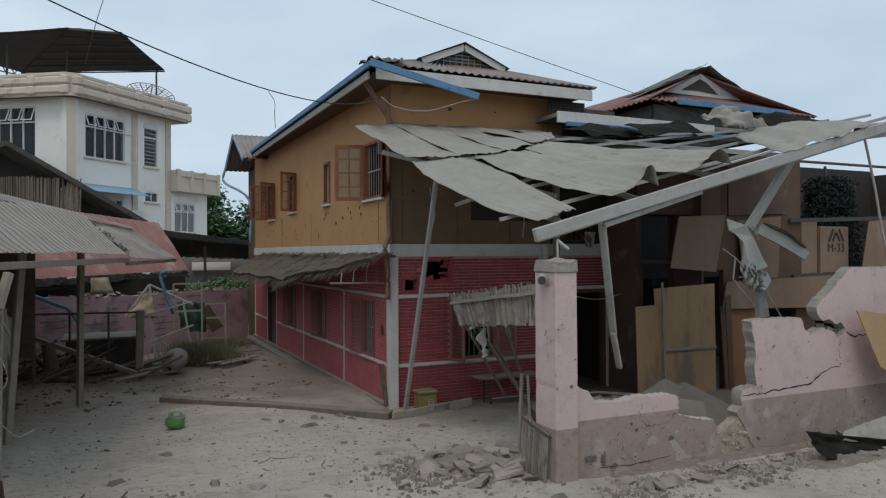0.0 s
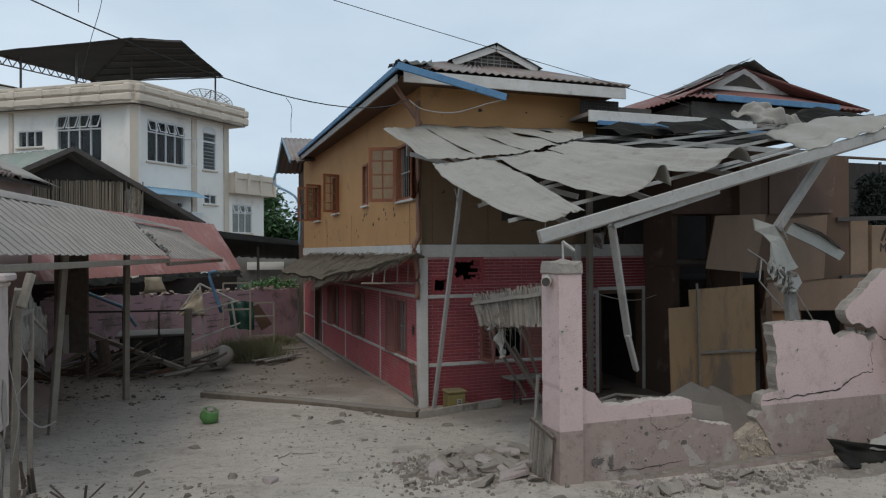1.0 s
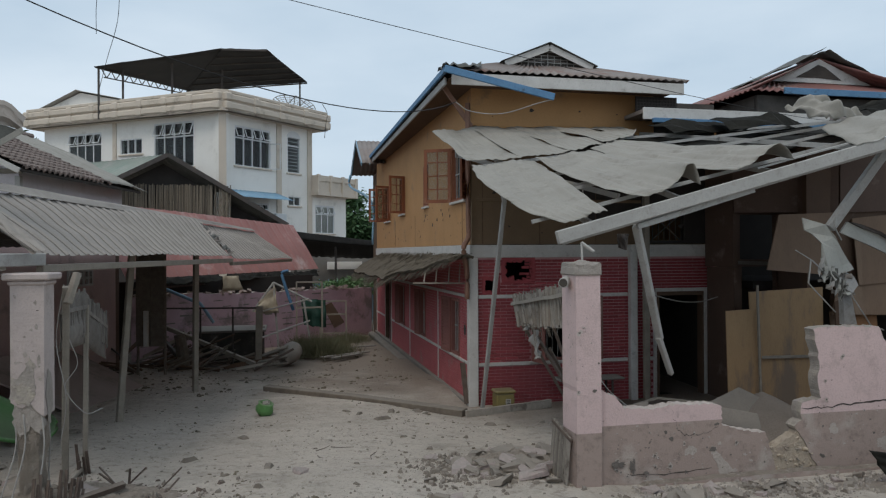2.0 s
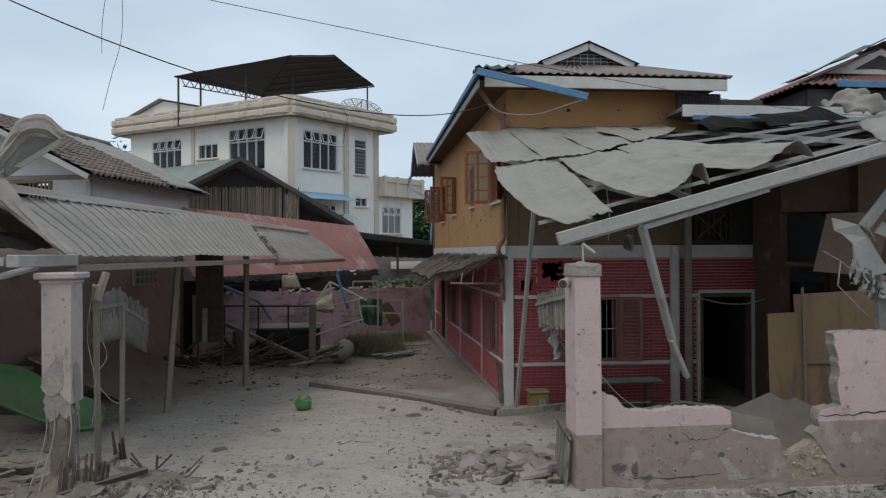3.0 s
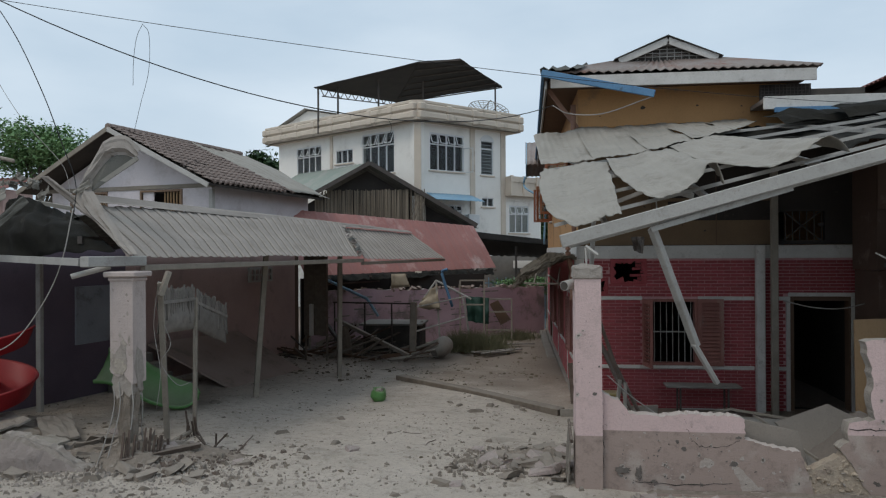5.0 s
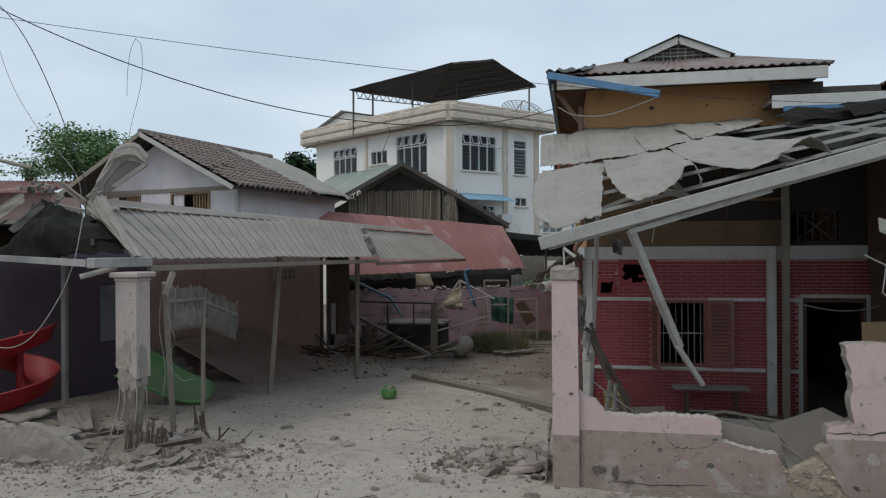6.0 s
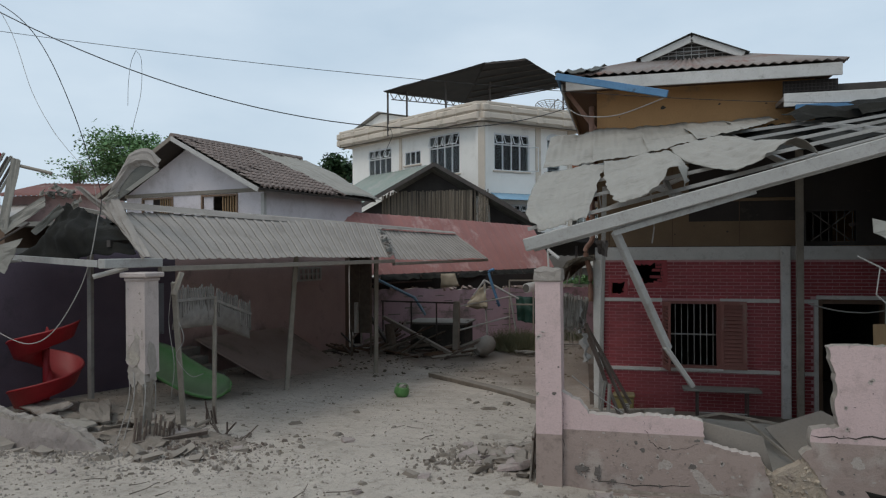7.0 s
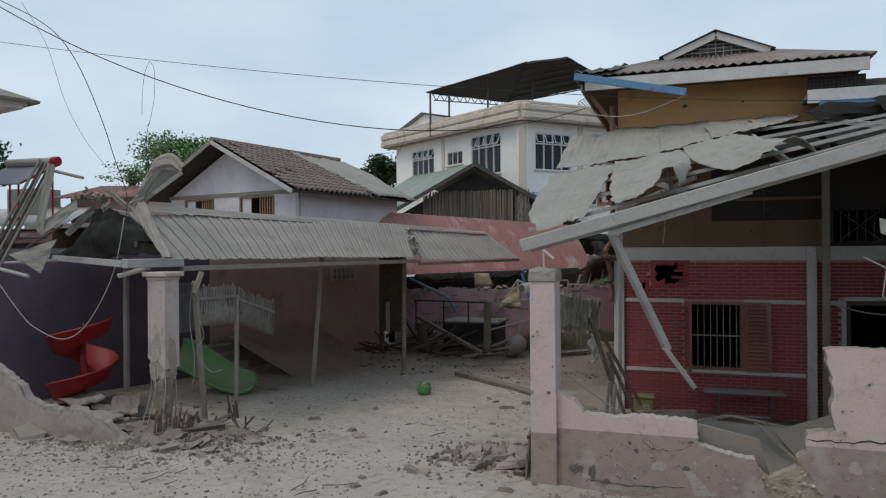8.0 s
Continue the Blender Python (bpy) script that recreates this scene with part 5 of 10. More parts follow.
part("window_rail", bm, M_DARKCONC, annex)
for x0, x1, z in ((13.5, 17.3, 1.72), (13.4, 17.3, 2.95)):
    bm = bmesh.new()
    beam(bm, (x0, YA - 0.05, z), (x1, YA - 0.05, z + 0.12), 0.05, 0.09)
    part("rail", bm, M_STEELDK, annex)
for x in (13.9, 15.0, 16.2):
    bm = bmesh.new()
    beam(bm, (x, YA + 1.2, 2.6), (x, YA + 1.2, 4.4), 0.05, 0.05)
    part("mullion", bm, M_STEELDK, annex)
# flat part of the roof with white and blue edge
bm = bmesh.new()
box(bm, (8.03, 11.95, 4.87), (12.2, 12.0, 5.1), None, 0.006)
part("fascia", bm, M_WHITE, annex, "white fascia of the flat roof")
bm = bmesh.new()
box(bm, (8.2, 11.87, 4.8), (13.5, 11.94, 4.89), None, 0.006)
part("gutter", bm, M_EAVEBLUE, annex, "faded blue gutter")
bm = bmesh.new()
box(bm, (8.05, 12.0, 5.0), (13.5, 12.8, 5.08))
box(bm, (10.32, 12.8, 5.0), (13.5, 14.8, 5.08))
part("roof", bm, M_ROOF, annex)
# second gablet roof
rx0, rx1, ry0, rz, rcx, rpk, rgy = 10.4, 15.6, 12.0, 5.55, 12.95, 6.62, 13.2
g2z = rz + (rgy - ry0) * 0.42
g2w = (rpk - g2z) / (rpk - rz) * 2.6
for a0, a1, b0, b1 in (((rx0, ry0, rz), (rx1, ry0, rz), (rcx - g2w, rgy, g2z), (rcx + g2w, rgy, g2z)),
                       ((rx0, 22, rz), (rx0, ry0, rz), (rcx, 22, rpk), (rcx, rgy, rpk)),
                       ((rx1, ry0, rz), (rx1, 22, rz), (rcx, rgy, rpk), (rcx, 22, rpk))):
    bm = bmesh.new()
    corrugated(bm, a0, a1, b0, b1, 0.17, 0.022)
    part("roof", bm, M_ROOFRED, annex, "red-brown corrugated roof", solid=0.006)
bm = bmesh.new()
prism(bm, [(-g2w, g2z), (g2w, g2z), (0, rpk - 0.03)], pose(rcx, rgy - 0.08, 0), 0.06)
part("gablet", bm, M_WHITE, annex, "white gablet with its lattice torn open")
bm = bmesh.new()
prism(bm, [(-g2w * 0.45, g2z + 0.1), (-0.1, g2z + 0.12), (g2w * 0.4, g2z + 0.08), (0.15, rpk - 0.22), (-0.05, rpk - 0.16), (-0.2, rpk - 0.25)], pose(rcx, rgy - 0.1, 0), 0.02)
part("hole", bm, M_INK, annex, "dark torn hole")
for s in (-1, 1):
    bm = bmesh.new()
    sheet(bm, (rcx + s * (g2w + 0.35), rgy - 0.35, g2z - 0.06), (rcx + s * (g2w + 0.35), rgy + 0.8, g2z - 0.06), (rcx + 0.04 * s, rgy + 0.8, rpk + 0.12), (rcx + 0.04 * s, rgy - 0.35, rpk + (0.17 if s < 0 else 0.12)), 8, 4, 5, 0.015, rough=0.06, seed=s + 40)
    part("cap_sheet", bm, M_SHEETDK, annex, "dark ridge sheet, lifted at the peak", solid=0.006)
bm = bmesh.new()
box(bm, (rx0 + 0.75, ry0 - 0.06, rz - 0.06), (rx1 - 1.0, ry0 - 0.01, rz + 0.07), None, 0.006)
part("gutter", bm, M_EAVEBLUE, annex, "faded blue gutter")
bm = bmesh.new()
box(bm, (rx0 + 0.3, ry0 + 0.2, rz - 0.42), (rx1 - 0.3, ry0 + 0.26, rz - 0.05))
part("vent_screen", bm, M_LOUVRE, annex, "dark mesh vent under the eaves")
bm = bmesh.new()
box(bm, (10.7, 12.3, 5.1), (15.3, 22, 5.5))
part("wall", bm, M_LOUVRE, annex, "dark mesh wall under the eaves")

# carton and dark shrub on the annex's upper floor
carton = thing("cardboard_carton", "brown cardboard carton with dark printing on an upper floor", "carton", (15.1, 11.25, 1.76))
bm = bmesh.new()
box(bm, (14.64, 11.2, 1.76), (15.6, 11.75, 2.84), None, 0.01)
part("box", bm, M_CARTON, carton)
bm = bmesh.new()
for k, (a, b) in enumerate((((14.92, 2.5), (15.07, 2.78)), ((15.04, 2.5), (15.16, 2.7)), ((15.17, 2.7), (15.29, 2.5)), ((15.26, 2.78), (15.41, 2.5)))):
    beam(bm, (a[0], 11.192, a[1]), (b[0], 11.192, b[1]), 0.06, 0.004, 90)
part("printed_mark", bm, M_INK, carton, "dark angular printed mark")
txt_cu = bpy.data.curves.new("lettering", "FONT")
txt_cu.body, txt_cu.size, txt_cu.extrude = "M-33", 0.28, 0.002
txt_cu.materials.append(M_INK)
txt = new("lettering", txt_cu)
txt.parent = carton
txt.matrix_basis = WM[carton].inverted() @ pose(14.86, 11.19, 2.26, 90, 0, 0)
txt["label"] = "dark printed lettering"
simple_box = thing("cardboard_carton", "plain brown cardboard carton beside the printed one", "carton", (14.4, 11.4, 1.76))
bm = bmesh.new()
box(bm, (14.08, 11.25, 1.76), (14.6, 11.8, 3.0), None, 0.01)
part("box", bm, M_CARTON, simple_box)

for at, sc, nm in (((16.4, 12.3, 1.72), 1.3, 1),):
    shrub = thing("potted_shrub", "dark dusty conifer-like shrub on the upper floor", "shrub", at)
    bm = bmesh.new()
    tube(bm, [(at[0], at[1], at[2]), (at[0], at[1], at[2] + 1.7)], 0.05, 6, 0.015)
    part("stem", bm, M_BARK, shrub)
    bm = bmesh.new()
    for k in range(15000):
        h = rnd.random()
        rr = 1.35 * (1 - 0.45 * h) * (0.6 + 0.4 * noise.noise(Vector((h * 5, k % 7, 0)))) * math.sqrt(rnd.random())
        a = rnd.uniform(0, 6.283)
        c = Vector((at[0] + rr * math.cos(a), at[1] + rr * math.sin(a), at[2] + 0.2 + 2.2 * h))
        u = Vector([rnd.uniform(-1, 1) for _ in range(3)]).normalized() * 0.06
        w = Vector([rnd.uniform(-1, 1) for _ in range(3)]).normalized() * 0.014
        bm.faces.new([bm.verts.new(c + d) for d in (-u - w, -u + w, u + w, u - w)])
    part("foliage", bm, M_SHRUB, shrub)


# ---- street wall with its gate pier ----
def jagged(pts, step=0.07, amp=0.018, seed=0):
    """Breaks the straight runs of an outline into an uneven edge; a point with a third value 1 starts a straight run."""
    out = []
    r = random.Random(seed)
    n = len(pts)
    for i in range(n):
        a, b = pts[i], pts[(i + 1) % n]
        out.append((a[0], a[1]))
        if len(a) > 2:
            continue
        d = math.hypot(b[0] - a[0], b[1] - a[1])
        k = int(d / step)
        for j in range(1, k):
            t = j / k
            out.append((a[0] + (b[0] - a[0]) * t + r.uniform(-amp, amp), a[1] + (b[1] - a[1]) * t + r.uniform(-amp, amp)))
    return out


def chips(bm, r, n, x0, x1, z0, z1, y, top=None):
    """Shallow pits: a rim of bare plaster round a dark middle."""
    for k in range(n):
        x, z = r.uniform(x0, x1), r.uniform(z0, z1)
        if top and z > top(x) - 0.06:
            continue
        r0 = 0.004 + 0.014 * r.random() ** 3
        sx, sz, turn = r.uniform(0.7, 1.7), r.uniform(0.7, 1.2), r.uniform(0, 6)
        for f, dy, mi in (((1.7, -0.004, 0), (0.75, -0.008, 1)) if r.random() < 0.35 else ((1.5, -0.004, r.choice((0, 1))),)):
            vs = []
            for i in range(9):
                a = i / 9 * 6.283 + turn
                rr = r0 * f * r.uniform(0.4, 1.5)
                vs.append(bm.verts.new((x + rr * sx * math.cos(a), y + dy, z + rr * sz * math.sin(a))))
            fc = bm.faces.new(vs)
            fc.material_index = mi


fence_wall = thing("street_wall", "shell-damaged pink plastered street wall with mauve base", "wall", (6.0, 6.55, -0.3))
WY = 6.6
outline_a = jagged([(4.63, -0.5, 1), (6.86, -0.5), (6.82, -0.17), (6.77, 0.0), (6.74, 0.12), (6.7, 0.22), (6.5, 0.24), (6.35, 0.27), (6.14, 0.33), (6.13, 0.55), (6.0, 0.59), (5.78, 0.58), (5.55, 0.6), (5.29, 0.56), (5.1, 0.58), (4.92, 0.58), (4.87, 0.66), (4.82, 0.73), (4.72, 0.77), (4.63, 0.82, 1)], 0.035, 0.013, 1)
bm = bmesh.new()
prism(bm, outline_a, pose(0, WY, 0), 0.16, 1)
part("wall", bm, (M_PINKWALL, M_RIM), fence_wall, "low broken stretch with a ragged top")
outline_b = jagged([(7.42, -0.5, 1), (14.5, -0.5, 1), (14.5, 2.3), (10.6, 2.05), (10.0, 2.05), (9.4, 2.06), (9.24, 2.04), (9.05, 1.9), (8.84, 1.73), (8.67, 1.63), (8.57, 1.53), (8.6, 1.42), (8.7, 1.34), (8.82, 1.36), (8.93, 1.29), (9.04, 1.31), (9.14, 1.22), (9.08, 1.13), (8.96, 1.12), (8.87, 1.2), (8.7, 1.25), (8.56, 1.2), (8.45, 1.17), (8.34, 1.25), (8.27, 1.4), (7.72, 1.41), (7.43, 1.41), (7.36, 1.39), (7.4, 1.2), (7.44, 1.0), (7.42, 0.75), (7.46, 0.57), (7.2, 0.53), (7.18, 0.42), (7.2, 0.33), (7.1, 0.26), (7.18, 0.14), (7.26, 0.03), (7.32, -0.1), (7.4, -0.22)], 0.045, 0.014, 2)
bm = bmesh.new()
prism(bm, outline_b, pose(0, WY + 0.02, 0), 0.16, 1)
part("wall", bm, (M_PINKWALL, M_RAWCONC), fence_wall, "taller broken stretch with a shell hole and cracks")
for k in range(12):
    bm = bmesh.new()
    a = 0.45 + 0.55 * rnd.random()
    rock(bm, (8.4 + 0.72 * a + rnd.uniform(-0.05, 0.05), WY + 0.1 + rnd.uniform(-0.05, 0.05), 1.4 - 0.28 * a + rnd.uniform(-0.04, 0.03)), rnd.uniform(0.03, 0.1), rnd)
    part("fragment", bm, M_RAWCONC, fence_wall)
# fallen courses inside the breach
bm = bmesh.new()
prism(bm, jagged([(6.6, -0.5, 1), (7.5, -0.5), (7.4, 0.2), (7.24, 0.22), (7.14, 0.2), (7.04, 0.13), (6.94, 0.08), (6.84, 0.02), (6.76, 0.1), (6.65, 0.16)], 0.04, 0.025, 21), pose(0, WY + 0.035, 0), 0.13, 0)
part("core", bm, M_CORE, fence_wall, "exposed yellowish core of the wall")
for row_i in range(9):
    for k in range(rnd.randint(8, 12)):
        x = rnd.uniform(6.7, 7.36)
        z = -0.34 + 0.055 * row_i + rnd.uniform(-0.02, 0.02)
        if z > 0.04 + (0.12 if x > 7.06 else 0):
            continue
        bm = bmesh.new()
        rock(bm, (x, WY + rnd.uniform(0.02, 0.05), z), rnd.uniform(0.02, 0.048), rnd)
        part("stone", bm, M_CORE if rnd.random() < 0.9 else M_RAWCONC, fence_wall)
bm = bmesh.new()
prism(bm, jagged([(4.75, -0.6, 1), (11.8, -0.6, 1), (11.8, -0.3), (8.5, -0.25), (7.2, -0.22), (5.2, -0.23), (5.0, -0.3)], 0.2, 0.01, 8), pose(0, WY - 0.14, 0), 0.138, 1)
part("footing", bm, (M_PINKWALL, M_DEBRIS), fence_wall, "mauve footing step along the wall")


# cracks: dark ragged slits
def crack(pts, w, seed, parent=fence_wall, y=WY):
    r = random.Random(seed)
    line = []
    for a, b in zip(pts, pts[1:]):
        for j in range(6):
            t = j / 6
            line.append((a[0] + (b[0] - a[0]) * t + r.uniform(-0.014, 0.014), a[1] + (b[1] - a[1]) * t + r.uniform(-0.014, 0.014)))
    line.append(pts[-1])
    bm = bmesh.new()
    prev = None
    for i, (x, z) in enumerate(line):
        ww = w * r.uniform(0.3, 1.0) * (1 - abs(2 * i / len(line) - 1) * 0.6)
        pr = (bm.verts.new((x, y - 0.003, z - ww)), bm.verts.new((x + ww * 0.4, y - 0.003, z + ww)))
        if prev:
            bm.faces.new((prev[0], pr[0], pr[1], prev[1]))
        prev = pr
    part("crack", bm, M_INK, parent)


crack([(7.2, 0.46), (7.6, 0.47), (8.1, 0.5), (8.45, 0.52), (8.62, 0.62), (8.85, 0.7), (9.04, 0.71)], 0.016, 1, y=WY + 0.02)
crack([(9.04, 0.72), (9.0, 0.95), (9.06, 1.13)], 0.018, 2, y=WY + 0.02)
crack([(9.12, 1.2), (9.3, 1.1), (9.6, 1.12)], 0.014, 3, y=WY + 0.02)
crack([(9.75, 2.04), (9.77, 1.8), (9.74, 1.5)], 0.01, 4, y=WY + 0.02)
crack([(4.64, 0.74), (4.645, 0.3), (4.64, -0.25)], 0.012, 14)
crack([(5.5, 0.54), (5.56, 0.34), (5.66, 0.25), (5.86, 0.23), (6.08, 0.32)], 0.006, 5)
crack([(4.95, -0.15), (5.4, -0.18), (6.0, -0.14)], 0.008, 6)
bm = bmesh.new()
chips(bm, random.Random(11), 120, 4.8, 6.7, -0.22, 0.45, WY, lambda x: 0.45 if x < 6.1 else 0.2)
chips(bm, random.Random(12), 130, 7.4, 11, -0.2, 0.6, WY + 0.02)
chips(bm, random.Random(13), 18, 7.5, 11, 0.6, 1.3, WY + 0.02)
tagged(part("pit", bm, (M_BARE, M_PIT), fence_wall, "bullet pits with bare plaster rims"), kind="stuff")
bm = bmesh.new()
for cx, cz, rx, rz, sd in ((5.72, 0.07, 0.08, 0.06, 1), (6.02, 0.06, 0.035, 0.05, 3), (7.62, 0.2, 0.07, 0.05, 5), (8.3, 0.0, 0.1, 0.06, 6)):
    vs = []
    for i in range(26):
        a = i / 26 * 6.283
        q = 1 + 0.75 * noise.noise(Vector((math.cos(a) * 1.7, math.sin(a) * 1.7, sd * 3.7))) + 0.12 * noise.noise(Vector((i * 1.9, sd, 0)))
        vs.append(bm.verts.new((cx + q * rx * math.cos(a), WY - 0.0025 + (0.02 if cx > 7.1 else 0), cz + q * rz * math.sin(a))))
    bm.faces.new(vs)
part("bare_patch", bm, M_BARE, fence_wall, "patches of bare plaster")
bm = bmesh.new()
prism(bm, jagged([(6.0, 0.05), (6.07, 0.04), (6.14, -0.04), (6.22, -0.12), (6.3, -0.21), (6.1, -0.23), (6.07, -0.1), (6.02, -0.03)], 0.025, 0.008, 91), pose(0, WY - 0.003, 0), 0.015)
part("bare_patch", bm, M_BARE, fence_wall, "pale scrape below a shell pit")
bm = bmesh.new()
prism(bm, jagged([(5.97, 0.05), (6.03, 0.04), (6.06, 0.06), (6.05, 0.09), (6.0, 0.1)], 0.03, 0.006, 92), pose(0, WY - 0.006, 0), 0.015)
part("pit", bm, M_PIT, fence_wall, "dark shell pit")
# eroded places at the wall's foot beside the pier
for cx, cz, rx, rz, sd, mt, dy in ((4.84, -0.03, 0.09, 0.03, 2, M_PIT, 0.004), (5.02, -0.06, 0.03, 0.08, 3, M_PIT, 0.004), (5.3, -0.22, 0.12, 0.04, 4, M_BARE, 0.002), (5.18, -0.14, 0.03, 0.02, 6, M_PIT, 0.003)):
    bm = bmesh.new()
    vs = []
    for i in range(34):
        a = i / 34 * 6.283
        q = 1 + 0.8 * noise.noise(Vector((math.cos(a) * 1.9, math.sin(a) * 1.9, sd * 4.1))) + 0.3 * noise.noise(Vector((math.cos(a) * 6, math.sin(a) * 6, sd)))
        vs.append(bm.verts.new((cx + q * rx * math.cos(a), WY - 0.0095 - 0.0012 * sd - dy, cz + q * rz * math.sin(a))))
    bm.faces.new(vs)
    part("gouge", bm, mt, fence_wall, "dark gouge in the plaster" if mt is M_PIT else "flaked plaster")

pier = thing("gate_pier", "pink plastered gate pier pocked by bullets, its foot crumbled", "gate pier", (4.5, 6.6, -0.35))
bm = bmesh.new()
prism(bm, jagged([(4.34, -0.5, 1), (4.63, -0.5, 1), (4.632, 0.7), (4.628, 0.95, 1), (4.62, 2.06, 1), (4.34, 2.06, 1), (4.34, 0.9), (4.348, 0.8), (4.342, 0.7, 1)], 0.05, 0.005, 77), pose(0, 6.53, 0), 0.4, 0)
part("shaft", bm, M_PINKWALL, pier)
bm = bmesh.new()
box(bm, (4.32, 6.51, 2.06), (4.64, 6.95, 2.21), None, 0.015)
bmesh.ops.subdivide_edges(bm, edges=bm.edges[:], cuts=3, use_grid_fill=True)
for v in bm.verts:
    k = max(0.0, (v.co.z - 2.06) / 0.14)
    v.co += Vector((0.02, 0.02, 0.05)) * (k * noise.noise(v.co * 13)) + Vector((4.48 - v.co.x, 6.69 - v.co.y, 0)) * (0.07 * k)
part("cap", bm, M_RAWCONC, pier, "chipped bare concrete cap")
bm = bmesh.new()
tube(bm, [(4.48, 6.68, 2.18), (4.47, 6.68, 2.42)], 0.012, 6)
tube(bm, [(4.47, 6.68, 2.42), (4.6, 6.65, 2.32)], 0.02, 6)
part("bent_rod", bm, M_PVC, pier, "bent rod and bracket on the cap")
bm = bmesh.new()
chips(bm, random.Random(13), 14, 4.36, 4.6, 0.4, 2.0, 6.53)
tagged(part("pit", bm, (M_RIM, M_PIT), pier), kind="stuff")
bm = bmesh.new()
for k in range(14):
    x, z = 4.336, rnd.uniform(1.0, 2.0)
    yy, r0 = rnd.uniform(6.57, 6.8), rnd.choice((0.008, 0.012, 0.02))
    vs = [bm.verts.new((x - 0.003, yy + r0 * rnd.uniform(0.6, 1.3) * math.cos(-i / 7 * 6.283), z + r0 * rnd.uniform(0.6, 1.4) * math.sin(-i / 7 * 6.283))) for i in range(7)]
    bm.faces.new(vs)
tagged(part("pit", bm, M_RAWCONC, pier), kind="stuff")
camera_case = thing("security_camera", "white tube-shaped security camera on the pier's side", "security camera", (4.3, 6.62, 2.0))
bm = bmesh.new()
tube(bm, [(4.34, 6.78, 2.0), (4.23, 6.62, 1.98)], 0.055, 14)
part("casing", bm, M_PVC, camera_case, smooth=False)
bm = bmesh.new()
tube(bm, [(4.229, 6.6185, 1.98), (4.226, 6.614, 1.98)], 0.046, 14)
part("lens_hole", bm, M_INK, camera_case)
bm = bmesh.new()
beam(bm, (4.3, 6.74, 2.0), (4.35, 6.74, 1.94), 0.03, 0.05)
part("mount", bm, M_PVC, camera_case)


# ---- left plot: carport ----
carport = thing("carport", "timber and steel carport with a ribbed grey sheet roof, partly wrecked", "carport", tuple(left(-1.0, 5.0, -0.45)))


def lbox(bm, lo, hi, bevel=0.0):
    return box(bm, lo, hi, M_LEFT, bevel)


for cs, n, sd in (((left(0.06, 0.75, 2.33), left(0.06, 7.4, 2.25), left(-1.0, 8.5, 3.0), left(-1.0, 0.75, 3.06)), 31, 51), ((left(0.06, 7.6, 2.2), left(0.06, 13.0, 2.14), left(-1.0, 13.0, 2.87), left(-1.0, 8.45, 2.95)), 22, 52)):
    bm = bmesh.new()
    sheet(bm, *cs, n * 10, 6, n, 0.02, rough=0.06, seed=sd, rib=True)
    part("roof_sheet", bm, (M_CPSHEET, M_CPGRIMESHADE), carport, "ribbed dusty grey sheet roof", solid=0.004)
bm = bmesh.new()
sheet(bm, left(-1.04, 1.6, 3.03), left(-1.04, 13, 2.85), left(-4.05, 13, 2.4), left(-4.05, 1.6, 2.47), 200, 4, 40, 0.02, rough=0.05, seed=53)
part("roof_sheet", bm, M_SHEETDK, carport, "dark far slope of the roof", solid=0.004)
bm = bmesh.new()
sheet(bm, left(-0.93, 0.95, 3.075), left(-0.93, 12.9, 2.91), left(-1.06, 12.9, 2.98), left(-1.06, 0.95, 3.2), 90, 3, 0, 0, rough=0.03, seed=54, crisp=True)
part("ridge_flashing", bm, M_CPSHEET, carport, "bent ridge flashing", solid=0.004)
# torn overlap between the two lengths of sheet
for k in range(9):
    b_ = -1.0 + 0.12 * k
    z_ = 2.98 - 0.68 * (b_ + 1.0)
    a_ = 7.4 + 1.04 * (0.06 - b_)
    bm = bmesh.new()
    w_ = rnd.uniform(0.1, 0.3)
    sheet(bm, left(b_, a_ - 0.1, z_ + 0.03), left(b_ + 0.14, a_ - 0.15 + rnd.uniform(-0.1, 0.1), z_ - 0.05), left(b_ + 0.12, a_ - 0.05 + w_, z_ + rnd.uniform(-0.08, 0.06)), left(b_ - 0.02, a_ + w_, z_ + rnd.uniform(-0.06, 0.08)), 4, 4, 1, 0.01, rough=0.07, seed=700 + k, crisp=True)
    part("torn_edge", bm, (M_CPSHEET, M_SHEETDK, M_CPGRIMESHADE)[k % 3], carport, "torn crumpled sheet edge", solid=0.004)
# near end torn open: strip of flashing curling upwards
bm = bmesh.new()
FL_OUT = [(-1.15, 7.05, 2.33), (-1.73, 7.35, 2.72), (-2.28, 7.69, 3.1), (-2.2, 7.75, 3.44), (-1.98, 7.85, 3.9), (-1.71, 7.92, 4.0), (-1.5, 7.96, 3.82)]
FL_IN = [(-1.03, 7.05, 2.36), (-1.46, 7.35, 2.66), (-2.05, 7.69, 3.21), (-2.07, 7.75, 3.38), (-1.87, 7.85, 3.69), (-1.69, 7.92, 3.72), (-1.54, 7.96, 3.65)]
side_o = curve_pts(FL_OUT, 3)
side_i = curve_pts(FL_IN, 3)
prev = None
for p, q in zip(side_o, side_i):
    row = [bm.verts.new(p.lerp(q, t / 6) + Vector((0.02 * noise.noise(Vector((p.z * 5, t, 7))), -0.05 * math.sin(math.pi * t / 6) + 0.06 * noise.noise(Vector((p.z * 5, t * 0.9, 3))), 0.03 * noise.noise(Vector((p.z * 4, t * 0.7, 2)))))) for t in range(7)]
    if prev:
        for k in range(6):
            bm.faces.new((prev[k], prev[k + 1], row[k + 1], row[k]))
    prev = row
part("torn_flashing", bm, M_CPSHEET, carport, "strip of flashing torn loose and curled up", solid=0.006)
# dark sheet fills the curl, in place of its shaded hollow
bm = bmesh.new()
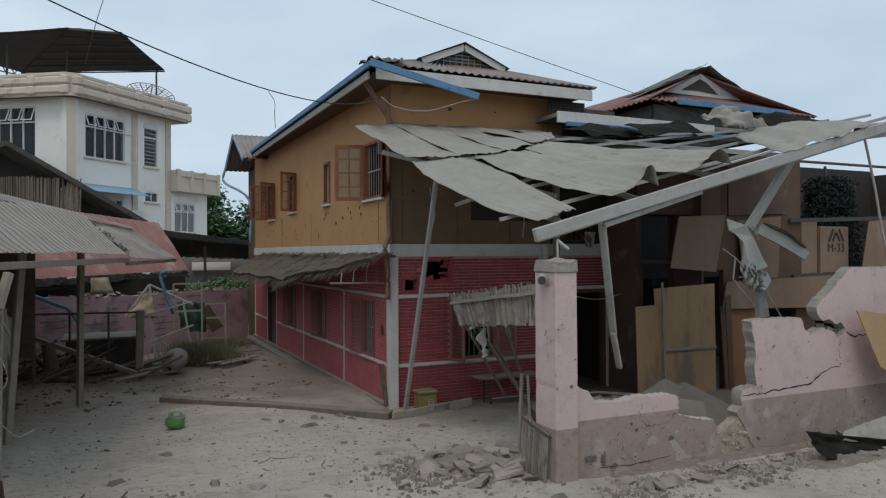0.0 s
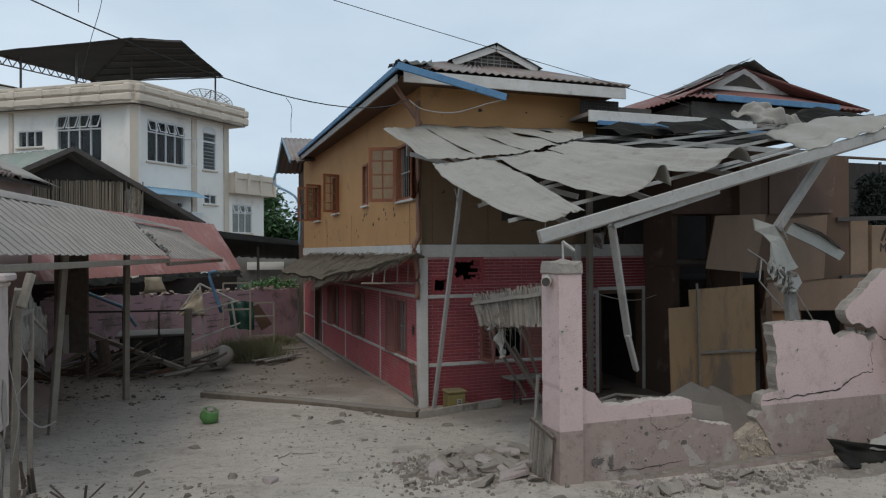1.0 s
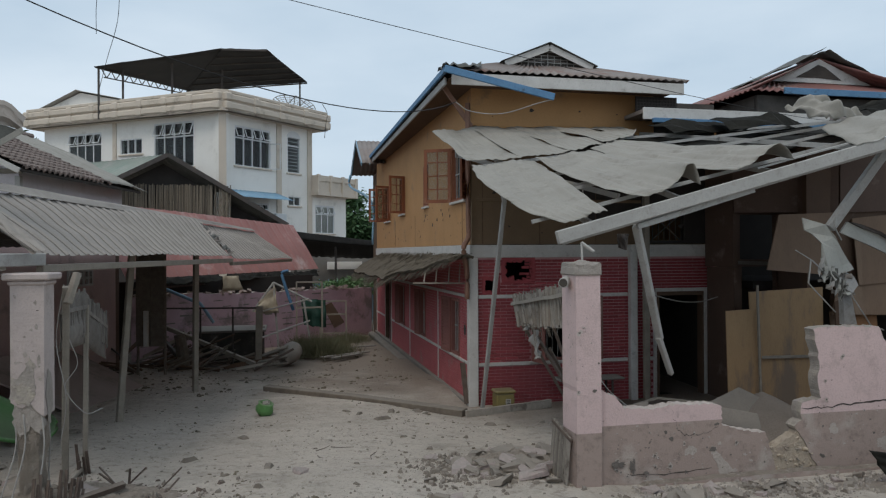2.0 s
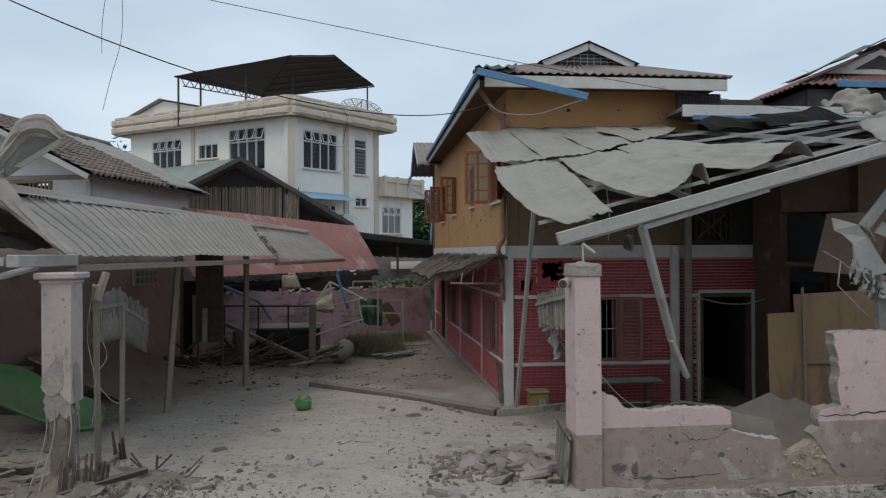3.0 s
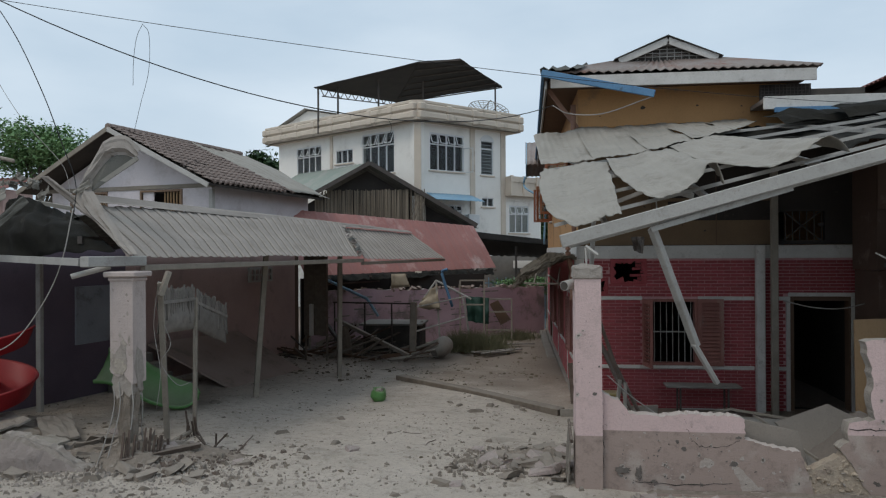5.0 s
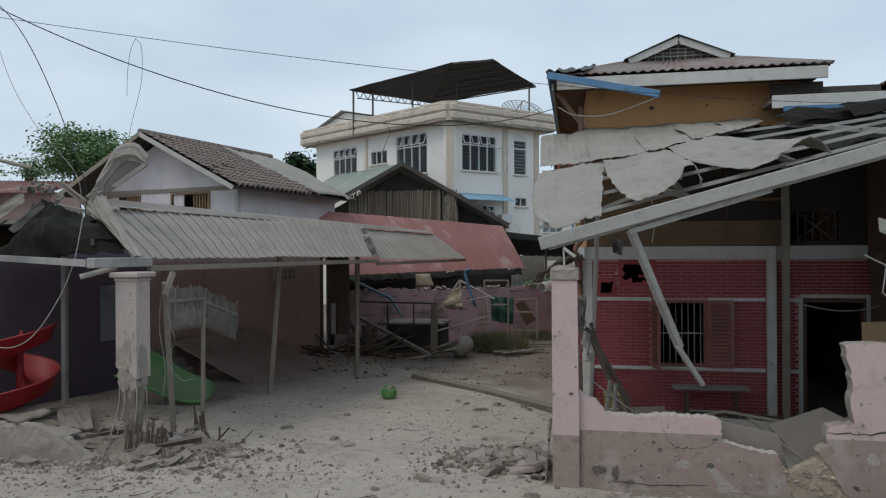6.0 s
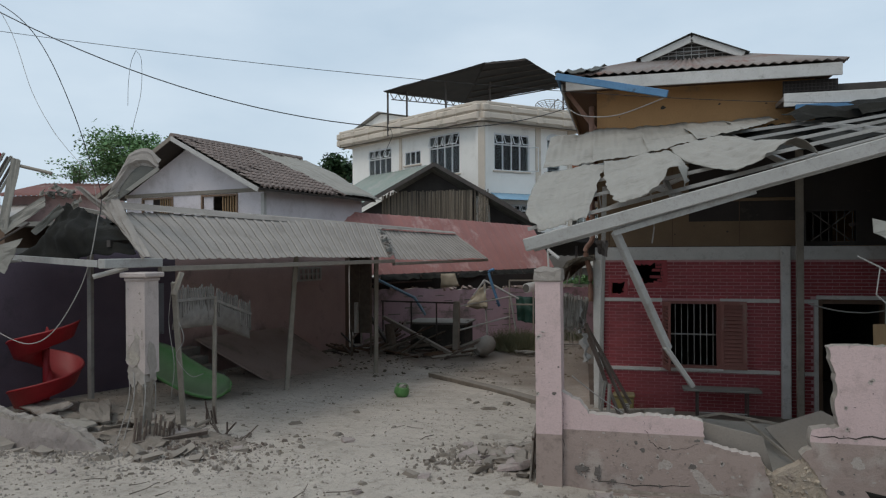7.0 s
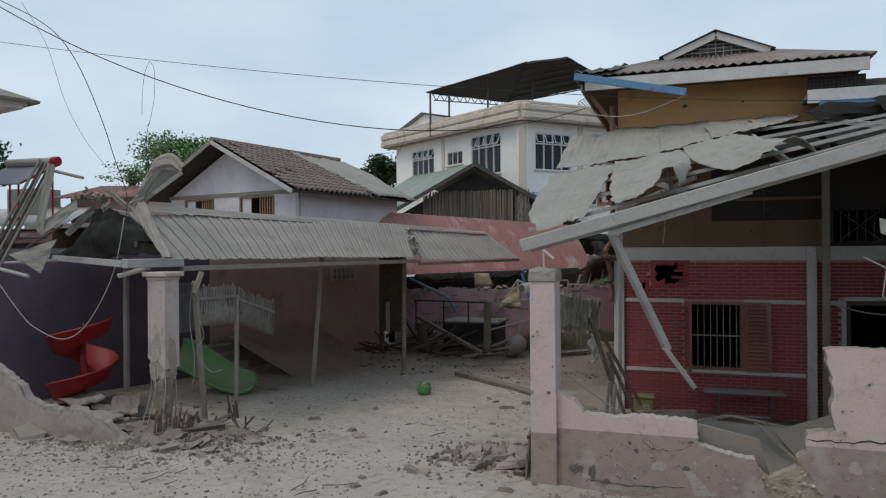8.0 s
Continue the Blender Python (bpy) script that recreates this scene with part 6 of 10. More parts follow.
hood = [bm.verts.new(p) for p in curve_pts(FL_IN[2:], 3)]
for a, b in zip(hood[1:], hood[2:]):
    bm.faces.new((hood[0], a, b))
part("torn_flashing", bm, M_SHEETDK, carport, "dark fill for the shaded hollow of the curled flashing", solid=0.005)
bm = bmesh.new()
beam(bm, (-2.13, 7.7, 3.2), (-1.52, 7.9, 3.68), 0.02, 0.06)
part("torn_flashing", bm, M_SHEET, carport)
bm = bmesh.new()
sheet(bm, (-4.75, 8.45, 2.33), (-1.58, 7.5, 2.38), (-3.15, 8.8, 3.04), (-4.15, 8.95, 3.22), 60, 16, 6, 0.02, sag=-0.1, rough=0.2, seed=55)
part("roof_sheet", bm, M_CHAR, carport, "dark torn sheet folded down", solid=0.005)
bm = bmesh.new()
beam(bm, (-3.95, 8.88, 3.2), (-3.08, 8.74, 3.05), 0.03, 0.06, 10)
part("torn_flashing", bm, M_SHEET, carport, "pale folded edge of the dark sheet")
# eaves beam and gutter
bm = bmesh.new()
lbox(bm, (-0.06, -0.02, 2.2), (0.08, 0.95, 2.33), 0.01)
part("eaves_beam", bm, M_STEEL, carport, "pale boxed eaves beam")
bm = bmesh.new()
lbox(bm, (-0.03, 0.95, 2.13), (0.05, 7.6, 2.21), 0.006)
lbox(bm, (-0.03, 7.6, 2.07), (0.05, 13.0, 2.14), 0.006)
part("eaves_beam", bm, M_OLDWOOD, carport)
bm = bmesh.new()
beam(bm, left(-0.1, 0.05, 2.26), left(-3.6, 1.1, 2.33), 0.08, 0.09)
part("tie_beam", bm, M_STEEL, carport)
bm = bmesh.new()
tube(bm, [left(-0.34, 0.12, 2.08), left(-0.05, 0.45, 2.2)], 0.035, 8)
part("stub_pipe", bm, M_PVC, carport)
for b, a, r_, mt, lean in ((-1.01, 8.43, 0.05, M_OLDWOOD, 0.02), (-1.1, 5.14, 0.048, M_OLDWOOD, 0.16), (-3.7, 2.6, 0.045, M_STEEL, 0.0)):
    bm = bmesh.new()
    g = left(b, a, 0)
    z0 = ground_z(g.x, g.y) - 0.1
    beam(bm, left(b, a, z0), left(b + lean, a + lean, 2.4), r_ * 2, r_ * 2, 0, 0.008)
    part("post", bm, mt, carport)
bm = bmesh.new()
lbox(bm, (-1.06, 0.9, 2.5), (-0.98, 13, 2.6))
part("purlin", bm, M_STEELDK, carport)

# ---- left plot: ground-floor building and upper house ----
lodge = thing("left_house", "lilac-plastered house with a brown tiled gable roof", "house", tuple(left(-5.2, 9.2, -0.6)))
bm = bmesh.new()
holes_wall(bm, M_LEFT @ pose(-4.5, 11.9, 0, 0, 0, -90), 0, 6.7, -1.0, 3.0, [], 0.2)
part("wall", bm, M_BROWNWALL, lodge, "brown-pink ground-floor wall in the shade")
bm = bmesh.new()
holes_wall(bm, M_LEFT @ pose(-4.5, 5.2, 0, 0, 0, -90), 0, 1.5, -1.0, 3.0, [], 0.2)
holes_wall(bm, M_LEFT @ pose(-4.5, 3.7, 0, 0, 0, -90), 0, 8.5, -1.0, 2.4, [], 0.2)
part("wall", bm, M_MAUVEWALL, lodge, "dusky mauve ground-floor wall")
bm = bmesh.new()
lbox(bm, (-4.33, 3.9, 0.6), (-4.26, 4.85, 1.72), 0.006)
part("wall_panel", bm, M_BLUEPANEL, lodge, "pale blue-grey wall panel")
bm = bmesh.new()
lbox(bm, (-11.2, 11.9, -1.0), (-4.3, 12.1, 3.0))
part("wall", bm, M_PLYDK, lodge)
bm = bmesh.new()
lbox(bm, (-8, -4.8, -1), (-7.8, 3.5, 2.4))
lbox(bm, (-8, 3.5, -1), (-7.8, 12, 3.0))
part("wall", bm, M_PLYDK, lodge)
bm = bmesh.new()
lbox(bm, (-9, 3.5, 3.0), (-4.2, 12.2, 3.1))
lbox(bm, (-9, -3.0, 2.4), (-4.35, 3.5, 2.5))
part("slab", bm, M_DARKCONC, lodge, "ground-floor roof slab")
bm = bmesh.new()
G_A = 9.2
holes_wall(bm, M_LEFT @ pose(-10.75, G_A, 0), 0, 5.57, 2.9, 4.18, [(3.2, 4.62, 3.4, 4.08), (0.7, 2.05, 3.4, 4.08)], 0.15)
part("wall", bm, M_H2WALL, lodge)
bm = bmesh.new()
prism(bm, [(-10.75, 4.18), (-5.18, 4.18), (-7.96, 5.58)], M_LEFT @ pose(0, G_A, 0), 0.12)
part("gable", bm, M_H2WALL, lodge, "pale lilac gable")
bm = bmesh.new()
lbox(bm, (-5.33, G_A + 0.15, 2.9), (-5.18, 14.2, 4.2))
part("wall", bm, M_H2WALL, lodge, "lilac side wall")
for lo, hi in (((-10.75, G_A + 0.15, 2.9), (-10.6, 14.2, 4.2)), ((-10.6, 14.0, 2.9), (-5.33, 14.2, 4.2))):
    bm = bmesh.new()
    lbox(bm, lo, hi)
    part("wall", bm, M_H2WALL, lodge)
bm = bmesh.new()
lbox(bm, (-10.5, 11.5, 2.9), (-5.4, 11.6, 4.2))
part("room", bm, M_INSIDE, lodge)
bm = bmesh.new()
lbox(bm, (-10.8, G_A - 0.04, 4.1), (-5.1, G_A + 0.02, 4.21), 0.006)
part("timber_band", bm, M_OLDWOOD, lodge, "weathered timber band under the gable")
bm = bmesh.new()
lbox(bm, (-5.24, G_A - 0.06, 2.9), (-5.12, G_A + 0.05, 4.04), 0.006)
part("downpipe", bm, M_PVC, lodge)
for b0, b1 in ((-7.55, -6.13), (-10.05, -8.7)):
    wm = M_LEFT @ pose(0, G_A, 0)
    win = casement(wm, b0, b1, 3.4, 4.08, [], M_PLY, bars=0, parent=lodge, sill=False, label="brown timber window with wooden bars and a pale curtain")
    bm = bmesh.new()
    for k in range(6):
        u = (b0 + b1) / 2 + 0.08 + k * 0.1
        box(bm, (u, 0.03, 3.45), (u + 0.03, 0.07, 4.04), wm)
    part("bar", bm, M_PLYTAN, win, "pale wooden bars")
    bm = bmesh.new()
    box(bm, (b0 + 0.08, 0.02, 3.45), (b0 + 0.45, 0.05, 4.03), wm)
    part("curtain", bm, M_H2WALL, win, "pale curtain")
# roof under the tiles
RB = -7.96
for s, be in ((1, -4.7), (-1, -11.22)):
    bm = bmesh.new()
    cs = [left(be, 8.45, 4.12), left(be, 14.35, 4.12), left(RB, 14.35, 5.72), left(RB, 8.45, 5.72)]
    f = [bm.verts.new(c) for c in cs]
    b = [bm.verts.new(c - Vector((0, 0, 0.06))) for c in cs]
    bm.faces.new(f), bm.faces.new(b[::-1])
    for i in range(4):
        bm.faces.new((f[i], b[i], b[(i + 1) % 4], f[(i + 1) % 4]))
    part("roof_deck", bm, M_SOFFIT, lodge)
    bm = bmesh.new()
    beam(bm, left(be, 8.42, 4.07), left(RB, 8.42, 5.7), 0.03, 0.12)
    # left board takes a greyer material for the shade it stands in
    part("bargeboard", bm, M_PVC if be > RB else M_OLDWOOD, lodge, "weathered white bargeboard" if be > RB else "weathered bargeboard, greyed for the shade on its side")
bm = bmesh.new()
sheet(bm, left(-4.72, 12.4, 4.22), left(-4.62, 14.7, 4.16), left(-7.85, 14.6, 5.76), left(-7.85, 11.7, 5.78), 60, 10, 9, 0.012, rough=0.08, seed=61)
part("roof_patch", bm, M_SHEET, lodge, "dusty sheet patch over the tiles", solid=0.004)

# ---- yard behind: pink wall, red-roofed shed ----
back = thing("yard_wall", "crumbling pink block wall with a broken tile coping", "wall", (1.0, 24.0, -0.8))
BW0, BW1 = Vector((-2.9, 20.2, 0)), Vector((4.45, 26.9, 0))
b_ang = math.degrees(math.atan2(BW1.y - BW0.y, BW1.x - BW0.x))
M_BACK = pose(BW0.x, BW0.y, 0, 0, 0, b_ang)
BLEN = (BW1 - BW0).length
bm = bmesh.new()
prism(bm, jagged([(0, -1.2, 1), (BLEN, -1.2, 1), (BLEN, 0.95), (6.5, 1.0), (3.4, 1.05), (2.2, 1.12), (0, 1.1, 1)], 0.22, 0.03, 9), M_BACK, 0.18, 1)
part("wall", bm, (M_BACKPINK, M_RAWCONC), back)
bm = bmesh.new()
for k in range(46):
    u = rnd.uniform(0.2, BLEN - 0.2)
    rock(bm, M_BACK @ Vector((u, 0.08, 1.13 - 0.014 * u)), rnd.uniform(0.08, 0.2), rnd)
tagged(part("coping", bm, M_TILE, back, "broken coping stones"), kind="stuff")
bm = bmesh.new()
for k in range(60):
    u, z = rnd.uniform(0.2, 7.5), -0.3 + 0.19 * rnd.randrange(7)
    box(bm, (u, -0.004, z), (u + rnd.uniform(0.12, 0.5), 0.02, z + rnd.uniform(0.015, 0.05)), M_BACK)
part("open_joint", bm, M_DARKCONC, back, "gaps between blocks")

shed = thing("rear_shed", "low shed with a steep faded red sheet roof", "shed", (0.5, 25.5, -0.8))
bm = bmesh.new()
sheet(bm, (-2.9, 19.7, 1.62), (2.5, 28.4, 1.66), (1.5, 29.1, 3.42), (-4.05, 20.35, 3.74), 220, 6, 22, 0.022, rough=0.04, seed=71, rib=True)
part("roof", bm, M_REDROOF, shed, "faded red sheet roof with pale streaks", solid=0.01)
bm = bmesh.new()
beam(bm, (-2.6, 20.3, 1.5), (2.5, 28.3, 1.55), 0.06, 0.05)
beam(bm, (-2.9, 20.4, 1.3), (2.3, 27.6, 1.42), 0.05, 0.05)
part("batten", bm, M_RUSTDK, shed)
for k in range(5):
    bm = bmesh.new()
    x = -2.3 + k * 0.95
    y = 20.3 + k * 1.5
    sheet(bm, (x, y, 1.6), (x + 0.9, y + 1.45, 1.6), (x + 1.0, y + 1.15, 1.42 - 0.05 * (k % 2)), (x + 0.1, y - 0.3, 1.44), 20, 4, 4, 0.02, rough=0.1, seed=80 + k)
    part("hanging_sheet", bm, M_CHAR, shed, "ragged hanging eaves sheet", solid=0.005)
bm = bmesh.new()
sheet(bm, (-0.6, 21.5, 1.62), (-0.2, 21.8, 1.62), (-0.05, 21.8, 1.2), (-0.6, 21.5, 1.15), 8, 4, 1, 0.02, rough=0.1, seed=90)
part("yellow_scrap", bm, M_CLOTH, shed, "torn yellowish scrap over the eaves", solid=0.005)
bm = bmesh.new()
box(bm, (0.0, 0.7, -1.0), (7.5, 0.8, 1.5), M_BACK)
part("inner_wall", bm, M_INSIDE, shed, "dark inner wall")
dark_canopy = thing("dark_canopy", "black mesh canopy on posts behind the yard", "canopy", (3.0, 30.0, -0.9))
bm = bmesh.new()
sheet(bm, (1.4, 29.5, 3.15), (5.6, 30.3, 2.62), (5.8, 33.3, 1.98), (1.6, 32.9, 2.16), 30, 6, 12, 0.03, rough=0.05, seed=95)
part("roof", bm, M_BLACKNET, dark_canopy, solid=0.02)
bm = bmesh.new()
sheet(bm, (1.4, 29.45, 3.2), (5.65, 30.25, 2.72), (5.65, 30.15, 2.5), (1.4, 29.35, 2.85), 60, 4, 24, 0.02, rough=0.04, seed=96, ragged=0.08)
part("valance", bm, M_BLACKNET, dark_canopy, "black mesh hanging along the edge", solid=0.01)
for x, y in ((3.3, 30.2), (5.2, 30.8), (1.6, 30.0)):
    bm = bmesh.new()
    beam(bm, (x, y, -1), (x, y, 2.55), 0.1, 0.1)
    part("post", bm, M_STEELDK, dark_canopy)
bm = bmesh.new()
box(bm, (1.4, 33.5, -1.0), (7.5, 33.7, 2.1))
part("wall", bm, M_DARKCONC, dark_canopy, "dark wall behind")
bm = bmesh.new()
box(bm, (3.1, 33.4, 1.5), (4.75, 33.49, 1.86))
part("beam", bm, M_WBWALL, dark_canopy, "white beam below the canopy")
fence2 = thing("blue_fence", "pale blue wrought fence behind the yard wall", "fence", (3.6, 28.4, -0.9))
for k in range(22):
    bm = bmesh.new()
    x = 2.0 + k * 0.18
    tube(bm, [(x, 28.6, -0.9), (x, 28.6, 1.15 + 0.08 * (k % 2))], 0.02, 5)
    part("picket", bm, M_BLUE, fence2)
for z in (1.0, 0.75):
    bm = bmesh.new()
    beam(bm, (1.9, 28.6, z), (5.9, 28.6, z), 0.03, 0.04)
    part("rail", bm, M_BLUE, fence2)


# timber shed with bamboo gable
barn = thing("bamboo_gabled_shed", "shed with green-grey sheet roof and a grey bamboo gable", "shed", (-3.0, 34.5, -1.0))
AP, EL, ER = Vector((-4.0, 33.6, 6.78)), Vector((-8.13, 33.04, 4.5)), Vector((1.3, 34.4, 3.62))
BK = Vector((-5.2, 4.6, 0.0))
for e, mt in ((EL, M_GREENROOF), (ER, M_SHEETDK)):
    bm = bmesh.new()
    sheet(bm, e, e + BK, AP + BK, AP, 60, 4, 18, 0.02, rough=0.04, seed=100)
    part("roof", bm, mt, barn, "green-grey sheet roof" if e is EL else "dark sheet roof", solid=0.01)
    bm = bmesh.new()
    beam(bm, e + Vector((0, -0.06, 0)), AP + Vector((0, -0.06, 0)), 0.04, 0.2)
    part("bargeboard", bm, M_STEELDK, barn, "dark bargeboard")
bm = bmesh.new()
f = [bm.verts.new(p + Vector((0, 0.9, -0.12))) for p in (EL, ER, AP)]
bm.faces.new(f)
box(bm, (-7.6, 34.4, -1), (1.1, 34.6, 3.6))
part("gable_board", bm, M_INSIDE, barn, "dark gable void")
for k in range(84):
    x = -6.95 + k * 0.0675
    bm = bmesh.new()
    zt = min(5.45, 5.2 + 0.55 * (x + 6.95)) + rnd.uniform(-0.04, 0.05)
    lean = rnd.uniform(-0.03, 0.03) + (0.5 if k in (72, 75, 77) else 0)
    beam(bm, (x, 34.0 + rnd.uniform(-0.03, 0.03), 3.7), (x + lean, 34.0, zt - lean * 0.3), rnd.uniform(0.04, 0.066), 0.03, rnd.uniform(-10, 10))
    part("slat", bm, M_BAMBOO, barn)

# ---- white three-storey building ----
PC, PL, PR = Vector((-1.65, 33.8, 0)), Vector((-12.3, 41.1, 0)), Vector((3.45, 38.9, 0))
dL, dR = (PC - PL).normalized(), (PR - PC).normalized()
nL, nR = Vector((-dL.y, dL.x, 0)), Vector((-dR.y, dR.x, 0))
white = thing("white_building", "white rendered building with cream parapet and flat roof", "building", (-3.0, 40.0, -1.0))
BASE = -1.2


def fac_m(o, d, inset):
    n = Vector((-d.y, d.x, 0))
    return pose(*(o + n * inset), 0, 0, math.degrees(math.atan2(d.y, d.x)))


M_WL = fac_m(PC, dL, 0.6)
M_WR = fac_m(PC, dR, 0.6)
WIN_L = [(-10.5, -8.2, 6.95, 8.55), (-6.92, -5.47, 7.3, 8.08), (-4.69, -2.21, 6.5, 8.72)]
WIN_R = [(1.24, 3.52, 6.54, 8.5), (4.75, 5.66, 6.5, 8.4), (4.81, 5.69, 4.77, 5.27), (2.03, 3.4, 3.6, 4.8)]
bm = bmesh.new()
holes_wall(bm, M_WL, -12.3, -0.3, BASE, 8.95, WIN_L, 0.25)
part("wall", bm, M_WBWALL, white, "white rendered wall")
bm = bmesh.new()
holes_wall(bm, M_WR, 0.3, 6.55, BASE, 8.95, WIN_R, 0.25)
part("wall", bm, M_WBWALL, white, "white rendered wall")
bm = bmesh.new()
pa, pb = M_WL @ Vector((-0.3, 0, 0)), M_WR @ Vector((0.3, 0, 0))
mc = pose(pa.x, pa.y, 0, 0, 0, math.degrees(math.atan2(pb.y - pa.y, pb.x - pa.x)))
box(bm, (-0.02, 0.0, BASE), ((pb - pa).length + 0.02, 0.25, 8.95), mc)
part("wall", bm, M_CREAM, white, "cream chamfered corner")
bm = bmesh.new()
box(bm, (-12.3, 0.25, BASE), (-12.05, 11, 8.95), M_WL)
box(bm, (6.3, 0.25, BASE), (6.55, 9, 8.95), M_WR)
part("wall", bm, M_WBWALL, white)
bm = bmesh.new()
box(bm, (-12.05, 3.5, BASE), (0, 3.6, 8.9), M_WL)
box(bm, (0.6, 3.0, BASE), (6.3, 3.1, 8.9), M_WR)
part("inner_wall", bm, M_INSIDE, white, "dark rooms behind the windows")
bm = bmesh.new()
f = [bm.verts.new(Vector((p.x, p.y, 8.95))) for p in (PL, PC, PR, PR + nR * 7, PL + nL * 5)]
b = [bm.verts.new(v.co + Vector((0, 0, 0.12))) for v in f]
bm.faces.new(f[::-1]), bm.faces.new(b)
for i in range(5):
    bm.faces.new((f[i], f[(i + 1) % 5], b[(i + 1) % 5], b[i]))
part("roof_slab", bm, M_CREAM, white)
for o, d, L0, L1, m_ in ((PC, dL, -12.91, -0.35, "l"), (PC, dR, 0.35, 7.21, "r")):
    mp_ = fac_m(o, d, 0.0)
    for z0, z1, y0, bv in ((8.95, 9.06, 0.0, 0.0), (9.06, 9.4, -0.06, 0.07), (9.4, 9.47, 0.05, 0.0), (9.47, 9.8, -0.06, 0.07), (9.8, 9.96, -0.02, 0.03)):
        bm = bmesh.new()
        box(bm, (L0, y0, z0), (L1, 0.22, z1), mp_, bv)
        part("parapet", bm, M_CREAM, white, "cream moulded parapet")
    n = int((L1 - L0) / 1.55)
    for k in range(n + 1):
        u = L0 + (L1 - L0) * k / n
        bm = bmesh.new()
        box(bm, (u - 0.2, -0.1, 9.03), (u + 0.2, 0.24, 9.42), mp_, 0.06)
        box(bm, (u - 0.2, -0.1, 9.45), (u + 0.2, 0.24, 9.83), mp_, 0.06)
        part("parapet_pier", bm, M_CREAM, white)
bm = bmesh.new()
ca, cb = fac_m(PC, dL, 0) @ Vector((-0.35, 0, 0)), fac_m(PC, dR, 0) @ Vector((0.35, 0, 0))
mcc = pose(ca.x, ca.y, 0, 0, 0, math.degrees(math.atan2(cb.y - ca.y, cb.x - ca.x)))
box(bm, (0, 0, 8.95), ((cb - ca).length, 0.22, 9.96), mcc)
part("parapet", bm, M_CREAM, white)
for u0, u1, m_ in ((-1.0, -0.32, M_WL), (0.32, 0.75, M_WR), (3.95, 4.3, M_WR), (6.2, 6.57, M_WR), (-7.4, -7.15, M_WL)):
    bm = bmesh.new()
    box(bm, (u0, -0.06, BASE), (u1, 0.0, 8.95), m_, 0.015)
    part("pilaster", bm, M_CREAM if u0 != -1.0 else M_WBWALL, white)


def metal_window(m, u0, u1, z0, z1, cols, top, open_leaf=False, grille=False):
    bm = bmesh.new()
    t = 0.05
    zt = z0 + (z1 - z0) * top
    cw = (u1 - u0 - t) / cols
    cells = []
    for k in range(cols):
        a, b = u0 + t + k * cw, u0 + (k + 1) * cw
        cells.append((a, b, z0 + t, zt - 0.03 if top < 0.9 else z1 - t))
        if top < 0.9:
            cells.append((a, b, zt + 0.03, z1 - t))
    holes_wall(bm, m @ pose(0, 0.02, 0), u0, u1, z0, z1, cells, 0.1)
    win = part("window", bm, M_FRAMEW, white, "white metal-framed window")
    bm = bmesh.new()
    box(bm, (u0 + t, 0.075, z0 + t), (u1 - t, 0.08, z1 - t), m)
    part("pane", bm, M_GLASS, win).visible_shadow = False
    bm = bmesh.new()
    box(bm, (u0 - 0.08, -0.08, z0 - 0.08), (u1 + 0.08, 0.02, z0), m, 0.01)
    part("sill", bm, M_CREAM, win)
    if grille:
        bm = bmesh.new()
        holes_wall(bm, m @ pose(0, 0.09, 0), u0 + t, u1 - t, z0 + t, z1 - t, [(u0 + t + 0.03, u1 - t - 0.03, z0 + t + (z1 - z0 - 2 * t) * (k + 0.12) / 10, z0 + t + (z1 - z0 - 2 * t) * (k + 0.88) / 10) for k in range(10)], 0.02)
        part("grille", bm, M_FRAMEW, win)
    elif cols > 1 and top < 0.9:
        for k in range(cols):
            a, b = u0 + (u1 - u0) * k / cols + 0.05, u0 + (u1 - u0) * (k + 1) / cols - 0.05
            hh = z1 - zt - 0.06
            bm = bmesh.new()
            holes_wall(bm, m @ pose(0, 0.03, z1 - t, -22, 0, 0), a, b, -hh, 0, [(a + 0.04, b - 0.04, -hh + 0.04, -0.04)], 0.025)
            part("vent_leaf", bm, M_FRAMEW, win, "top-hung leaf tilted out")
    if open_leaf:
        bm = bmesh.new()
        hm = m @ pose(u1, 0.02, z0, 0, 0, -55)
        w, h = 0.55, (z1 - z0) * top - 0.05
        for lo, hi in (((0, -0.02, 0), (0.04, 0.02, h)), ((w - 0.04, -0.02, 0), (w, 0.02, h)), ((0, -0.02, 0), (w, 0.02, 0.04)), ((0, -0.02, h - 0.04), (w, 0.02, h))):
            box(bm, lo, hi, hm)
        part("leaf", bm, M_FRAMEW, win, "side leaf standing open")
    return win


metal_window(M_WL, *WIN_L[0], 4, 0.62)
metal_window(M_WL, *WIN_L[1], 3, 0.98)
metal_window(M_WL, *WIN_L[2], 4, 0.68)
metal_window(M_WR, *WIN_R[0], 4, 0.7, True)
metal_window(M_WR, *WIN_R[1], 1, 0.75, grille=True)
metal_window(M_WR, *WIN_R[2], 2, 0.98)
metal_window(M_WR, *WIN_R[3], 3, 0.7)
# rounded head over the narrow window
bm = bmesh.new()
arc = [(5.205 + 0.5 * math.cos(math.pi * k / 10), 8.36 + 0.36 * math.sin(math.pi * k / 10)) for k in range(11)]
prism(bm, arc, M_WR @ pose(0, -0.02, 0), 0.04)
part("arch_head", bm, M_FRAMEW, white, "rounded fanlight head")
bm = bmesh.new()
sheet(bm, M_WR @ Vector((1.0, -0.02, 5.35)), M_WR @ Vector((4.0, -0.02, 5.35)), M_WR @ Vector((4.15, -1.0, 4.95)), M_WR @ Vector((0.9, -1.0, 4.95)), 50, 3, 12, 0.015)
part("awning", bm, M_BLUE, white, "pale blue sheet awning", solid=0.01)
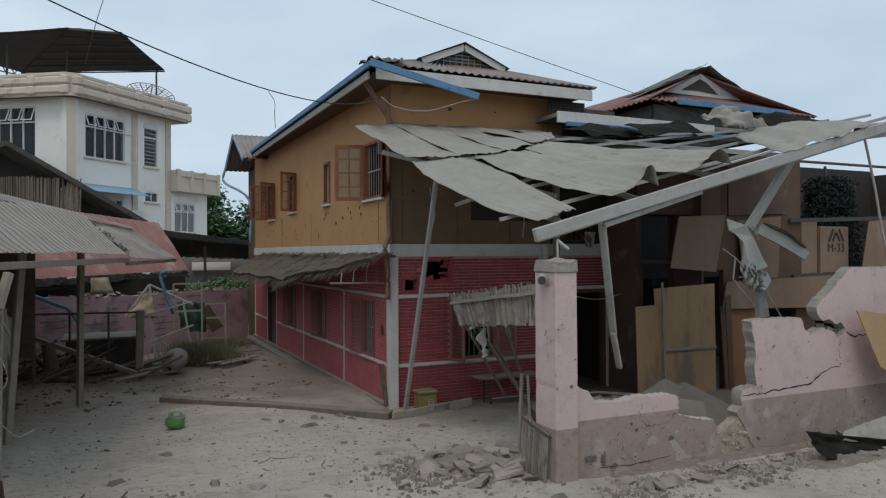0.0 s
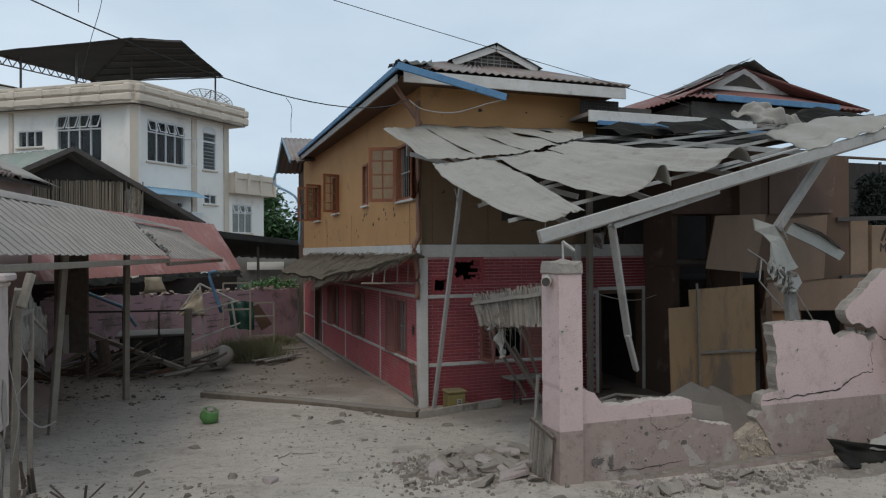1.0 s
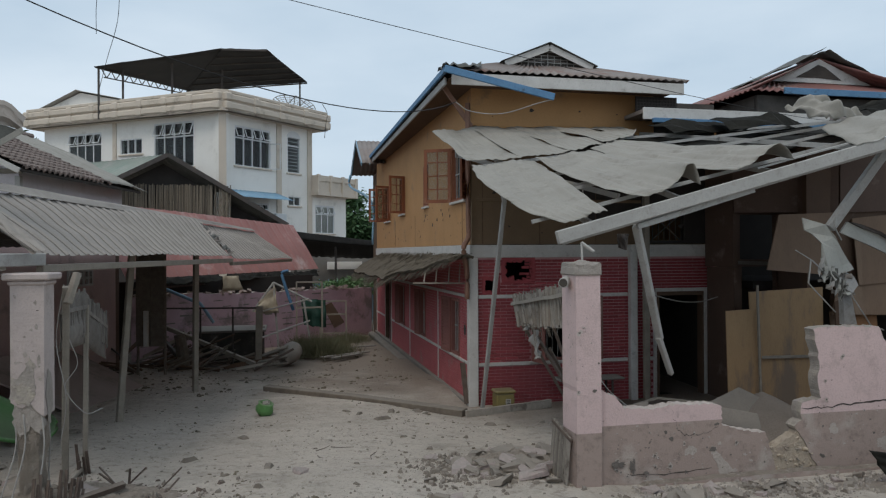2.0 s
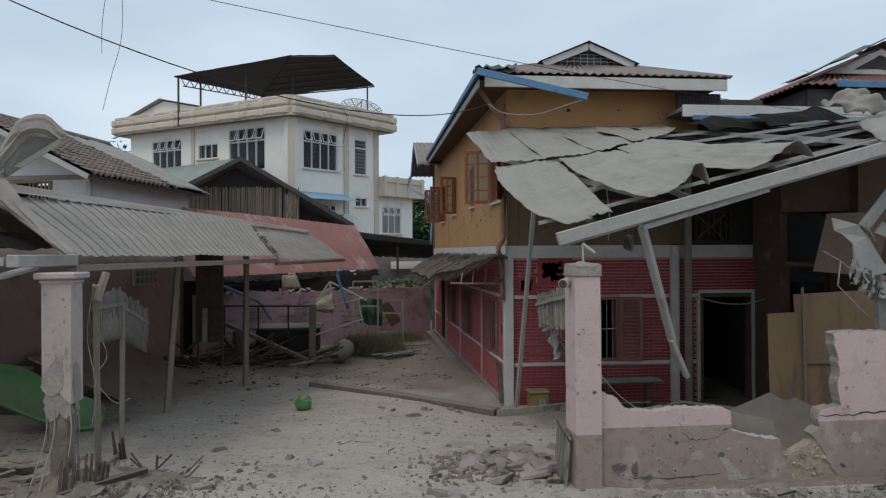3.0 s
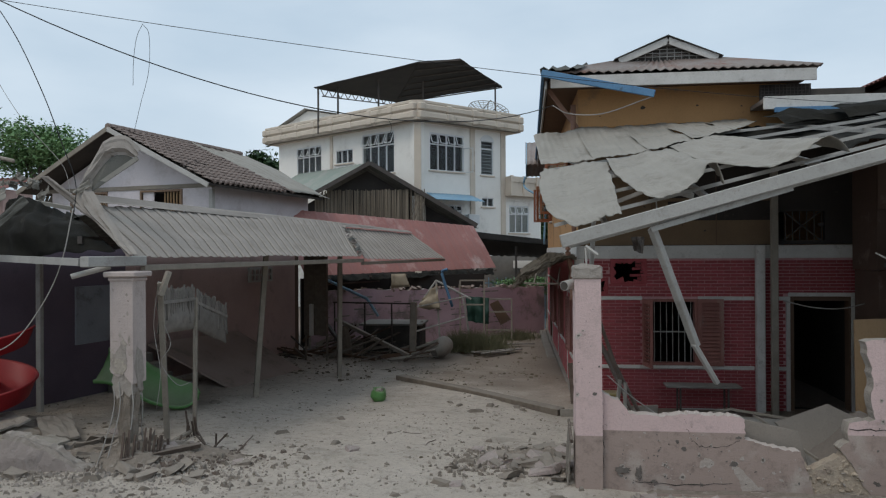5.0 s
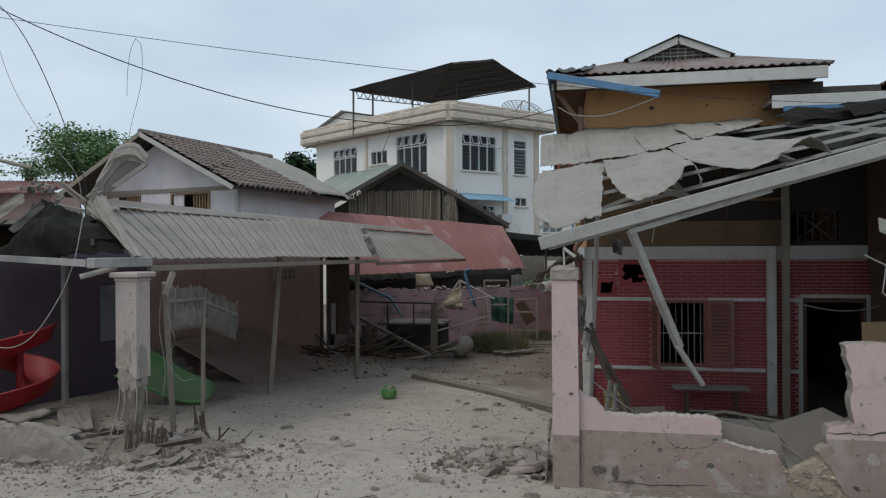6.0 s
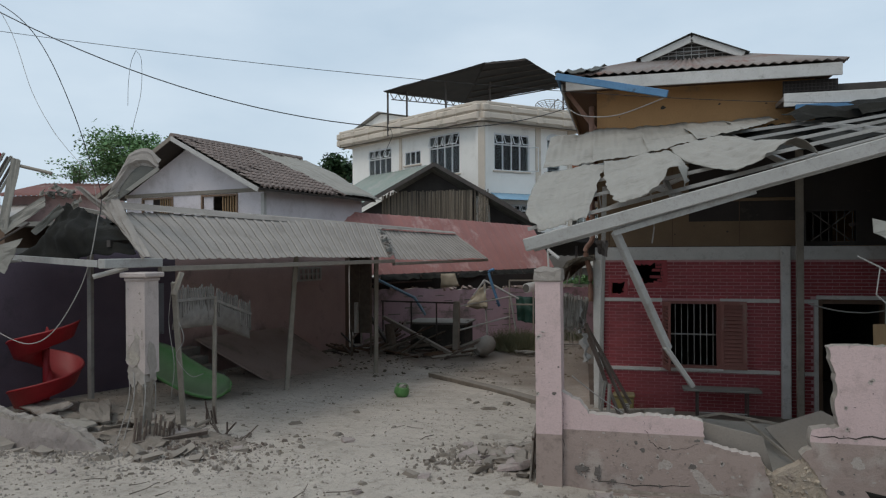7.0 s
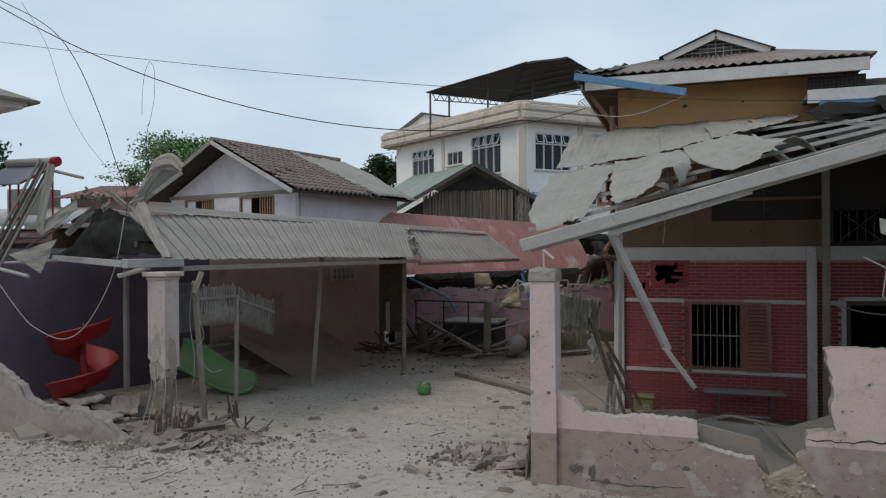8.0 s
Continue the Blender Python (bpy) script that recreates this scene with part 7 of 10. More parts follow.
bm = bmesh.new()
box(bm, (3.6, -0.35, 3.8), (4.35, -0.02, 4.3), M_WR, 0.02)
part("air_conditioner", bm, M_FRAMEW, white, "boxy air-conditioning unit")
# lower wing
bm = bmesh.new()
holes_wall(bm, M_WR, 6.55, 9.4, BASE, 5.42, [(6.85, 8.4, 3.35, 4.9)], 0.25)
part("wall", bm, M_WBWALL, white)
bm = bmesh.new()
box(bm, (9.15, 0.25, BASE), (9.4, 6, 5.42), M_WR)
box(bm, (6.6, 3, BASE), (9.15, 3.1, 5.42), M_WR)
part("wall", bm, M_WBWALL, white)
metal_window(M_WR, 6.85, 8.4, 3.35, 4.9, 3, 0.68)
for z0, z1, y0 in ((5.42, 5.62, -0.5), (5.62, 6.2, -0.44), (6.2, 6.5, -0.5)):
    bm = bmesh.new()
    box(bm, (6.5, y0, z0), (9.9, 0.4, z1), M_WR)
    part("parapet", bm, M_CREAM, white)
for u in (6.6, 7.6, 8.6, 9.75):
    bm = bmesh.new()
    box(bm, (u - 0.1, -0.56, 5.4), (u + 0.1, -0.4, 6.55), M_WR, 0.02)
    part("parapet_pier", bm, M_CREAM, white)
# little roof hut
bm = bmesh.new()
hm = M_WL @ pose(-12.45, 2.4, 0)
prism(bm, [(-2.6, 9.0), (2.9, 9.0), (2.9, 10.8), (0.0, 11.45), (-2.6, 10.75)], hm, 2.5)
part("roof_hut", bm, M_WBWALL, white, "small pale roof hut")
bm = bmesh.new()
sheet(bm, hm @ Vector((-2.9, -0.3, 10.7)), hm @ Vector((-2.9, 2.8, 10.7)), hm @ Vector((0.0, 2.8, 11.55)), hm @ Vector((0.0, -0.3, 11.55)), 8, 4, 0, 0)
sheet(bm, hm @ Vector((3.1, -0.3, 10.85)), hm @ Vector((3.1, 2.8, 10.85)), hm @ Vector((0.0, 2.8, 11.55)), hm @ Vector((0.0, -0.3, 11.55)), 8, 4, 0, 0)
part("hut_roof", bm, M_STEEL, white, "thin grey sheet roof", solid=0.03)

canopy = thing("roof_canopy", "dark rusty sheet canopy on steel posts over the flat roof", "canopy", (-2.5, 39.0, 9.1))
V1, V2, V3, V4 = Vector((-8.1, 37.6, 11.6)), Vector((-1.92, 36.6, 12.56)), Vector((0.28, 36.5, 12.6)), Vector((2.38, 40.0, 11.85))
V5 = Vector((-4.44, 43.0, 11.76))
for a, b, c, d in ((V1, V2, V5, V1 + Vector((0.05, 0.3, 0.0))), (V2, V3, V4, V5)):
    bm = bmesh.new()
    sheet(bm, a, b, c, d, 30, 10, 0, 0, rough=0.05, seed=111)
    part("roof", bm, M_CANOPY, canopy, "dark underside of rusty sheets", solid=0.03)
for k in range(7):
    bm = bmesh.new()
    t = k / 6
    beam(bm, V2.lerp(V5, t) + Vector((0, 0, -0.06)), V3.lerp(V4, t) + Vector((0, 0, -0.06)), 0.05, 0.06)
    part("purlin", bm, M_STEELDK, canopy)
for p in (V1 + Vector((1.2, 0.4, 0.1)), V1 + Vector((3.6, 0.2, 0.45)), V2 + Vector((-0.2, 2.2, -0.5)), V4 + Vector((-0.4, -0.2, 0.0)), V1 + Vector((0.1, 0.2, 0)), V5 + Vector((0.2, -0.6, 0.0))):
    bm = bmesh.new()
    beam(bm, (p.x, p.y + 0.3, 9.07), (p.x, p.y + 0.3, p.z + 0.05), 0.09, 0.09)
    part("post", bm, M_STEELDK, canopy)
bm = bmesh.new()
ta, tb = V1 + Vector((0.3, 0.3, -0.05)), V5 + Vector((-0.1, -0.1, 0.2))
tc, td = ta + Vector((0, 0, -0.4)), tb + Vector((0, 0, -0.4))
beam(bm, ta, tb, 0.06, 0.06), beam(bm, tc + Vector((0.1, 0, 0)), td, 0.05, 0.05)
for k in range(10):
    t = k / 10
    beam(bm, ta.lerp(tb, t), tc.lerp(td, t + 0.05), 0.035, 0.035)
    beam(bm, tc.lerp(td, t + 0.05), ta.lerp(tb, t + 0.1), 0.035, 0.035)
part("truss", bm, M_STEELDK, canopy, "open steel truss")

dish = thing("satellite_dish", "large grey mesh satellite dish on the parapet", "satellite dish", (1.6, 39.1, 9.1))
dm = pose(1.6, 38.9, 10.02, -14, 10, 0)
for k in range(1, 11):
    bm = bmesh.new()
    r0 = 1.15 * k / 10
    tube(bm, [dm @ Vector((r0 * math.cos(i / 28 * 6.2832), r0 * math.sin(i / 28 * 6.2832), 0.3 * (r0 / 1.15) ** 2)) for i in range(29)], 0.022 if k == 10 else 0.012, 4)
    part("mesh_ring", bm, M_STEEL, dish)
for i in range(24):
    bm = bmesh.new()
    a = i / 24 * 6.2832
    tube(bm, [dm @ Vector((r0 * math.cos(a), r0 * math.sin(a), 0.3 * (r0 / 1.15) ** 2 - 0.02)) for r0 in (0.05, 0.4, 0.8, 1.15)], 0.026 if i % 2 == 0 else 0.012, 4)
    part("rib", bm, M_STEEL, dish)
bm = bmesh.new()
beam(bm, (1.6, 39.1, 9.07), (1.6, 38.9, 10.0), 0.1, 0.1)
part("mast", bm, M_STEELDK, dish)
bm = bmesh.new()
beam(bm, dm @ Vector((1.0, 0, 0.3)), dm @ Vector((0, 0, 0.9)), 0.03, 0.03)
beam(bm, dm @ Vector((-0.6, 0.8, 0.3)), dm @ Vector((0, 0, 0.9)), 0.03, 0.03)
part("feed_arm", bm, M_STEELDK, dish)


# ---- gate remains at both piers ----
def pickets(parent, p0, p1, drop0, drop1, n, over, mat, half=0.024):
    """A picket panel: top rail p0-p1, pickets hanging by drop and rising by over."""
    p0, p1 = Vector(p0), Vector(p1)
    r = random.Random(int(p0.y * 100))
    for k in range(n):
        t = (k + 0.5) / n
        c = p0.lerp(p1, t)
        d = drop0 + (drop1 - drop0) * t
        bm = bmesh.new()
        along = (p1 - p0).normalized() * half
        deep = Vector((0, 0, 1)).cross(along).normalized() * 0.012
        top = c + Vector((0, 0, over * r.uniform(0.7, 1.1)))
        bot = c - Vector((0, 0, d * r.uniform(0.4, 0.8))) + Vector([r.uniform(-0.02, 0.02) for _ in range(3)])
        fr = [bm.verts.new(q - deep) for q in (bot - along, bot + along, top + along, top + Vector((0, 0, 0.05)), top - along)]
        bk = [bm.verts.new(q.co + deep * 2) for q in fr]
        bm.faces.new(fr), bm.faces.new(bk[::-1])
        for i in range(5):
            bm.faces.new((fr[i], bk[i], bk[(i + 1) % 5], fr[(i + 1) % 5]))
        part("picket", bm, mat, parent)
    bm = bmesh.new()
    back = Vector((0, 0, 1)).cross(p1 - p0).normalized() * 0.02
    sheet(bm, p0 + back, p1 + back, p1 + back - Vector((0, 0, drop1)), p0 + back - Vector((0, 0, drop0)), n * 2, 6, 0, 0, sag=0.03, rough=0.03, seed=n)
    part("panel", bm, mat, parent, "grimy lower panel", solid=0.006)
    bm = bmesh.new()
    beam(bm, p0, p1, 0.035, 0.045)
    part("rail", bm, mat, parent)


gate_r = thing("picket_gate", "torn grey picket gate leaf hanging from the pier", "gate", (4.5, 8.2, -0.4), group="gate leaves")
G0, G1 = Vector((4.4, 6.97, 1.83)), Vector((4.75, 10.0, 1.5))
g_dir = (G1 - G0).normalized()
gr = random.Random(41)
bm = bmesh.new()
rows = []
for i in range(61):
    t = i / 60
    drop = 0.39 - 0.06 * t + 0.03 * noise.noise(Vector((t * 9, 0, 1)))
    back_ = -g_dir * (0.36 * t + 0.05 * noise.noise(Vector((t * 14, 3, 0))))
    c = G0.lerp(G1, t)
    rows.append([bm.verts.new(c + back_ * f - Vector((0, 0, drop * f)) + Vector((0.035, 0, 0)) * noise.noise(Vector((t * 6, f * 2, 4)))) for f in (-0.25, 0.0, 0.35, 0.7, 1.0)])
for i, (r0, r1) in enumerate(zip(rows, rows[1:])):
    for k in range(4):
        if noise.noise(Vector((i * 0.45, k * 0.3, 8))) < 0.34:
            bm.faces.new((r0[k], r1[k], r1[k + 1], r0[k + 1]))
part("panel", bm, M_GATEGREY, gate_r, "grey slatted panel torn between the pickets", solid=0.008)
for k in range(46):
    t = (k + 0.5) / 46
    if 0.02 < t < 0.12 and k % 2:
        continue
    c = G0.lerp(G1, t)
    shear = -g_dir * (0.36 * t + gr.uniform(-0.03, 0.03))
    d = 0.39 - 0.06 * t + gr.uniform(-0.05, 0.03)
    top = c + Vector((0, 0, 0.13 + gr.uniform(-0.05, 0.03))) - shear * 0.2 + g_dir * gr.uniform(-0.03, 0.03)
    bot = c + shear - Vector((0, 0, d)) + Vector((gr.uniform(-0.03, 0.03), 0, 0))
    bm = bmesh.new()
    beam(bm, bot, c + Vector((0, 0, 0.02)), 0.03, 0.02, gr.uniform(-8, 8))
    beam(bm, c, top, 0.022, 0.016, gr.uniform(-8, 8))
    part("picket", bm, (M_GATEGREY, M_GATEGREY, M_GATEWOOD)[k % 3], gate_r)
bm = bmesh.new()
prev_p = None
for i in range(7):
    p = G0.lerp(G1, i / 6) + Vector((-0.03, 0, 0.015 * noise.noise(Vector((i * 1.7, 0, 0)))))
    if prev_p is not None:
        beam(bm, prev_p, p, 0.03, 0.045)
    prev_p = p
part("rail", bm, M_DUSTWOOD, gate_r, "pale bowed top rail")
bm = bmesh.new()
for k in range(70):
    t = gr.uniform(0.3, 1.0)
    c = G0.lerp(G1, t) - g_dir * 0.3 * t - Vector((0, 0, 0.3))
    e = c + Vector((gr.uniform(-0.05, 0.2), gr.uniform(-0.1, 0.1), -gr.uniform(0.05, 0.4) * gr.random()))
    w = Vector((gr.uniform(-0.01, 0.01), gr.uniform(0.004, 0.012), 0))
    bm.faces.new([bm.verts.new(q) for q in (c - w, c + w, e + w * 0.4, e - w * 0.4)])
tagged(part("shred", bm, M_GATEWOOD, gate_r, "thin shreds hanging from the leaf"), kind="stuff")
for a, b in (((4.78, 9.6, 1.2), (5.4, 9.5, 0.1)), ((4.8, 8.5, 1.4), (5.06, 8.45, 0.62)), ((4.75, 9.2, 1.25), (5.35, 8.4, -0.1)), ((4.96, 9.0, 0.94), (5.55, 8.7, -0.3)), ((5.05, 8.42, 0.63), (4.93, 8.3, -0.4)), ((5.12, 8.38, 0.6), (5.06, 8.2, -0.4))):
    bm = bmesh.new()
    beam(bm, a, b, 0.035, 0.04, 15)
    part("stile", bm, M_RUSTDK if a[2] > 0.7 else M_DUSTWOOD, gate_r)
for a, b, sd in (((4.64, 9.18, 1.6), (4.72, 9.1, 1.15), 130), ((4.72, 8.98, 1.2), (4.78, 8.92, 0.75), 131)):
    bm = bmesh.new()
    sheet(bm, a, (a[0] + 0.02, a[1] + 0.1, a[2] - 0.02), (b[0], b[1] + 0.06, b[2]), b, 6, 10, 1, 0.02, rough=0.12, seed=sd, ragged=0.3)
    part("rag", bm, M_CORD, gate_r, "torn pale rag", solid=0.004)
gate_foot = thing("gate_fragment", "grey lower piece of a picket gate leaning on the pier", "gate fragment", (4.2, 6.95, -0.3), group="gate leaves")
for k in range(15):
    bm = bmesh.new()
    y = 6.62 + k * 0.035
    beam(bm, (4.24, y + rnd.uniform(-0.008, 0.008), -0.42), (4.3, y + rnd.uniform(-0.008, 0.008), 0.3 + 0.008 * k + rnd.uniform(-0.02, 0.02)), 0.02, 0.012, rnd.uniform(-8, 8))
    part("picket", bm, M_GATEGREY, gate_foot)
bm = bmesh.new()
beam(bm, (4.3, 6.58, 0.27), (4.3, 7.14, 0.37), 0.03, 0.035)
part("rail", bm, M_RUSTDK, gate_foot)

foot_l = thing("gate_fragment", "fallen dark lower piece of a picket gate", "gate fragment", (-1.0, 7.35, -0.3), group="gate leaves")
bm = bmesh.new()
beam(bm, (-1.08, 6.72, -0.15), (-0.4, 7.42, -0.12), 0.06, 0.06, 20)
part("rail", bm, M_RUSTDK, foot_l)
for k in range(13):
    bm = bmesh.new()
    x, y = -1.07 + 0.028 * k, 6.71 + 0.029 * k
    beam(bm, (x, y, -0.25), (x + rnd.uniform(-0.03, 0.05), y + 0.06, 0.16 + rnd.uniform(-0.12, 0.06) - (0.12 if k > 8 else 0)), 0.026, 0.016, rnd.uniform(-25, 25))
    part("picket", bm, M_RUSTDK, foot_l)
for k in range(9):
    bm = bmesh.new()
    x, y = -0.75 + rnd.uniform(-0.3, 0.7), 7.5 + rnd.uniform(-0.2, 0.6)
    beam(bm, (x, y, -0.33), (x + rnd.uniform(-0.25, 0.25), y + rnd.uniform(-0.1, 0.2), -0.22 + rnd.uniform(0, 0.12)), 0.025, 0.014, rnd.uniform(-25, 25))
    part("splinter", bm, M_RUSTDK, foot_l)

left_pier = thing("gate_pier", "cream-pink gate pier shot through at its foot, bars bared", "gate pier", (-1.15, 7.03, -0.3))
bm = bmesh.new()
prism(bm, jagged([(-1.295, 0.9), (-1.2, 0.84), (-1.12, 0.88), (-1.06, 0.8), (-1.0, 0.75, 1), (-1.0, 2.02, 1), (-1.3, 2.02, 1)], 0.05, 0.02, 51), pose(0, 6.88, 0), 0.3, 0)
for v in bm.verts:
    v.co.x += 0.008 * noise.noise(v.co * 7)
part("shaft", bm, M_LPIER, left_pier)
bm = bmesh.new()
prism(bm, jagged([(-1.28, 0.66), (-1.22, 0.56), (-1.13, 0.66), (-1.03, 0.58), (-1.005, 0.8, 1), (-1.005, 1.0, 1), (-1.29, 1.0)], 0.04, 0.025, 52), pose(0, 6.892, 0), 0.28, 0)
bmesh.ops.subdivide_edges(bm, edges=[e for e in bm.edges if abs(e.verts[0].co.y - e.verts[1].co.y) > 0.2], cuts=4)
for v in bm.verts:
    v.co += Vector((0.015, 0.025, 0.02)) * noise.noise(v.co * 9)
part("bare_core", bm, M_RAWCONC, left_pier, "bare flaking concrete below the plaster")
for c, w, h in (((-1.17, 1.35), 0.02, 0.03), ((-1.05, 1.3), 0.02, 0.05), ((-1.07, 1.62), 0.015, 0.03), ((-1.24, 1.28), 0.04, 0.012), ((-1.12, 1.24), 0.05, 0.05)):
    bm = bmesh.new()
    vs = [bm.verts.new((c[0] + w * rnd.uniform(0.6, 1.2) * math.cos(i / 10 * 6.283), 6.8775, c[1] + h * rnd.uniform(0.6, 1.2) * math.sin(i / 10 * 6.283))) for i in range(10)]
    bm.faces.new(vs)
    part("bare_patch", bm, M_RAWCONC, left_pier)
bm = bmesh.new()
prism(bm, jagged([(-1.285, 1.14), (-1.24, 1.12), (-1.18, 1.2), (-1.13, 1.34), (-1.09, 1.2), (-1.08, 0.96), (-1.14, 0.86), (-1.22, 0.88), (-1.285, 0.95)], 0.03, 0.012, 53), pose(0, 6.874, 0), 0.02, 0)
part("bare_patch", bm, M_RAWCONC, left_pier, "spalled patch where the plaster has fallen off")
for z0, z1, e in ((2.02, 2.07, 0.02), (2.07, 2.14, 0.06)):
    bm = bmesh.new()
    box(bm, (-1.3 - e, 6.88 - e, z0), (-1.0 + e, 7.18 + e, z1), None, 0.015)
    part("cap", bm, M_LPIER, left_pier, "moulded cap")
bm = bmesh.new()
prev = None
for j in range(12):
    t = j / 11
    z = -0.45 + 1.3 * t
    hw = 0.075 + 0.06 * t ** 0.8 + (0.3 * (0.35 - t) if t < 0.35 else 0)
    ring = []
    for i in range(14):
        a = i / 14 * 6.2832
        q = hw * (1 + 0.28 * noise.noise(Vector((math.cos(a) * 2, math.sin(a) * 2, z * 5)))) * (1.15 if i % 4 == 0 else 1)
        ring.append(bm.verts.new((-1.15 + q * math.cos(a), 7.03 + q * math.sin(a), z)))
    if prev:
        for i in range(14):
            bm.faces.new((prev[i], prev[(i + 1) % 14], ring[(i + 1) % 14], ring[i]))
    prev = ring
part("eroded_foot", bm, M_DEBRIS, left_pier, "eaten-away concrete foot")
for dx, dy, out in ((-0.12, -0.13, 1.2), (0.12, -0.13, 0.3), (0.1, 0.1, 0.9), (-0.04, -0.14, 2.6)):
    bm = bmesh.new()
    x, y = -1.15 + dx, 7.03 + dy
    tube(bm, curve_pts([(x, y, 0.78), (x + dx * 0.05 + 0.02, y + dy * 0.1, 0.45), (x + dx * 0.45 * out - 0.03, y + dy * 0.2, 0.05), (x + dx * 1.3 * out, y + dy * 0.9, -0.32)], 4), 0.008, 5)
    part("reinforcing_bar", bm, M_CORD, left_pier, smooth=True)
bm = bmesh.new()
chips(bm, random.Random(15), 9, -1.27, -1.03, 1.1, 1.95, 6.88)
tagged(part("pit", bm, (M_RAWCONC, M_PIT), left_pier), kind="stuff")
bm = bmesh.new()
vs = [bm.verts.new((-0.9965, 7.03 + 0.1 * rnd.uniform(0.6, 1.3) * math.cos(i / 12 * 6.283), 0.95 + 0.3 * rnd.uniform(0.6, 1.2) * math.sin(i / 12 * 6.283))) for i in range(12)]
bm.faces.new(vs)
part("bare_patch", bm, M_RAWCONC, left_pier, "flaked bare plaster patch")

gate_l = thing("picket_gate", "broken grey picket gate leaf, its upper half still hanging", "gate", (-1.12, 8.7, -0.4), group="gate leaves")
pickets(gate_l, (-1.05, 7.6, 1.7), (-1.1, 8.74, 1.68), 0.42, 0.45, 17, 0.17, M_LGATE, 0.014)
pickets(gate_l, (-1.12, 8.82, 1.62), (-1.16, 10.0, 1.3), 0.4, 0.45, 16, 0.17, M_LGATE, 0.014)
for a, b, w in (((-1.12, 8.75, -0.45), (-1.1, 8.75, 1.7), 0.055), ((-1.12, 7.95, -0.4), (-0.98, 7.5, 1.98), 0.07), ((-1.15, 7.5, -0.3), (-1.15, 8.7, -0.28), 0.05), ((-0.95, 7.45, 1.8), (-0.88, 7.55, 2.12), 0.07)):
    bm = bmesh.new()
    beam(bm, a, b, w, w, 0, 0.008)
    part("stile", bm, M_OLDWOOD, gate_l)
for k in range(14):
    bm = bmesh.new()
    x = -1.05 + 0.03 * k - (0.4 if k > 8 else 0)
    y = 7.15 + 0.03 * k + (1.2 if k > 8 else 0)
    beam(bm, (x, y, -0.45), (x + rnd.uniform(-0.06, 0.06), y - 0.06, -0.02 + rnd.uniform(-0.15, 0.08)), 0.035, 0.014, rnd.uniform(-30, 30))
    part("picket", bm, M_RUSTDK, gate_l)

for pts in (((-0.98, 7.55, 1.95), (-1.0, 7.6, 1.5), (-0.9, 7.62, 1.15), (-1.02, 7.6, 0.9), (-0.85, 7.7, 0.6), (-0.7, 7.8, 0.62)), ((-1.0, 7.5, 2.0), (-1.08, 7.52, 1.4), (-0.98, 7.5, 0.8), (-1.04, 7.5, 0.3))):
    bm = bmesh.new()
    tube(bm, curve_pts(pts, 5), 0.005, 5)
    part("loose_wire", bm, M_CORD, gate_l, smooth=True)

# ---- left plot: broken wall, slides, debris ----
left_wall = thing("street_wall", "low broken stump of plastered street wall", "wall", (-3.0, 6.75, -0.3))
STUMP = [(-8.5, 1.2), (-5.2, 1.1), (-4.3, 0.9), (-3.82, 0.62), (-3.42, 0.4), (-3.26, 0.23), (-3.05, 0.17), (-2.75, 0.15), (-2.41, 0.15), (-2.1, 0.08), (-1.82, -0.02), (-1.6, -0.18), (-1.35, -0.32), (-1.15, -0.48)]


def stump_top(x):
    """Height of the broken wall's edge along its length."""
    for (x0, z0), (x1, z1) in zip(STUMP, STUMP[1:]):
        if x <= x1:
            return z0 + (z1 - z0) * (x - x0) / (x1 - x0) + 0.06 * noise.noise(Vector((x * 5, 0, 2))) + 0.03 * noise.noise(Vector((x * 17, 0, 5)))
    return -0.45


bm = bmesh.new()
prev = None
for i in range(150):
    x = -8.5 + i * 7.38 / 149
    zt = stump_top(x)
    row = []
    for y, f in ((6.57, 0.0), (6.58, 0.15), (6.585, 0.3), (6.59, 0.45), (6.595, 0.6), (6.6, 0.75), (6.6, 0.9), (6.605, 1.0), (6.69, 0.97), (6.78, 1.0), (6.8, 0.85), (6.82, 0.4), (6.86, 0.0)):
        p = Vector((x, y, -0.5 + (zt + 0.5) * f))
        row.append(bm.verts.new(p + Vector((0.02, 0.02, 0.025 if f > 0.8 else 0.0)) * noise.noise(p * 5) + Vector((0.012, 0.012, 0.02 if f > 0.9 else 0.0)) * noise.noise(p * 17)))
    if prev:
        for k in range(12):
            bm.faces.new((prev[k], row[k], row[k + 1], prev[k + 1])).material_index = 1 if 5 < k < 10 else 0
    prev = row
part("wall", bm, (M_STUMP, M_RAWCONC), left_wall)

simple_at = [((-3.61, 8.66, -0.16), (-3.23, 8.92, -0.14), (-2.33, 7.83, -0.2), (-2.86, 7.79, -0.22)), ((-4.5, 8.3, -0.2), (-4.05, 8.7, -0.08), (-3.4, 8.3, -0.1), (-3.7, 7.95, -0.2)), ((-3.05, 7.35, -0.15), (-2.6, 7.6, -0.1), (-2.1, 7.3, -0.12), (-2.45, 7.05, -0.2))]
for k, cs in enumerate(simple_at):
    bm = bmesh.new()
    sheet(bm, *cs, 8, 8, 1, 0.008, rough=0.06, seed=400 + k, ragged=0.1, crisp=True)
    tagged(part("fallen_sheet", bm, (M_PANEL, M_RAWCONC, M_SHEET)[k], None, solid=0.03), ("bent grey-brown sheet lying among rubble", "broken plaster slab lying among rubble", "dusty torn sheet lying among rubble")[k], "fallen sheet", "fallen sheets")

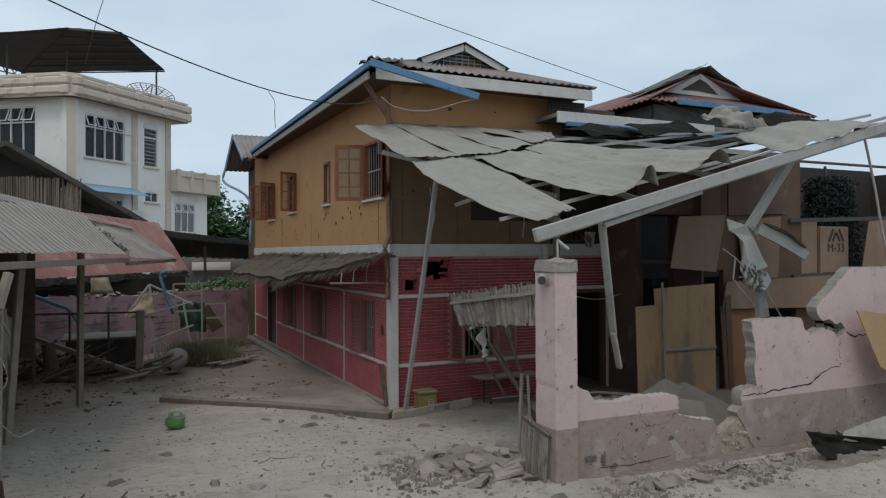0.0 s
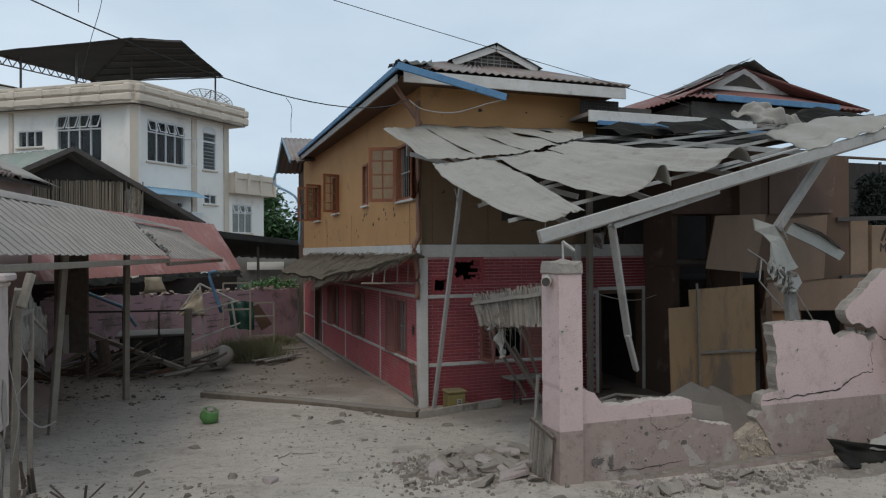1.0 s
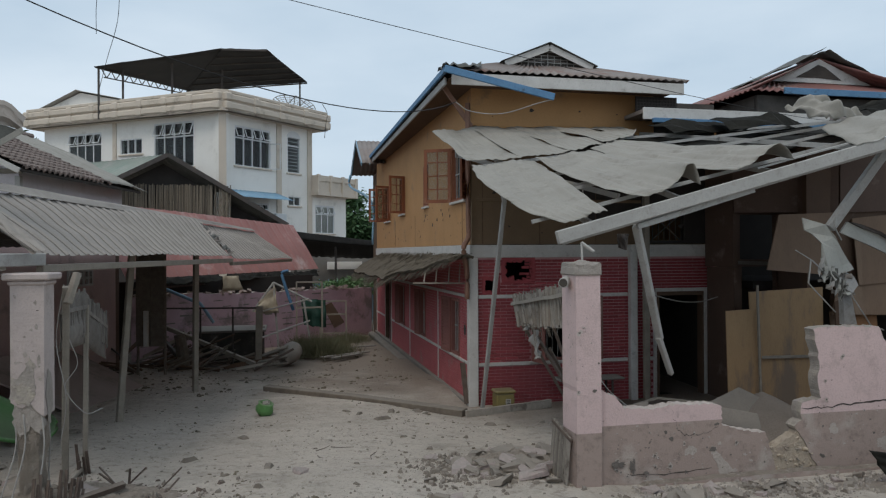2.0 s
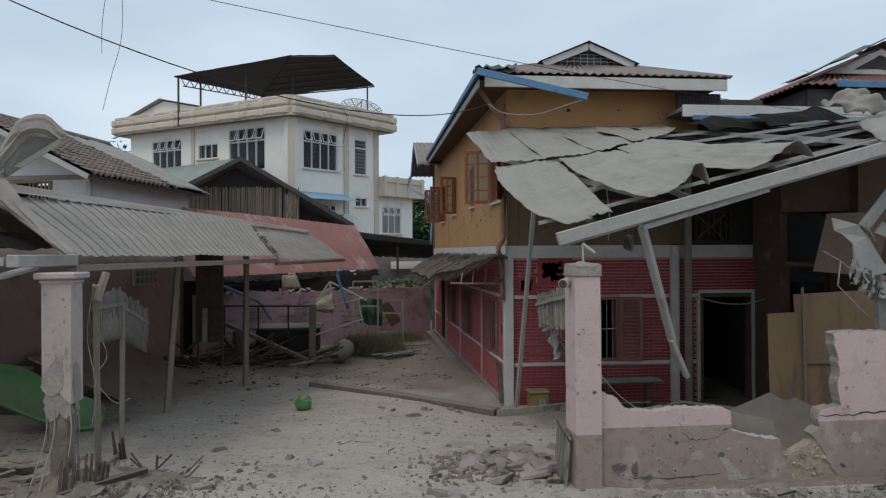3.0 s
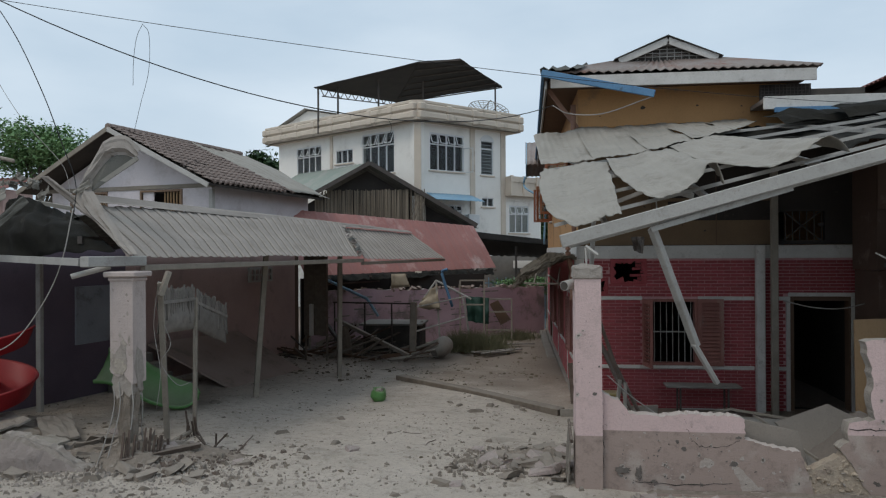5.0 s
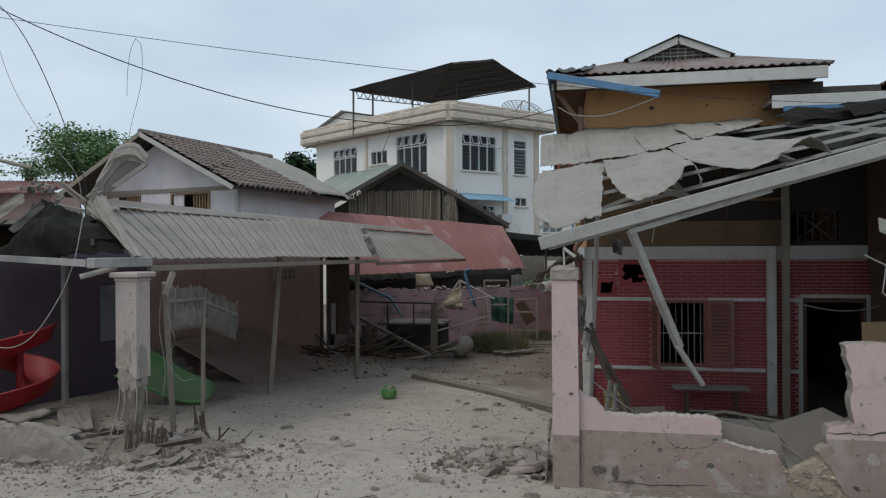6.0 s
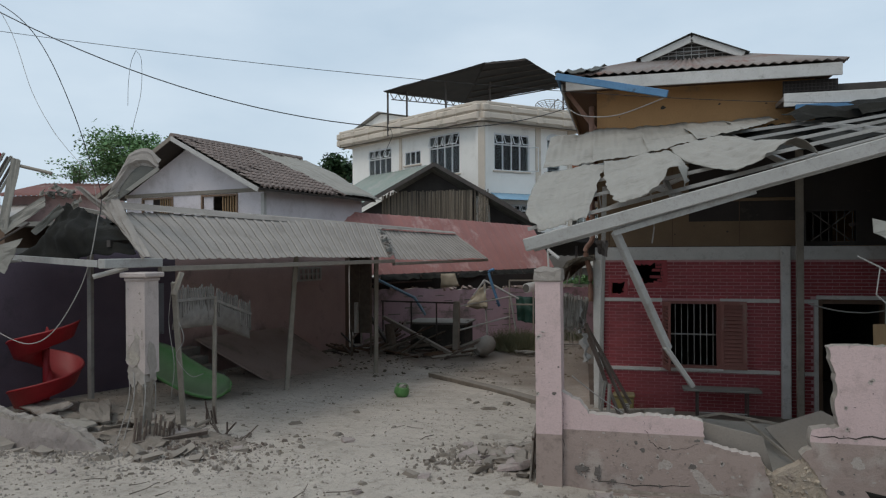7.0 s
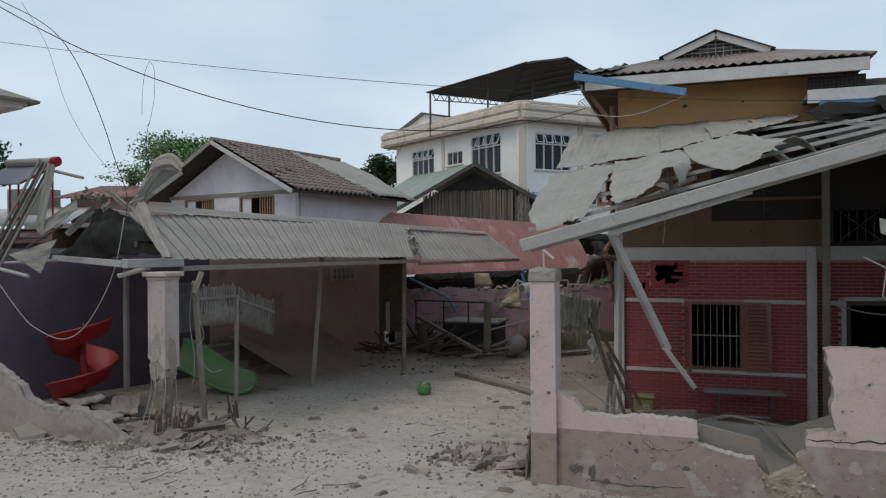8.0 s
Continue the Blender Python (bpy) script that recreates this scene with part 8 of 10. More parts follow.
slide = thing("playground_slide", "scuffed green plastic playground slide tipped on its side", "slide", (-2.6, 10.6, -0.42))
path = curve_pts([(-3.62, 10.4, 0.36), (-3.3, 10.42, 0.3), (-2.95, 10.5, 0.08), (-2.6, 10.58, -0.12), (-2.25, 10.68, -0.24), (-2.02, 10.75, -0.25)], 6)
bm = bmesh.new()
prev = None
for i, p in enumerate(path):
    t = i / (len(path) - 1)
    d = (path[min(i + 1, len(path) - 1)] - path[max(i - 1, 0)]).normalized()
    s = Vector((0.2, 0.55 + 0.5 * t, 0.75 - 0.45 * t)).normalized()
    s = (s - d * s.dot(d)).normalized()
    n_ = d.cross(s).normalized()
    if n_.y > 0:
        n_ = -n_
    w = 0.33 if t < 0.85 else 0.33 * math.sqrt(max(0.05, 1 - ((t - 0.85) / 0.15) ** 2))
    prof = [(-1.0, 0.06), (-0.94, 0.1), (-0.8, 0.02), (0.0, -0.02), (0.8, 0.02), (0.94, 0.1), (1.0, 0.06)]
    row = [bm.verts.new(p + s * a_ * w + n_ * b_) for a_, b_ in prof]
    if prev:
        for k in range(6):
            bm.faces.new((prev[k], prev[k + 1], row[k + 1], row[k])).smooth = True
    prev = row
part("chute", bm, M_GREENPL, slide, solid=0.025)

spiral = thing("spiral_slide", "bright red plastic spiral playground slide", "slide", tuple(left(-3.2, 1.4, -0.35)))
bm = bmesh.new()
prev = None
for i in range(64):
    t = i / 63
    a = radians(15 - 535 * t)
    rad = 0.26
    c = left(-3.25, 1.4, 0) + Vector((rad * math.cos(a), rad * math.sin(a), 1.02 - 1.24 * t))
    o = Vector((math.cos(a), math.sin(a), 0))
    row = [bm.verts.new(c + o * u_ + Vector((0, 0, w_))) for u_, w_ in ((-0.24, 0.12), (-0.21, 0.1), (-0.18, -0.04), (0.0, -0.09), (0.22, -0.04), (0.31, 0.2), (0.34, 0.22))]
    if prev:
        for k in range(6):
            bm.faces.new((prev[k], prev[k + 1], row[k + 1], row[k])).smooth = True
    prev = row
part("chute", bm, M_REDPL, spiral, solid=0.03)
bm = bmesh.new()
tube(bm, [left(-3.25, 1.4, -0.5), left(-3.25, 1.4, 0.95)], 0.055, 10)
part("column", bm, M_REDPL, spiral, smooth=True)

board = thing("fallen_board", "large dusty board fallen against the wall", "board", tuple(left(-2.8, 7.4, -0.5)))
bm = bmesh.new()
cs = [left(-2.2, 6.0, -0.52), left(-2.2, 8.8, -0.56), left(-3.9, 8.5, 0.4), left(-3.9, 5.4, 0.45)]
f = [bm.verts.new(c) for c in cs]
b = [bm.verts.new(c - Vector((0, 0, 0.04))) for c in cs]
bm.faces.new(f), bm.faces.new(b[::-1])
for i in range(4):
    bm.faces.new((f[i], b[i], b[(i + 1) % 4], f[(i + 1) % 4]))
part("sheet", bm, M_DUSTBOARD, board)
steps = thing("steps", "dark concrete steps beside the wall", "steps", tuple(left(-3.6, 5.0, -0.45)))
for k in range(4):
    bm = bmesh.new()
    box(bm, (-4.2, 4.6 + 0.0, -0.8), (-3.1 - 0.25 * k, 5.5, -0.28 + 0.18 * k), M_LEFT, 0.01)
    part("step", bm, M_DARKCONC, steps)
panel_dark = thing("dark_partition", "dark upright timber partition at the carport's end", "partition", tuple(left(-2.4, 10.3, -0.6)))
for k in range(2):
    bm = bmesh.new()
    b0 = -3.12 + 0.35 * k
    box(bm, (b0, 10.4, 0.1), (b0 + 0.34, 10.44, 2.3), M_LEFT, 0.004)
    part("plank", bm, M_BARK, panel_dark)
    bm = bmesh.new()
    box(bm, (b0 + 0.3 * k, 10.44, -0.9), (b0 + 0.3 * k + 0.05, 10.49, 2.3), M_LEFT, 0.004)
    part("post", bm, M_BARK, panel_dark)
bm = bmesh.new()
box(bm, (-2.9, 10.3, 0.1), (-2.8, 10.38, 0.95), M_LEFT, 0.004)
part("pale_strip", bm, M_WHITE, panel_dark)
vent = thing("vent_block", "pale pierced vent panel under the carport roof", "vent", tuple(left(-4.3, 10.0, 1.6)))
bm = bmesh.new()
holes_wall(bm, M_LEFT @ pose(-4.28, 10.6, 0, 0, 0, -90), 0, 1.1, 1.55, 1.95, [(0.06 + 0.2 * i, 0.2 + 0.2 * i, 1.6 + 0.17 * j, 1.72 + 0.17 * j) for i in range(5) for j in range(2)], 0.05)
part("panel", bm, M_PVC, vent)

# twisted sheets over the left plot
wreck = thing("wrecked_roof", "heap of twisted roof sheets and bent frames", "wreckage", (-3.6, 7.4, 2.2))
for k, (d0, d1, w, mt) in enumerate(((-0.06, -0.03, 0.035, M_SHEET), (0.03, 0.02, 0.035, M_STEELDK), (0.1, 0.06, 0.035, M_SHEET), (0.18, 0.1, 0.03, M_STEELDK), (0.24, 0.15, 0.03, M_SHEET))):
    bm = bmesh.new()
    beam(bm, (-5.07 + d0, 7.22 + 0.02 * k, 1.94), (-3.66 + d1, 7.24 + 0.02 * k, 3.9 - d1 * 0.5 - 0.03 * (k % 2)), w, 0.03, 20)
    part("frame_bar", bm, mt, wreck)
for cs, mt, sd in ((((-3.6, 7.28, 3.86), (-3.44, 7.3, 3.8), (-3.7, 7.3, 2.74), (-3.86, 7.3, 2.8)), M_SHEET, 141),
                   (((-3.86, 7.28, 2.84), (-3.74, 7.3, 2.7), (-3.05, 7.36, 3.12), (-3.1, 7.4, 3.28)), M_SHEET, 142),
                   (((-4.4, 7.26, 2.4), (-3.72, 7.26, 2.1), (-3.62, 7.28, 2.3), (-3.38, 7.28, 2.64)), M_SHEET, 143),
                   (((-3.3, 7.32, 2.74), (-3.2, 7.32, 2.68), (-2.78, 7.42, 3.06), (-2.86, 7.42, 3.16)), M_SHEETDK, 151),
                   (((-2.76, 7.6, 3.42), (-2.64, 7.6, 3.42), (-2.16, 7.74, 3.02), (-2.3, 7.74, 2.98)), M_CPSHEET, 146),
                   (((-2.3, 7.62, 3.2), (-2.22, 7.62, 3.16), (-2.04, 7.66, 3.3), (-2.08, 7.66, 3.38)), M_SHEET, 149)):
    bm = bmesh.new()
    sheet(bm, *cs, 8, 5, 1, 0.006, rough=0.03, seed=sd, ragged=0.05, crisp=True)
    part("sheet", bm, mt, wreck, solid=0.008)
for p, q, r_, mt in (((-3.5, 7.32, 3.73), (-2.95, 7.36, 3.6), 0.025, M_OLDWOOD), ((-4.9, 7.3, 2.25), (-3.6, 7.45, 2.3), 0.025, M_STEEL), ((-4.7, 7.2, 2.2), (-3.9, 7.2, 2.05), 0.03, M_STEEL), ((-4.0, 7.24, 2.5), (-3.3, 7.3, 2.86), 0.018, M_STEELDK)):
    bm = bmesh.new()
    tube(bm, [p, q], r_, 8)
    part("pipe", bm, mt, wreck)
for k in range(11):
    t = k / 10
    c = Vector((-3.15 + 0.5 * t + rnd.uniform(-0.06, 0.06), 7.4 + 0.1 * t, 3.24 + 0.16 * math.sin(math.pi * t) - 0.16 * t + rnd.uniform(-0.05, 0.05)))
    u = Vector((rnd.uniform(0.06, 0.2), rnd.uniform(-0.08, 0.08), rnd.uniform(-0.1, 0.08)))
    w = Vector((rnd.uniform(-0.05, 0.05), rnd.uniform(-0.08, 0.08), rnd.uniform(0.05, 0.13)))
    bm = bmesh.new()
    sheet(bm, c, c + u, c + u + w, c + w * 0.8, 6, 4, 1, 0.012, rough=0.06, seed=300 + k, ragged=0.2, crisp=True)
    part("scrap", bm, (M_SHEET, M_SHEET, M_SHEETDK)[k % 3], wreck, "crumpled scrap of sheet", solid=0.004)


# ---- yard furniture and wreckage ----
def simple(name, label, cat, at, build, mat, group="", smooth=False, solid=0.0):
    bm = bmesh.new()
    build(bm)
    ob = part(name, bm, mat, None, smooth=smooth, solid=solid)
    me = ob.data
    for v in me.vertices:
        v.co -= Vector(at)
    ob.location = at
    WM[ob] = Matrix.Translation(at)
    return tagged(ob, label, cat, group)


def gz_at(x, y):
    return ground_z(x, y) - 0.12 * max(0, 1 - abs(y - 12.4) / 2.2) * max(0, min(1, (x - 3.2) / 1.2))


simple("timber_beam", "long weathered grey timber lying in the yard", "timber", (2.7, 13.3, -0.62), lambda bm: [beam(bm, a, b, 0.22, 0.13, r, 0.012) for a, b, r in (((0.84, 14.98, -0.57), (2.7, 13.42, -0.57), 0), ((2.68, 13.43, -0.57), (4.42, 11.85, -0.59), 2))], M_GATEWOOD, "loose timbers")
simple("timber_plank", "weathered plank propped by the corner post", "timber", (5.3, 12.05, -0.6), lambda bm: beam(bm, (4.4, 11.72, -0.6), (6.2, 12.2, -0.58), 0.05, 0.16, 0, 0.008), M_GATEGREY, "loose timbers")
for p, q in (((2.6, 21.3, -0.62), (4.0, 22.0, -0.66)), ((2.2, 19.4, -0.6), (3.6, 20.4, -0.62)), ((2.5, 19.2, -0.6), (3.3, 20.0, -0.62))):
    mid = tuple((Vector(p) + Vector(q)) / 2)
    simple("timber_plank", "weathered grey plank lying on the dust", "timber", mid, lambda bm, p=p, q=q: beam(bm, p, q, 0.16, 0.04, 0, 0.005), M_LGATE, "loose timbers")


def revolve(bm, at, prof, n=20, tilt=None):
    prev = None
    m = Matrix.Translation(at) @ (tilt or Matrix())
    for r0, z in prof:
        ring = [bm.verts.new(m @ Vector((r0 * math.cos(i / n * 6.2832), r0 * math.sin(i / n * 6.2832), z))) for i in range(n)]
        if prev:
            for i in range(n):
                bm.faces.new((prev[i], prev[(i + 1) % n], ring[(i + 1) % n], ring[i])).smooth = True
        prev = ring


pot = thing("plastic_pot", "dented green plastic pot lying on the ground", "pot", (0.87, 12.45, -0.58))
bm = bmesh.new()
revolve(bm, (0.86, 12.45, -0.58), [(0.005, 0.0), (0.1, 0.01), (0.145, 0.08), (0.15, 0.15), (0.125, 0.21), (0.135, 0.25), (0.115, 0.235), (0.1, 0.12)], 12, pose(0, 0, 0, 10, 14, 0))
for v in bm.verts:
    v.co += Vector([rnd.uniform(-0.012, 0.012) for _ in range(3)])
part("body", bm, M_GREENPL, pot)
bm = bmesh.new()
for k in range(5):
    rock(bm, (0.92 + rnd.uniform(-0.05, 0.05), 12.44 + rnd.uniform(-0.05, 0.05), -0.37 + rnd.uniform(-0.02, 0.02)), 0.09, rnd)
part("filling", bm, M_CLAY, pot, "grey crumpled lump in the pot")


simple("clay_jar", "large grey clay jar tipped on its side", "jar", (1.34, 19.0, -0.66), lambda bm: revolve(bm, (1.35, 19.0, -0.4), [(0.05, 0.32), (0.15, 0.31), (0.23, 0.23), (0.27, 0.08), (0.265, -0.08), (0.21, -0.23), (0.14, -0.29), (0.155, -0.33), (0.12, -0.32), (0.11, -0.16)], 20, pose(0, 0, 0, -62, 0, -45)), M_CLAY)
bin_ = thing("yellow_bin", "dusty yellow plastic bin with a lid and printed panel", "bin", (5.3, 12.35, -0.72))
bm = bmesh.new()
box(bm, (5.12, 12.2, -0.72), (5.48, 12.5, -0.36), None, 0.025)
part("body", bm, M_YELLOW, bin_)
bm = bmesh.new()
box(bm, (5.1, 12.18, -0.36), (5.5, 12.52, -0.3), None, 0.02)
part("lid", bm, M_YELLOW, bin_)
bm = bmesh.new()
box(bm, (5.3, 12.196, -0.58), (5.4, 12.2, -0.46))
part("printed_panel", bm, M_PVC, bin_)
for k in range(3):
    bm = bmesh.new()
    box(bm, (5.315, 12.193, -0.49 - 0.03 * k), (5.385, 12.197, -0.475 - 0.03 * k))
    part("print_bar", bm, M_INK, bin_)
bench = thing("bench", "plain grey bench below the window", "bench", (7.0, 12.3, -0.75))
bm = bmesh.new()
box(bm, (6.35, 12.1, -0.17), (7.68, 12.5, -0.13), None, 0.006)
part("seat", bm, M_DARKCONC, bench)
for x in (6.6, 7.45):
    for y in (12.16, 12.44):
        bm = bmesh.new()
        box(bm, (x - 0.016, y - 0.016, -0.8), (x + 0.016, y + 0.016, -0.17))
        part("leg", bm, M_STEELDK, bench)
bm = bmesh.new()
beam(bm, (6.6, 12.16, -0.55), (7.45, 12.16, -0.55), 0.02, 0.02)
part("stretcher", bm, M_STEEL, bench)


# heap of sand and fallen panels behind the street wall
def sand(bm):
    n = 26
    prev = None
    for j in range(9):
        t = j / 8
        ring = []
        for i in range(n):
            a = i / n * 6.2832
            rr = 1.25 * t * (1 + 0.2 * noise.noise(Vector((math.cos(a) * 1.3, math.sin(a) * 1.3, 5))))
            z = 0.22 - 0.72 * t ** 1.15 + 0.03 * noise.noise(Vector((rr * math.cos(a) * 4, rr * math.sin(a) * 4, 1)))
            ring.append(bm.verts.new((8.2 + rr * math.cos(a), 8.7 + rr * 0.8 * math.sin(a), z)))
        if prev:
            for i in range(n):
                bm.faces.new((prev[i], prev[(i + 1) % n], ring[(i + 1) % n], ring[i])).smooth = True
        prev = ring


simple("sand_mound", "heap of grey-brown sand behind the wall", "sand mound", (8.2, 8.7, -0.45), sand, M_SAND, smooth=True)


def slab(cs, th):
    def build(bm):
        v = [Vector(c) for c in cs]
        nrm = (v[1] - v[0]).cross(v[3] - v[0]).normalized() * th
        f = [bm.verts.new(c) for c in v]
        b = [bm.verts.new(c + nrm) for c in v]
        bm.faces.new(f[::-1]), bm.faces.new(b)
        for i in range(4):
            bm.faces.new((f[i], f[(i + 1) % 4], b[(i + 1) % 4], b[i]))
    return build


simple("plaster_slab", "grey-green panel fallen behind the wall", "slab", (6.9, 8.6, -0.3), slab([(6.2, 9.2, 0.02), (7.75, 9.2, -0.05), (7.75, 7.9, -0.4), (6.4, 7.9, -0.4)], 0.03), M_DARKCONC, "fallen panels")
simple("plaster_slab", "grey-brown board leaning behind the wall", "panel", (6.3, 7.3, -0.3), slab([(6.08, 6.82, 0.52), (6.76, 6.82, 0.38), (6.98, 6.84, -0.42), (6.05, 6.84, -0.42)], 0.03), M_PANEL, "fallen panels")
simple("plaster_slab", "grey-brown board lying askew behind the wall", "panel", (7.8, 8.6, -0.3), slab([(7.1, 8.62, 0.06), (7.78, 8.66, 0.31), (8.7, 8.5, -0.14), (7.6, 8.2, -0.5)], 0.03), M_PANEL, "fallen panels")
simple("plaster_slab", "broken plaster slab on end", "panel", (5.55, 7.5, -0.3), slab([(5.3, 7.6, 0.35), (5.75, 7.6, 0.42), (5.95, 7.4, -0.35), (5.2, 7.4, -0.35)], 0.04), M_PANEL, "fallen panels")
frame_ob = thing("bent_frame", "bent pale steel frame lying behind the wall", "frame", (7.0, 8.5, -0.2))
for p, q in (((5.9, 8.9, 0.0), (6.6, 8.9, 0.16)), ((6.6, 8.9, 0.16), (7.9, 8.6, 0.02)), ((6.9, 8.85, 0.1), (7.4, 8.0, -0.25))):
    bm = bmesh.new()
    beam(bm, p, q, 0.03, 0.03)
    part("bar", bm, M_OLDWOOD, frame_ob)
bm = bmesh.new()
sheet(bm, (7.5, 5.96, 0.13), (9.7, 5.8, -0.24), (9.7, 5.6, -0.48), (7.72, 5.86, -0.22), 60, 14, 5, 0.02, sag=0.04, rough=0.1, seed=150, ragged=0.07)
tagged(part("roof_sheet", bm, M_CHAR, None, solid=0.006), "charred black roof sheet with a ragged edge on the rubble", "roof sheet")
bm = bmesh.new()
sheet(bm, (8.13, 5.94, -0.04), (9.8, 5.84, -0.3), (9.9, 6.14, 0.2), (8.32, 6.06, 0.02), 40, 8, 8, 0.008, rough=0.04, seed=151)
tagged(part("roof_sheet", bm, M_SHEET, None, solid=0.006), "pale bent roof sheet lying on the rubble", "roof sheet")
simple("tan_board", "tan board leaning on the street wall", "board", (9.5, 6.3, 0.3), slab([(9.35, 6.28, 0.72), (10.3, 6.2, 0.2), (10.6, 6.36, 1.3), (9.08, 6.42, 1.48)], 0.02), M_PLYTAN)

# heap of splintered planks and poles at the back of the yard
heap = thing("timber_heap", "dark tangle of splintered planks and poles in the yard", "timber heap", (-1.3, 18.0, -0.62))
hr = random.Random(63)
for k in range(46):
    x, y = hr.uniform(-2.9, 0.6), hr.uniform(17.6, 20.6)
    a, L = hr.uniform(-0.7, 0.9), hr.uniform(0.5, 1.7)
    z = ground_z(x, y) + 0.04 + 0.3 * hr.random() ** 2
    dz = hr.uniform(-0.1, 0.35) if k % 3 else hr.uniform(0.2, 0.8)
    d = Vector((math.cos(a), math.sin(a), 0)) * L
    bm = bmesh.new()
    beam(bm, Vector((x, y, z)), Vector((x, y, z + dz)) + d, hr.uniform(0.03, 0.12), hr.uniform(0.02, 0.05), hr.uniform(0, 90))
    part("plank", bm, (M_BARK, M_PLYDK, M_RUSTDK, M_OLDWOOD)[k % 4], heap)

# water tank, fence, frames, pipes in the yard
tank = thing("concrete_tank", "low dark concrete water tank with a rough lid", "tank", (-0.4, 20.0, -0.7))
bm = bmesh.new()
box(bm, (-1.1, 19.6, -0.9), (0.62, 20.8, 0.14), None, 0.02)
part("body", bm, M_TANK, tank)
bm = bmesh.new()
for v in box(bm, (-1.2, 19.5, 0.14), (0.7, 20.9, 0.2), None, 0.01):
    v.co.z += 0.02 * noise.noise(v.co * 2)
part("lid", bm, M_DARKCONC, tank)
rail_fence = thing("pipe_fence", "rusty pipe fence with a stout timber post", "fence", (-0.5, 19.2, -0.6))
for x, y in ((-1.95, 19.5), (-1.0, 19.4), (-0.15, 19.2)):
    bm = bmesh.new()
    tube(bm, [(x, y, -0.7), (x, y, 0.86)], 0.025, 6)
    part("upright", bm, M_STEELDK, rail_fence)
bm = bmesh.new()
tube(bm, [(-2.0, 19.5, 0.84), (0.55, 19.0, 0.84)], 0.025, 6)
part("rail", bm, M_STEELDK, rail_fence)
bm = bmesh.new()
beam(bm, (0.52, 18.85, -0.75), (0.56, 18.85, 0.9), 0.2, 0.18, 0, 0.015)
part("post", bm, M_OLDWOOD, rail_fence)
bm = bmesh.new()
tube(bm, [(0.6, 18.9, 0.05), (1.9, 20.2, 0.35)], 0.025, 6)
part("rail", bm, M_PVC, rail_fence)
bm = bmesh.new()
tube(bm, [(0.6, 18.9, 0.75), (1.9, 20.6, 0.95)], 0.022, 6)
part("rail", bm, M_PVC, rail_fence)
tent = thing("bent_frame", "bent white pipe frame with a ragged tarpaulin", "frame", (1.1, 21.5, -0.7))
for p, q in (((0.26, 21.5, 0.54), (0.87, 21.5, 1.41)), ((0.87, 21.5, 1.41), (2.0, 21.5, 0.81)), ((0.87, 21.5, 1.41), (1.02, 21.3, -0.7)), ((1.75, 21.4, 0.9), (2.0, 21.4, -0.7))):
    bm = bmesh.new()
    tube(bm, [p, q], 0.035, 6)
    part("pipe", bm, M_STEEL, tent)
bm = bmesh.new()
sheet(bm, (0.42, 21.4, 0.82), (0.9, 21.44, 1.3), (1.05, 21.3, 0.4), (0.3, 21.3, 0.5), 14, 10, 2, 0.02, rough=0.14, seed=160, ragged=0.25)
part("tarpaulin", bm, M_CLOTH, tent, "ragged pale tarpaulin", solid=0.006)
bm = bmesh.new()
sheet(bm, (1.7, 22.9, 0.8), (2.5, 23.0, 0.75), (2.5, 22.6, -0.2), (1.8, 22.6, -0.1), 12, 10, 2, 0.03, rough=0.15, seed=161, ragged=0.2)
part("tarpaulin", bm, M_GREENTARP, tent, "dark green tarpaulin", solid=0.006)
for x0, x1, y, z0, z1 in ((1.56, 2.36, 22.4, -0.75, 1.37), (2.36, 3.24, 23.9, -0.75, 0.64)):
    rack = thing("metal_rack", "pale metal rack frame standing askew", "rack", ((x0 + x1) / 2, y, -0.75), group="rack frames")
    for p, q in (((x0, y, z0), (x0, y, z1)), ((x1, y, z0), (x1, y + 0.1, z1)), ((x0, y, z1), (x1, y + 0.1, z1)), ((x0, y, (z0 + z1) / 2 + 0.25), (x1, y + 0.05, (z0 + z1) / 2 + 0.25)), ((x0, y, z0 + 0.3), (x1, y + 0.05, z0 + 0.3))):
        bm = bmesh.new()
        beam(bm, p, q, 0.05, 0.05)
        part("bar", bm, M_OLDWOOD, rack)
simple("sheet_panel", "brown panel leaning in a rack", "panel", (2.9, 24.1, 0.0), slab([(2.45, 24.1, 0.45), (2.75, 24.1, 0.6), (3.2, 24.1, -0.1), (2.85, 24.1, -0.3)], 0.02), M_PLYDK)
pipe_b = thing("blue_pipe", "bent pale blue water pipe hanging over the tank", "pipe", (-1.2, 20.0, 0.4))
bm = bmesh.new()
tube(bm, curve_pts([(-2.35, 20.0, 1.5), (-1.2, 20.0, 0.97), (-1.05, 20.0, 0.88), (-0.72, 20.0, 0.38)], 4), 0.045, 8)
part("pipe", bm, M_BLUE, pipe_b, smooth=True)
simple("blue_downpipe", "leaning faded blue pipe with an elbow", "pipe", (1.2, 21.0, 0.8), lambda bm: tube(bm, curve_pts([(1.3, 20.9, 1.78), (1.14, 21.0, 1.72), (1.16, 21.0, 1.5), (1.45, 21.0, 0.6)], 4), 0.045, 8), M_EAVEBLUE, smooth=True)
rr = random.Random(31)
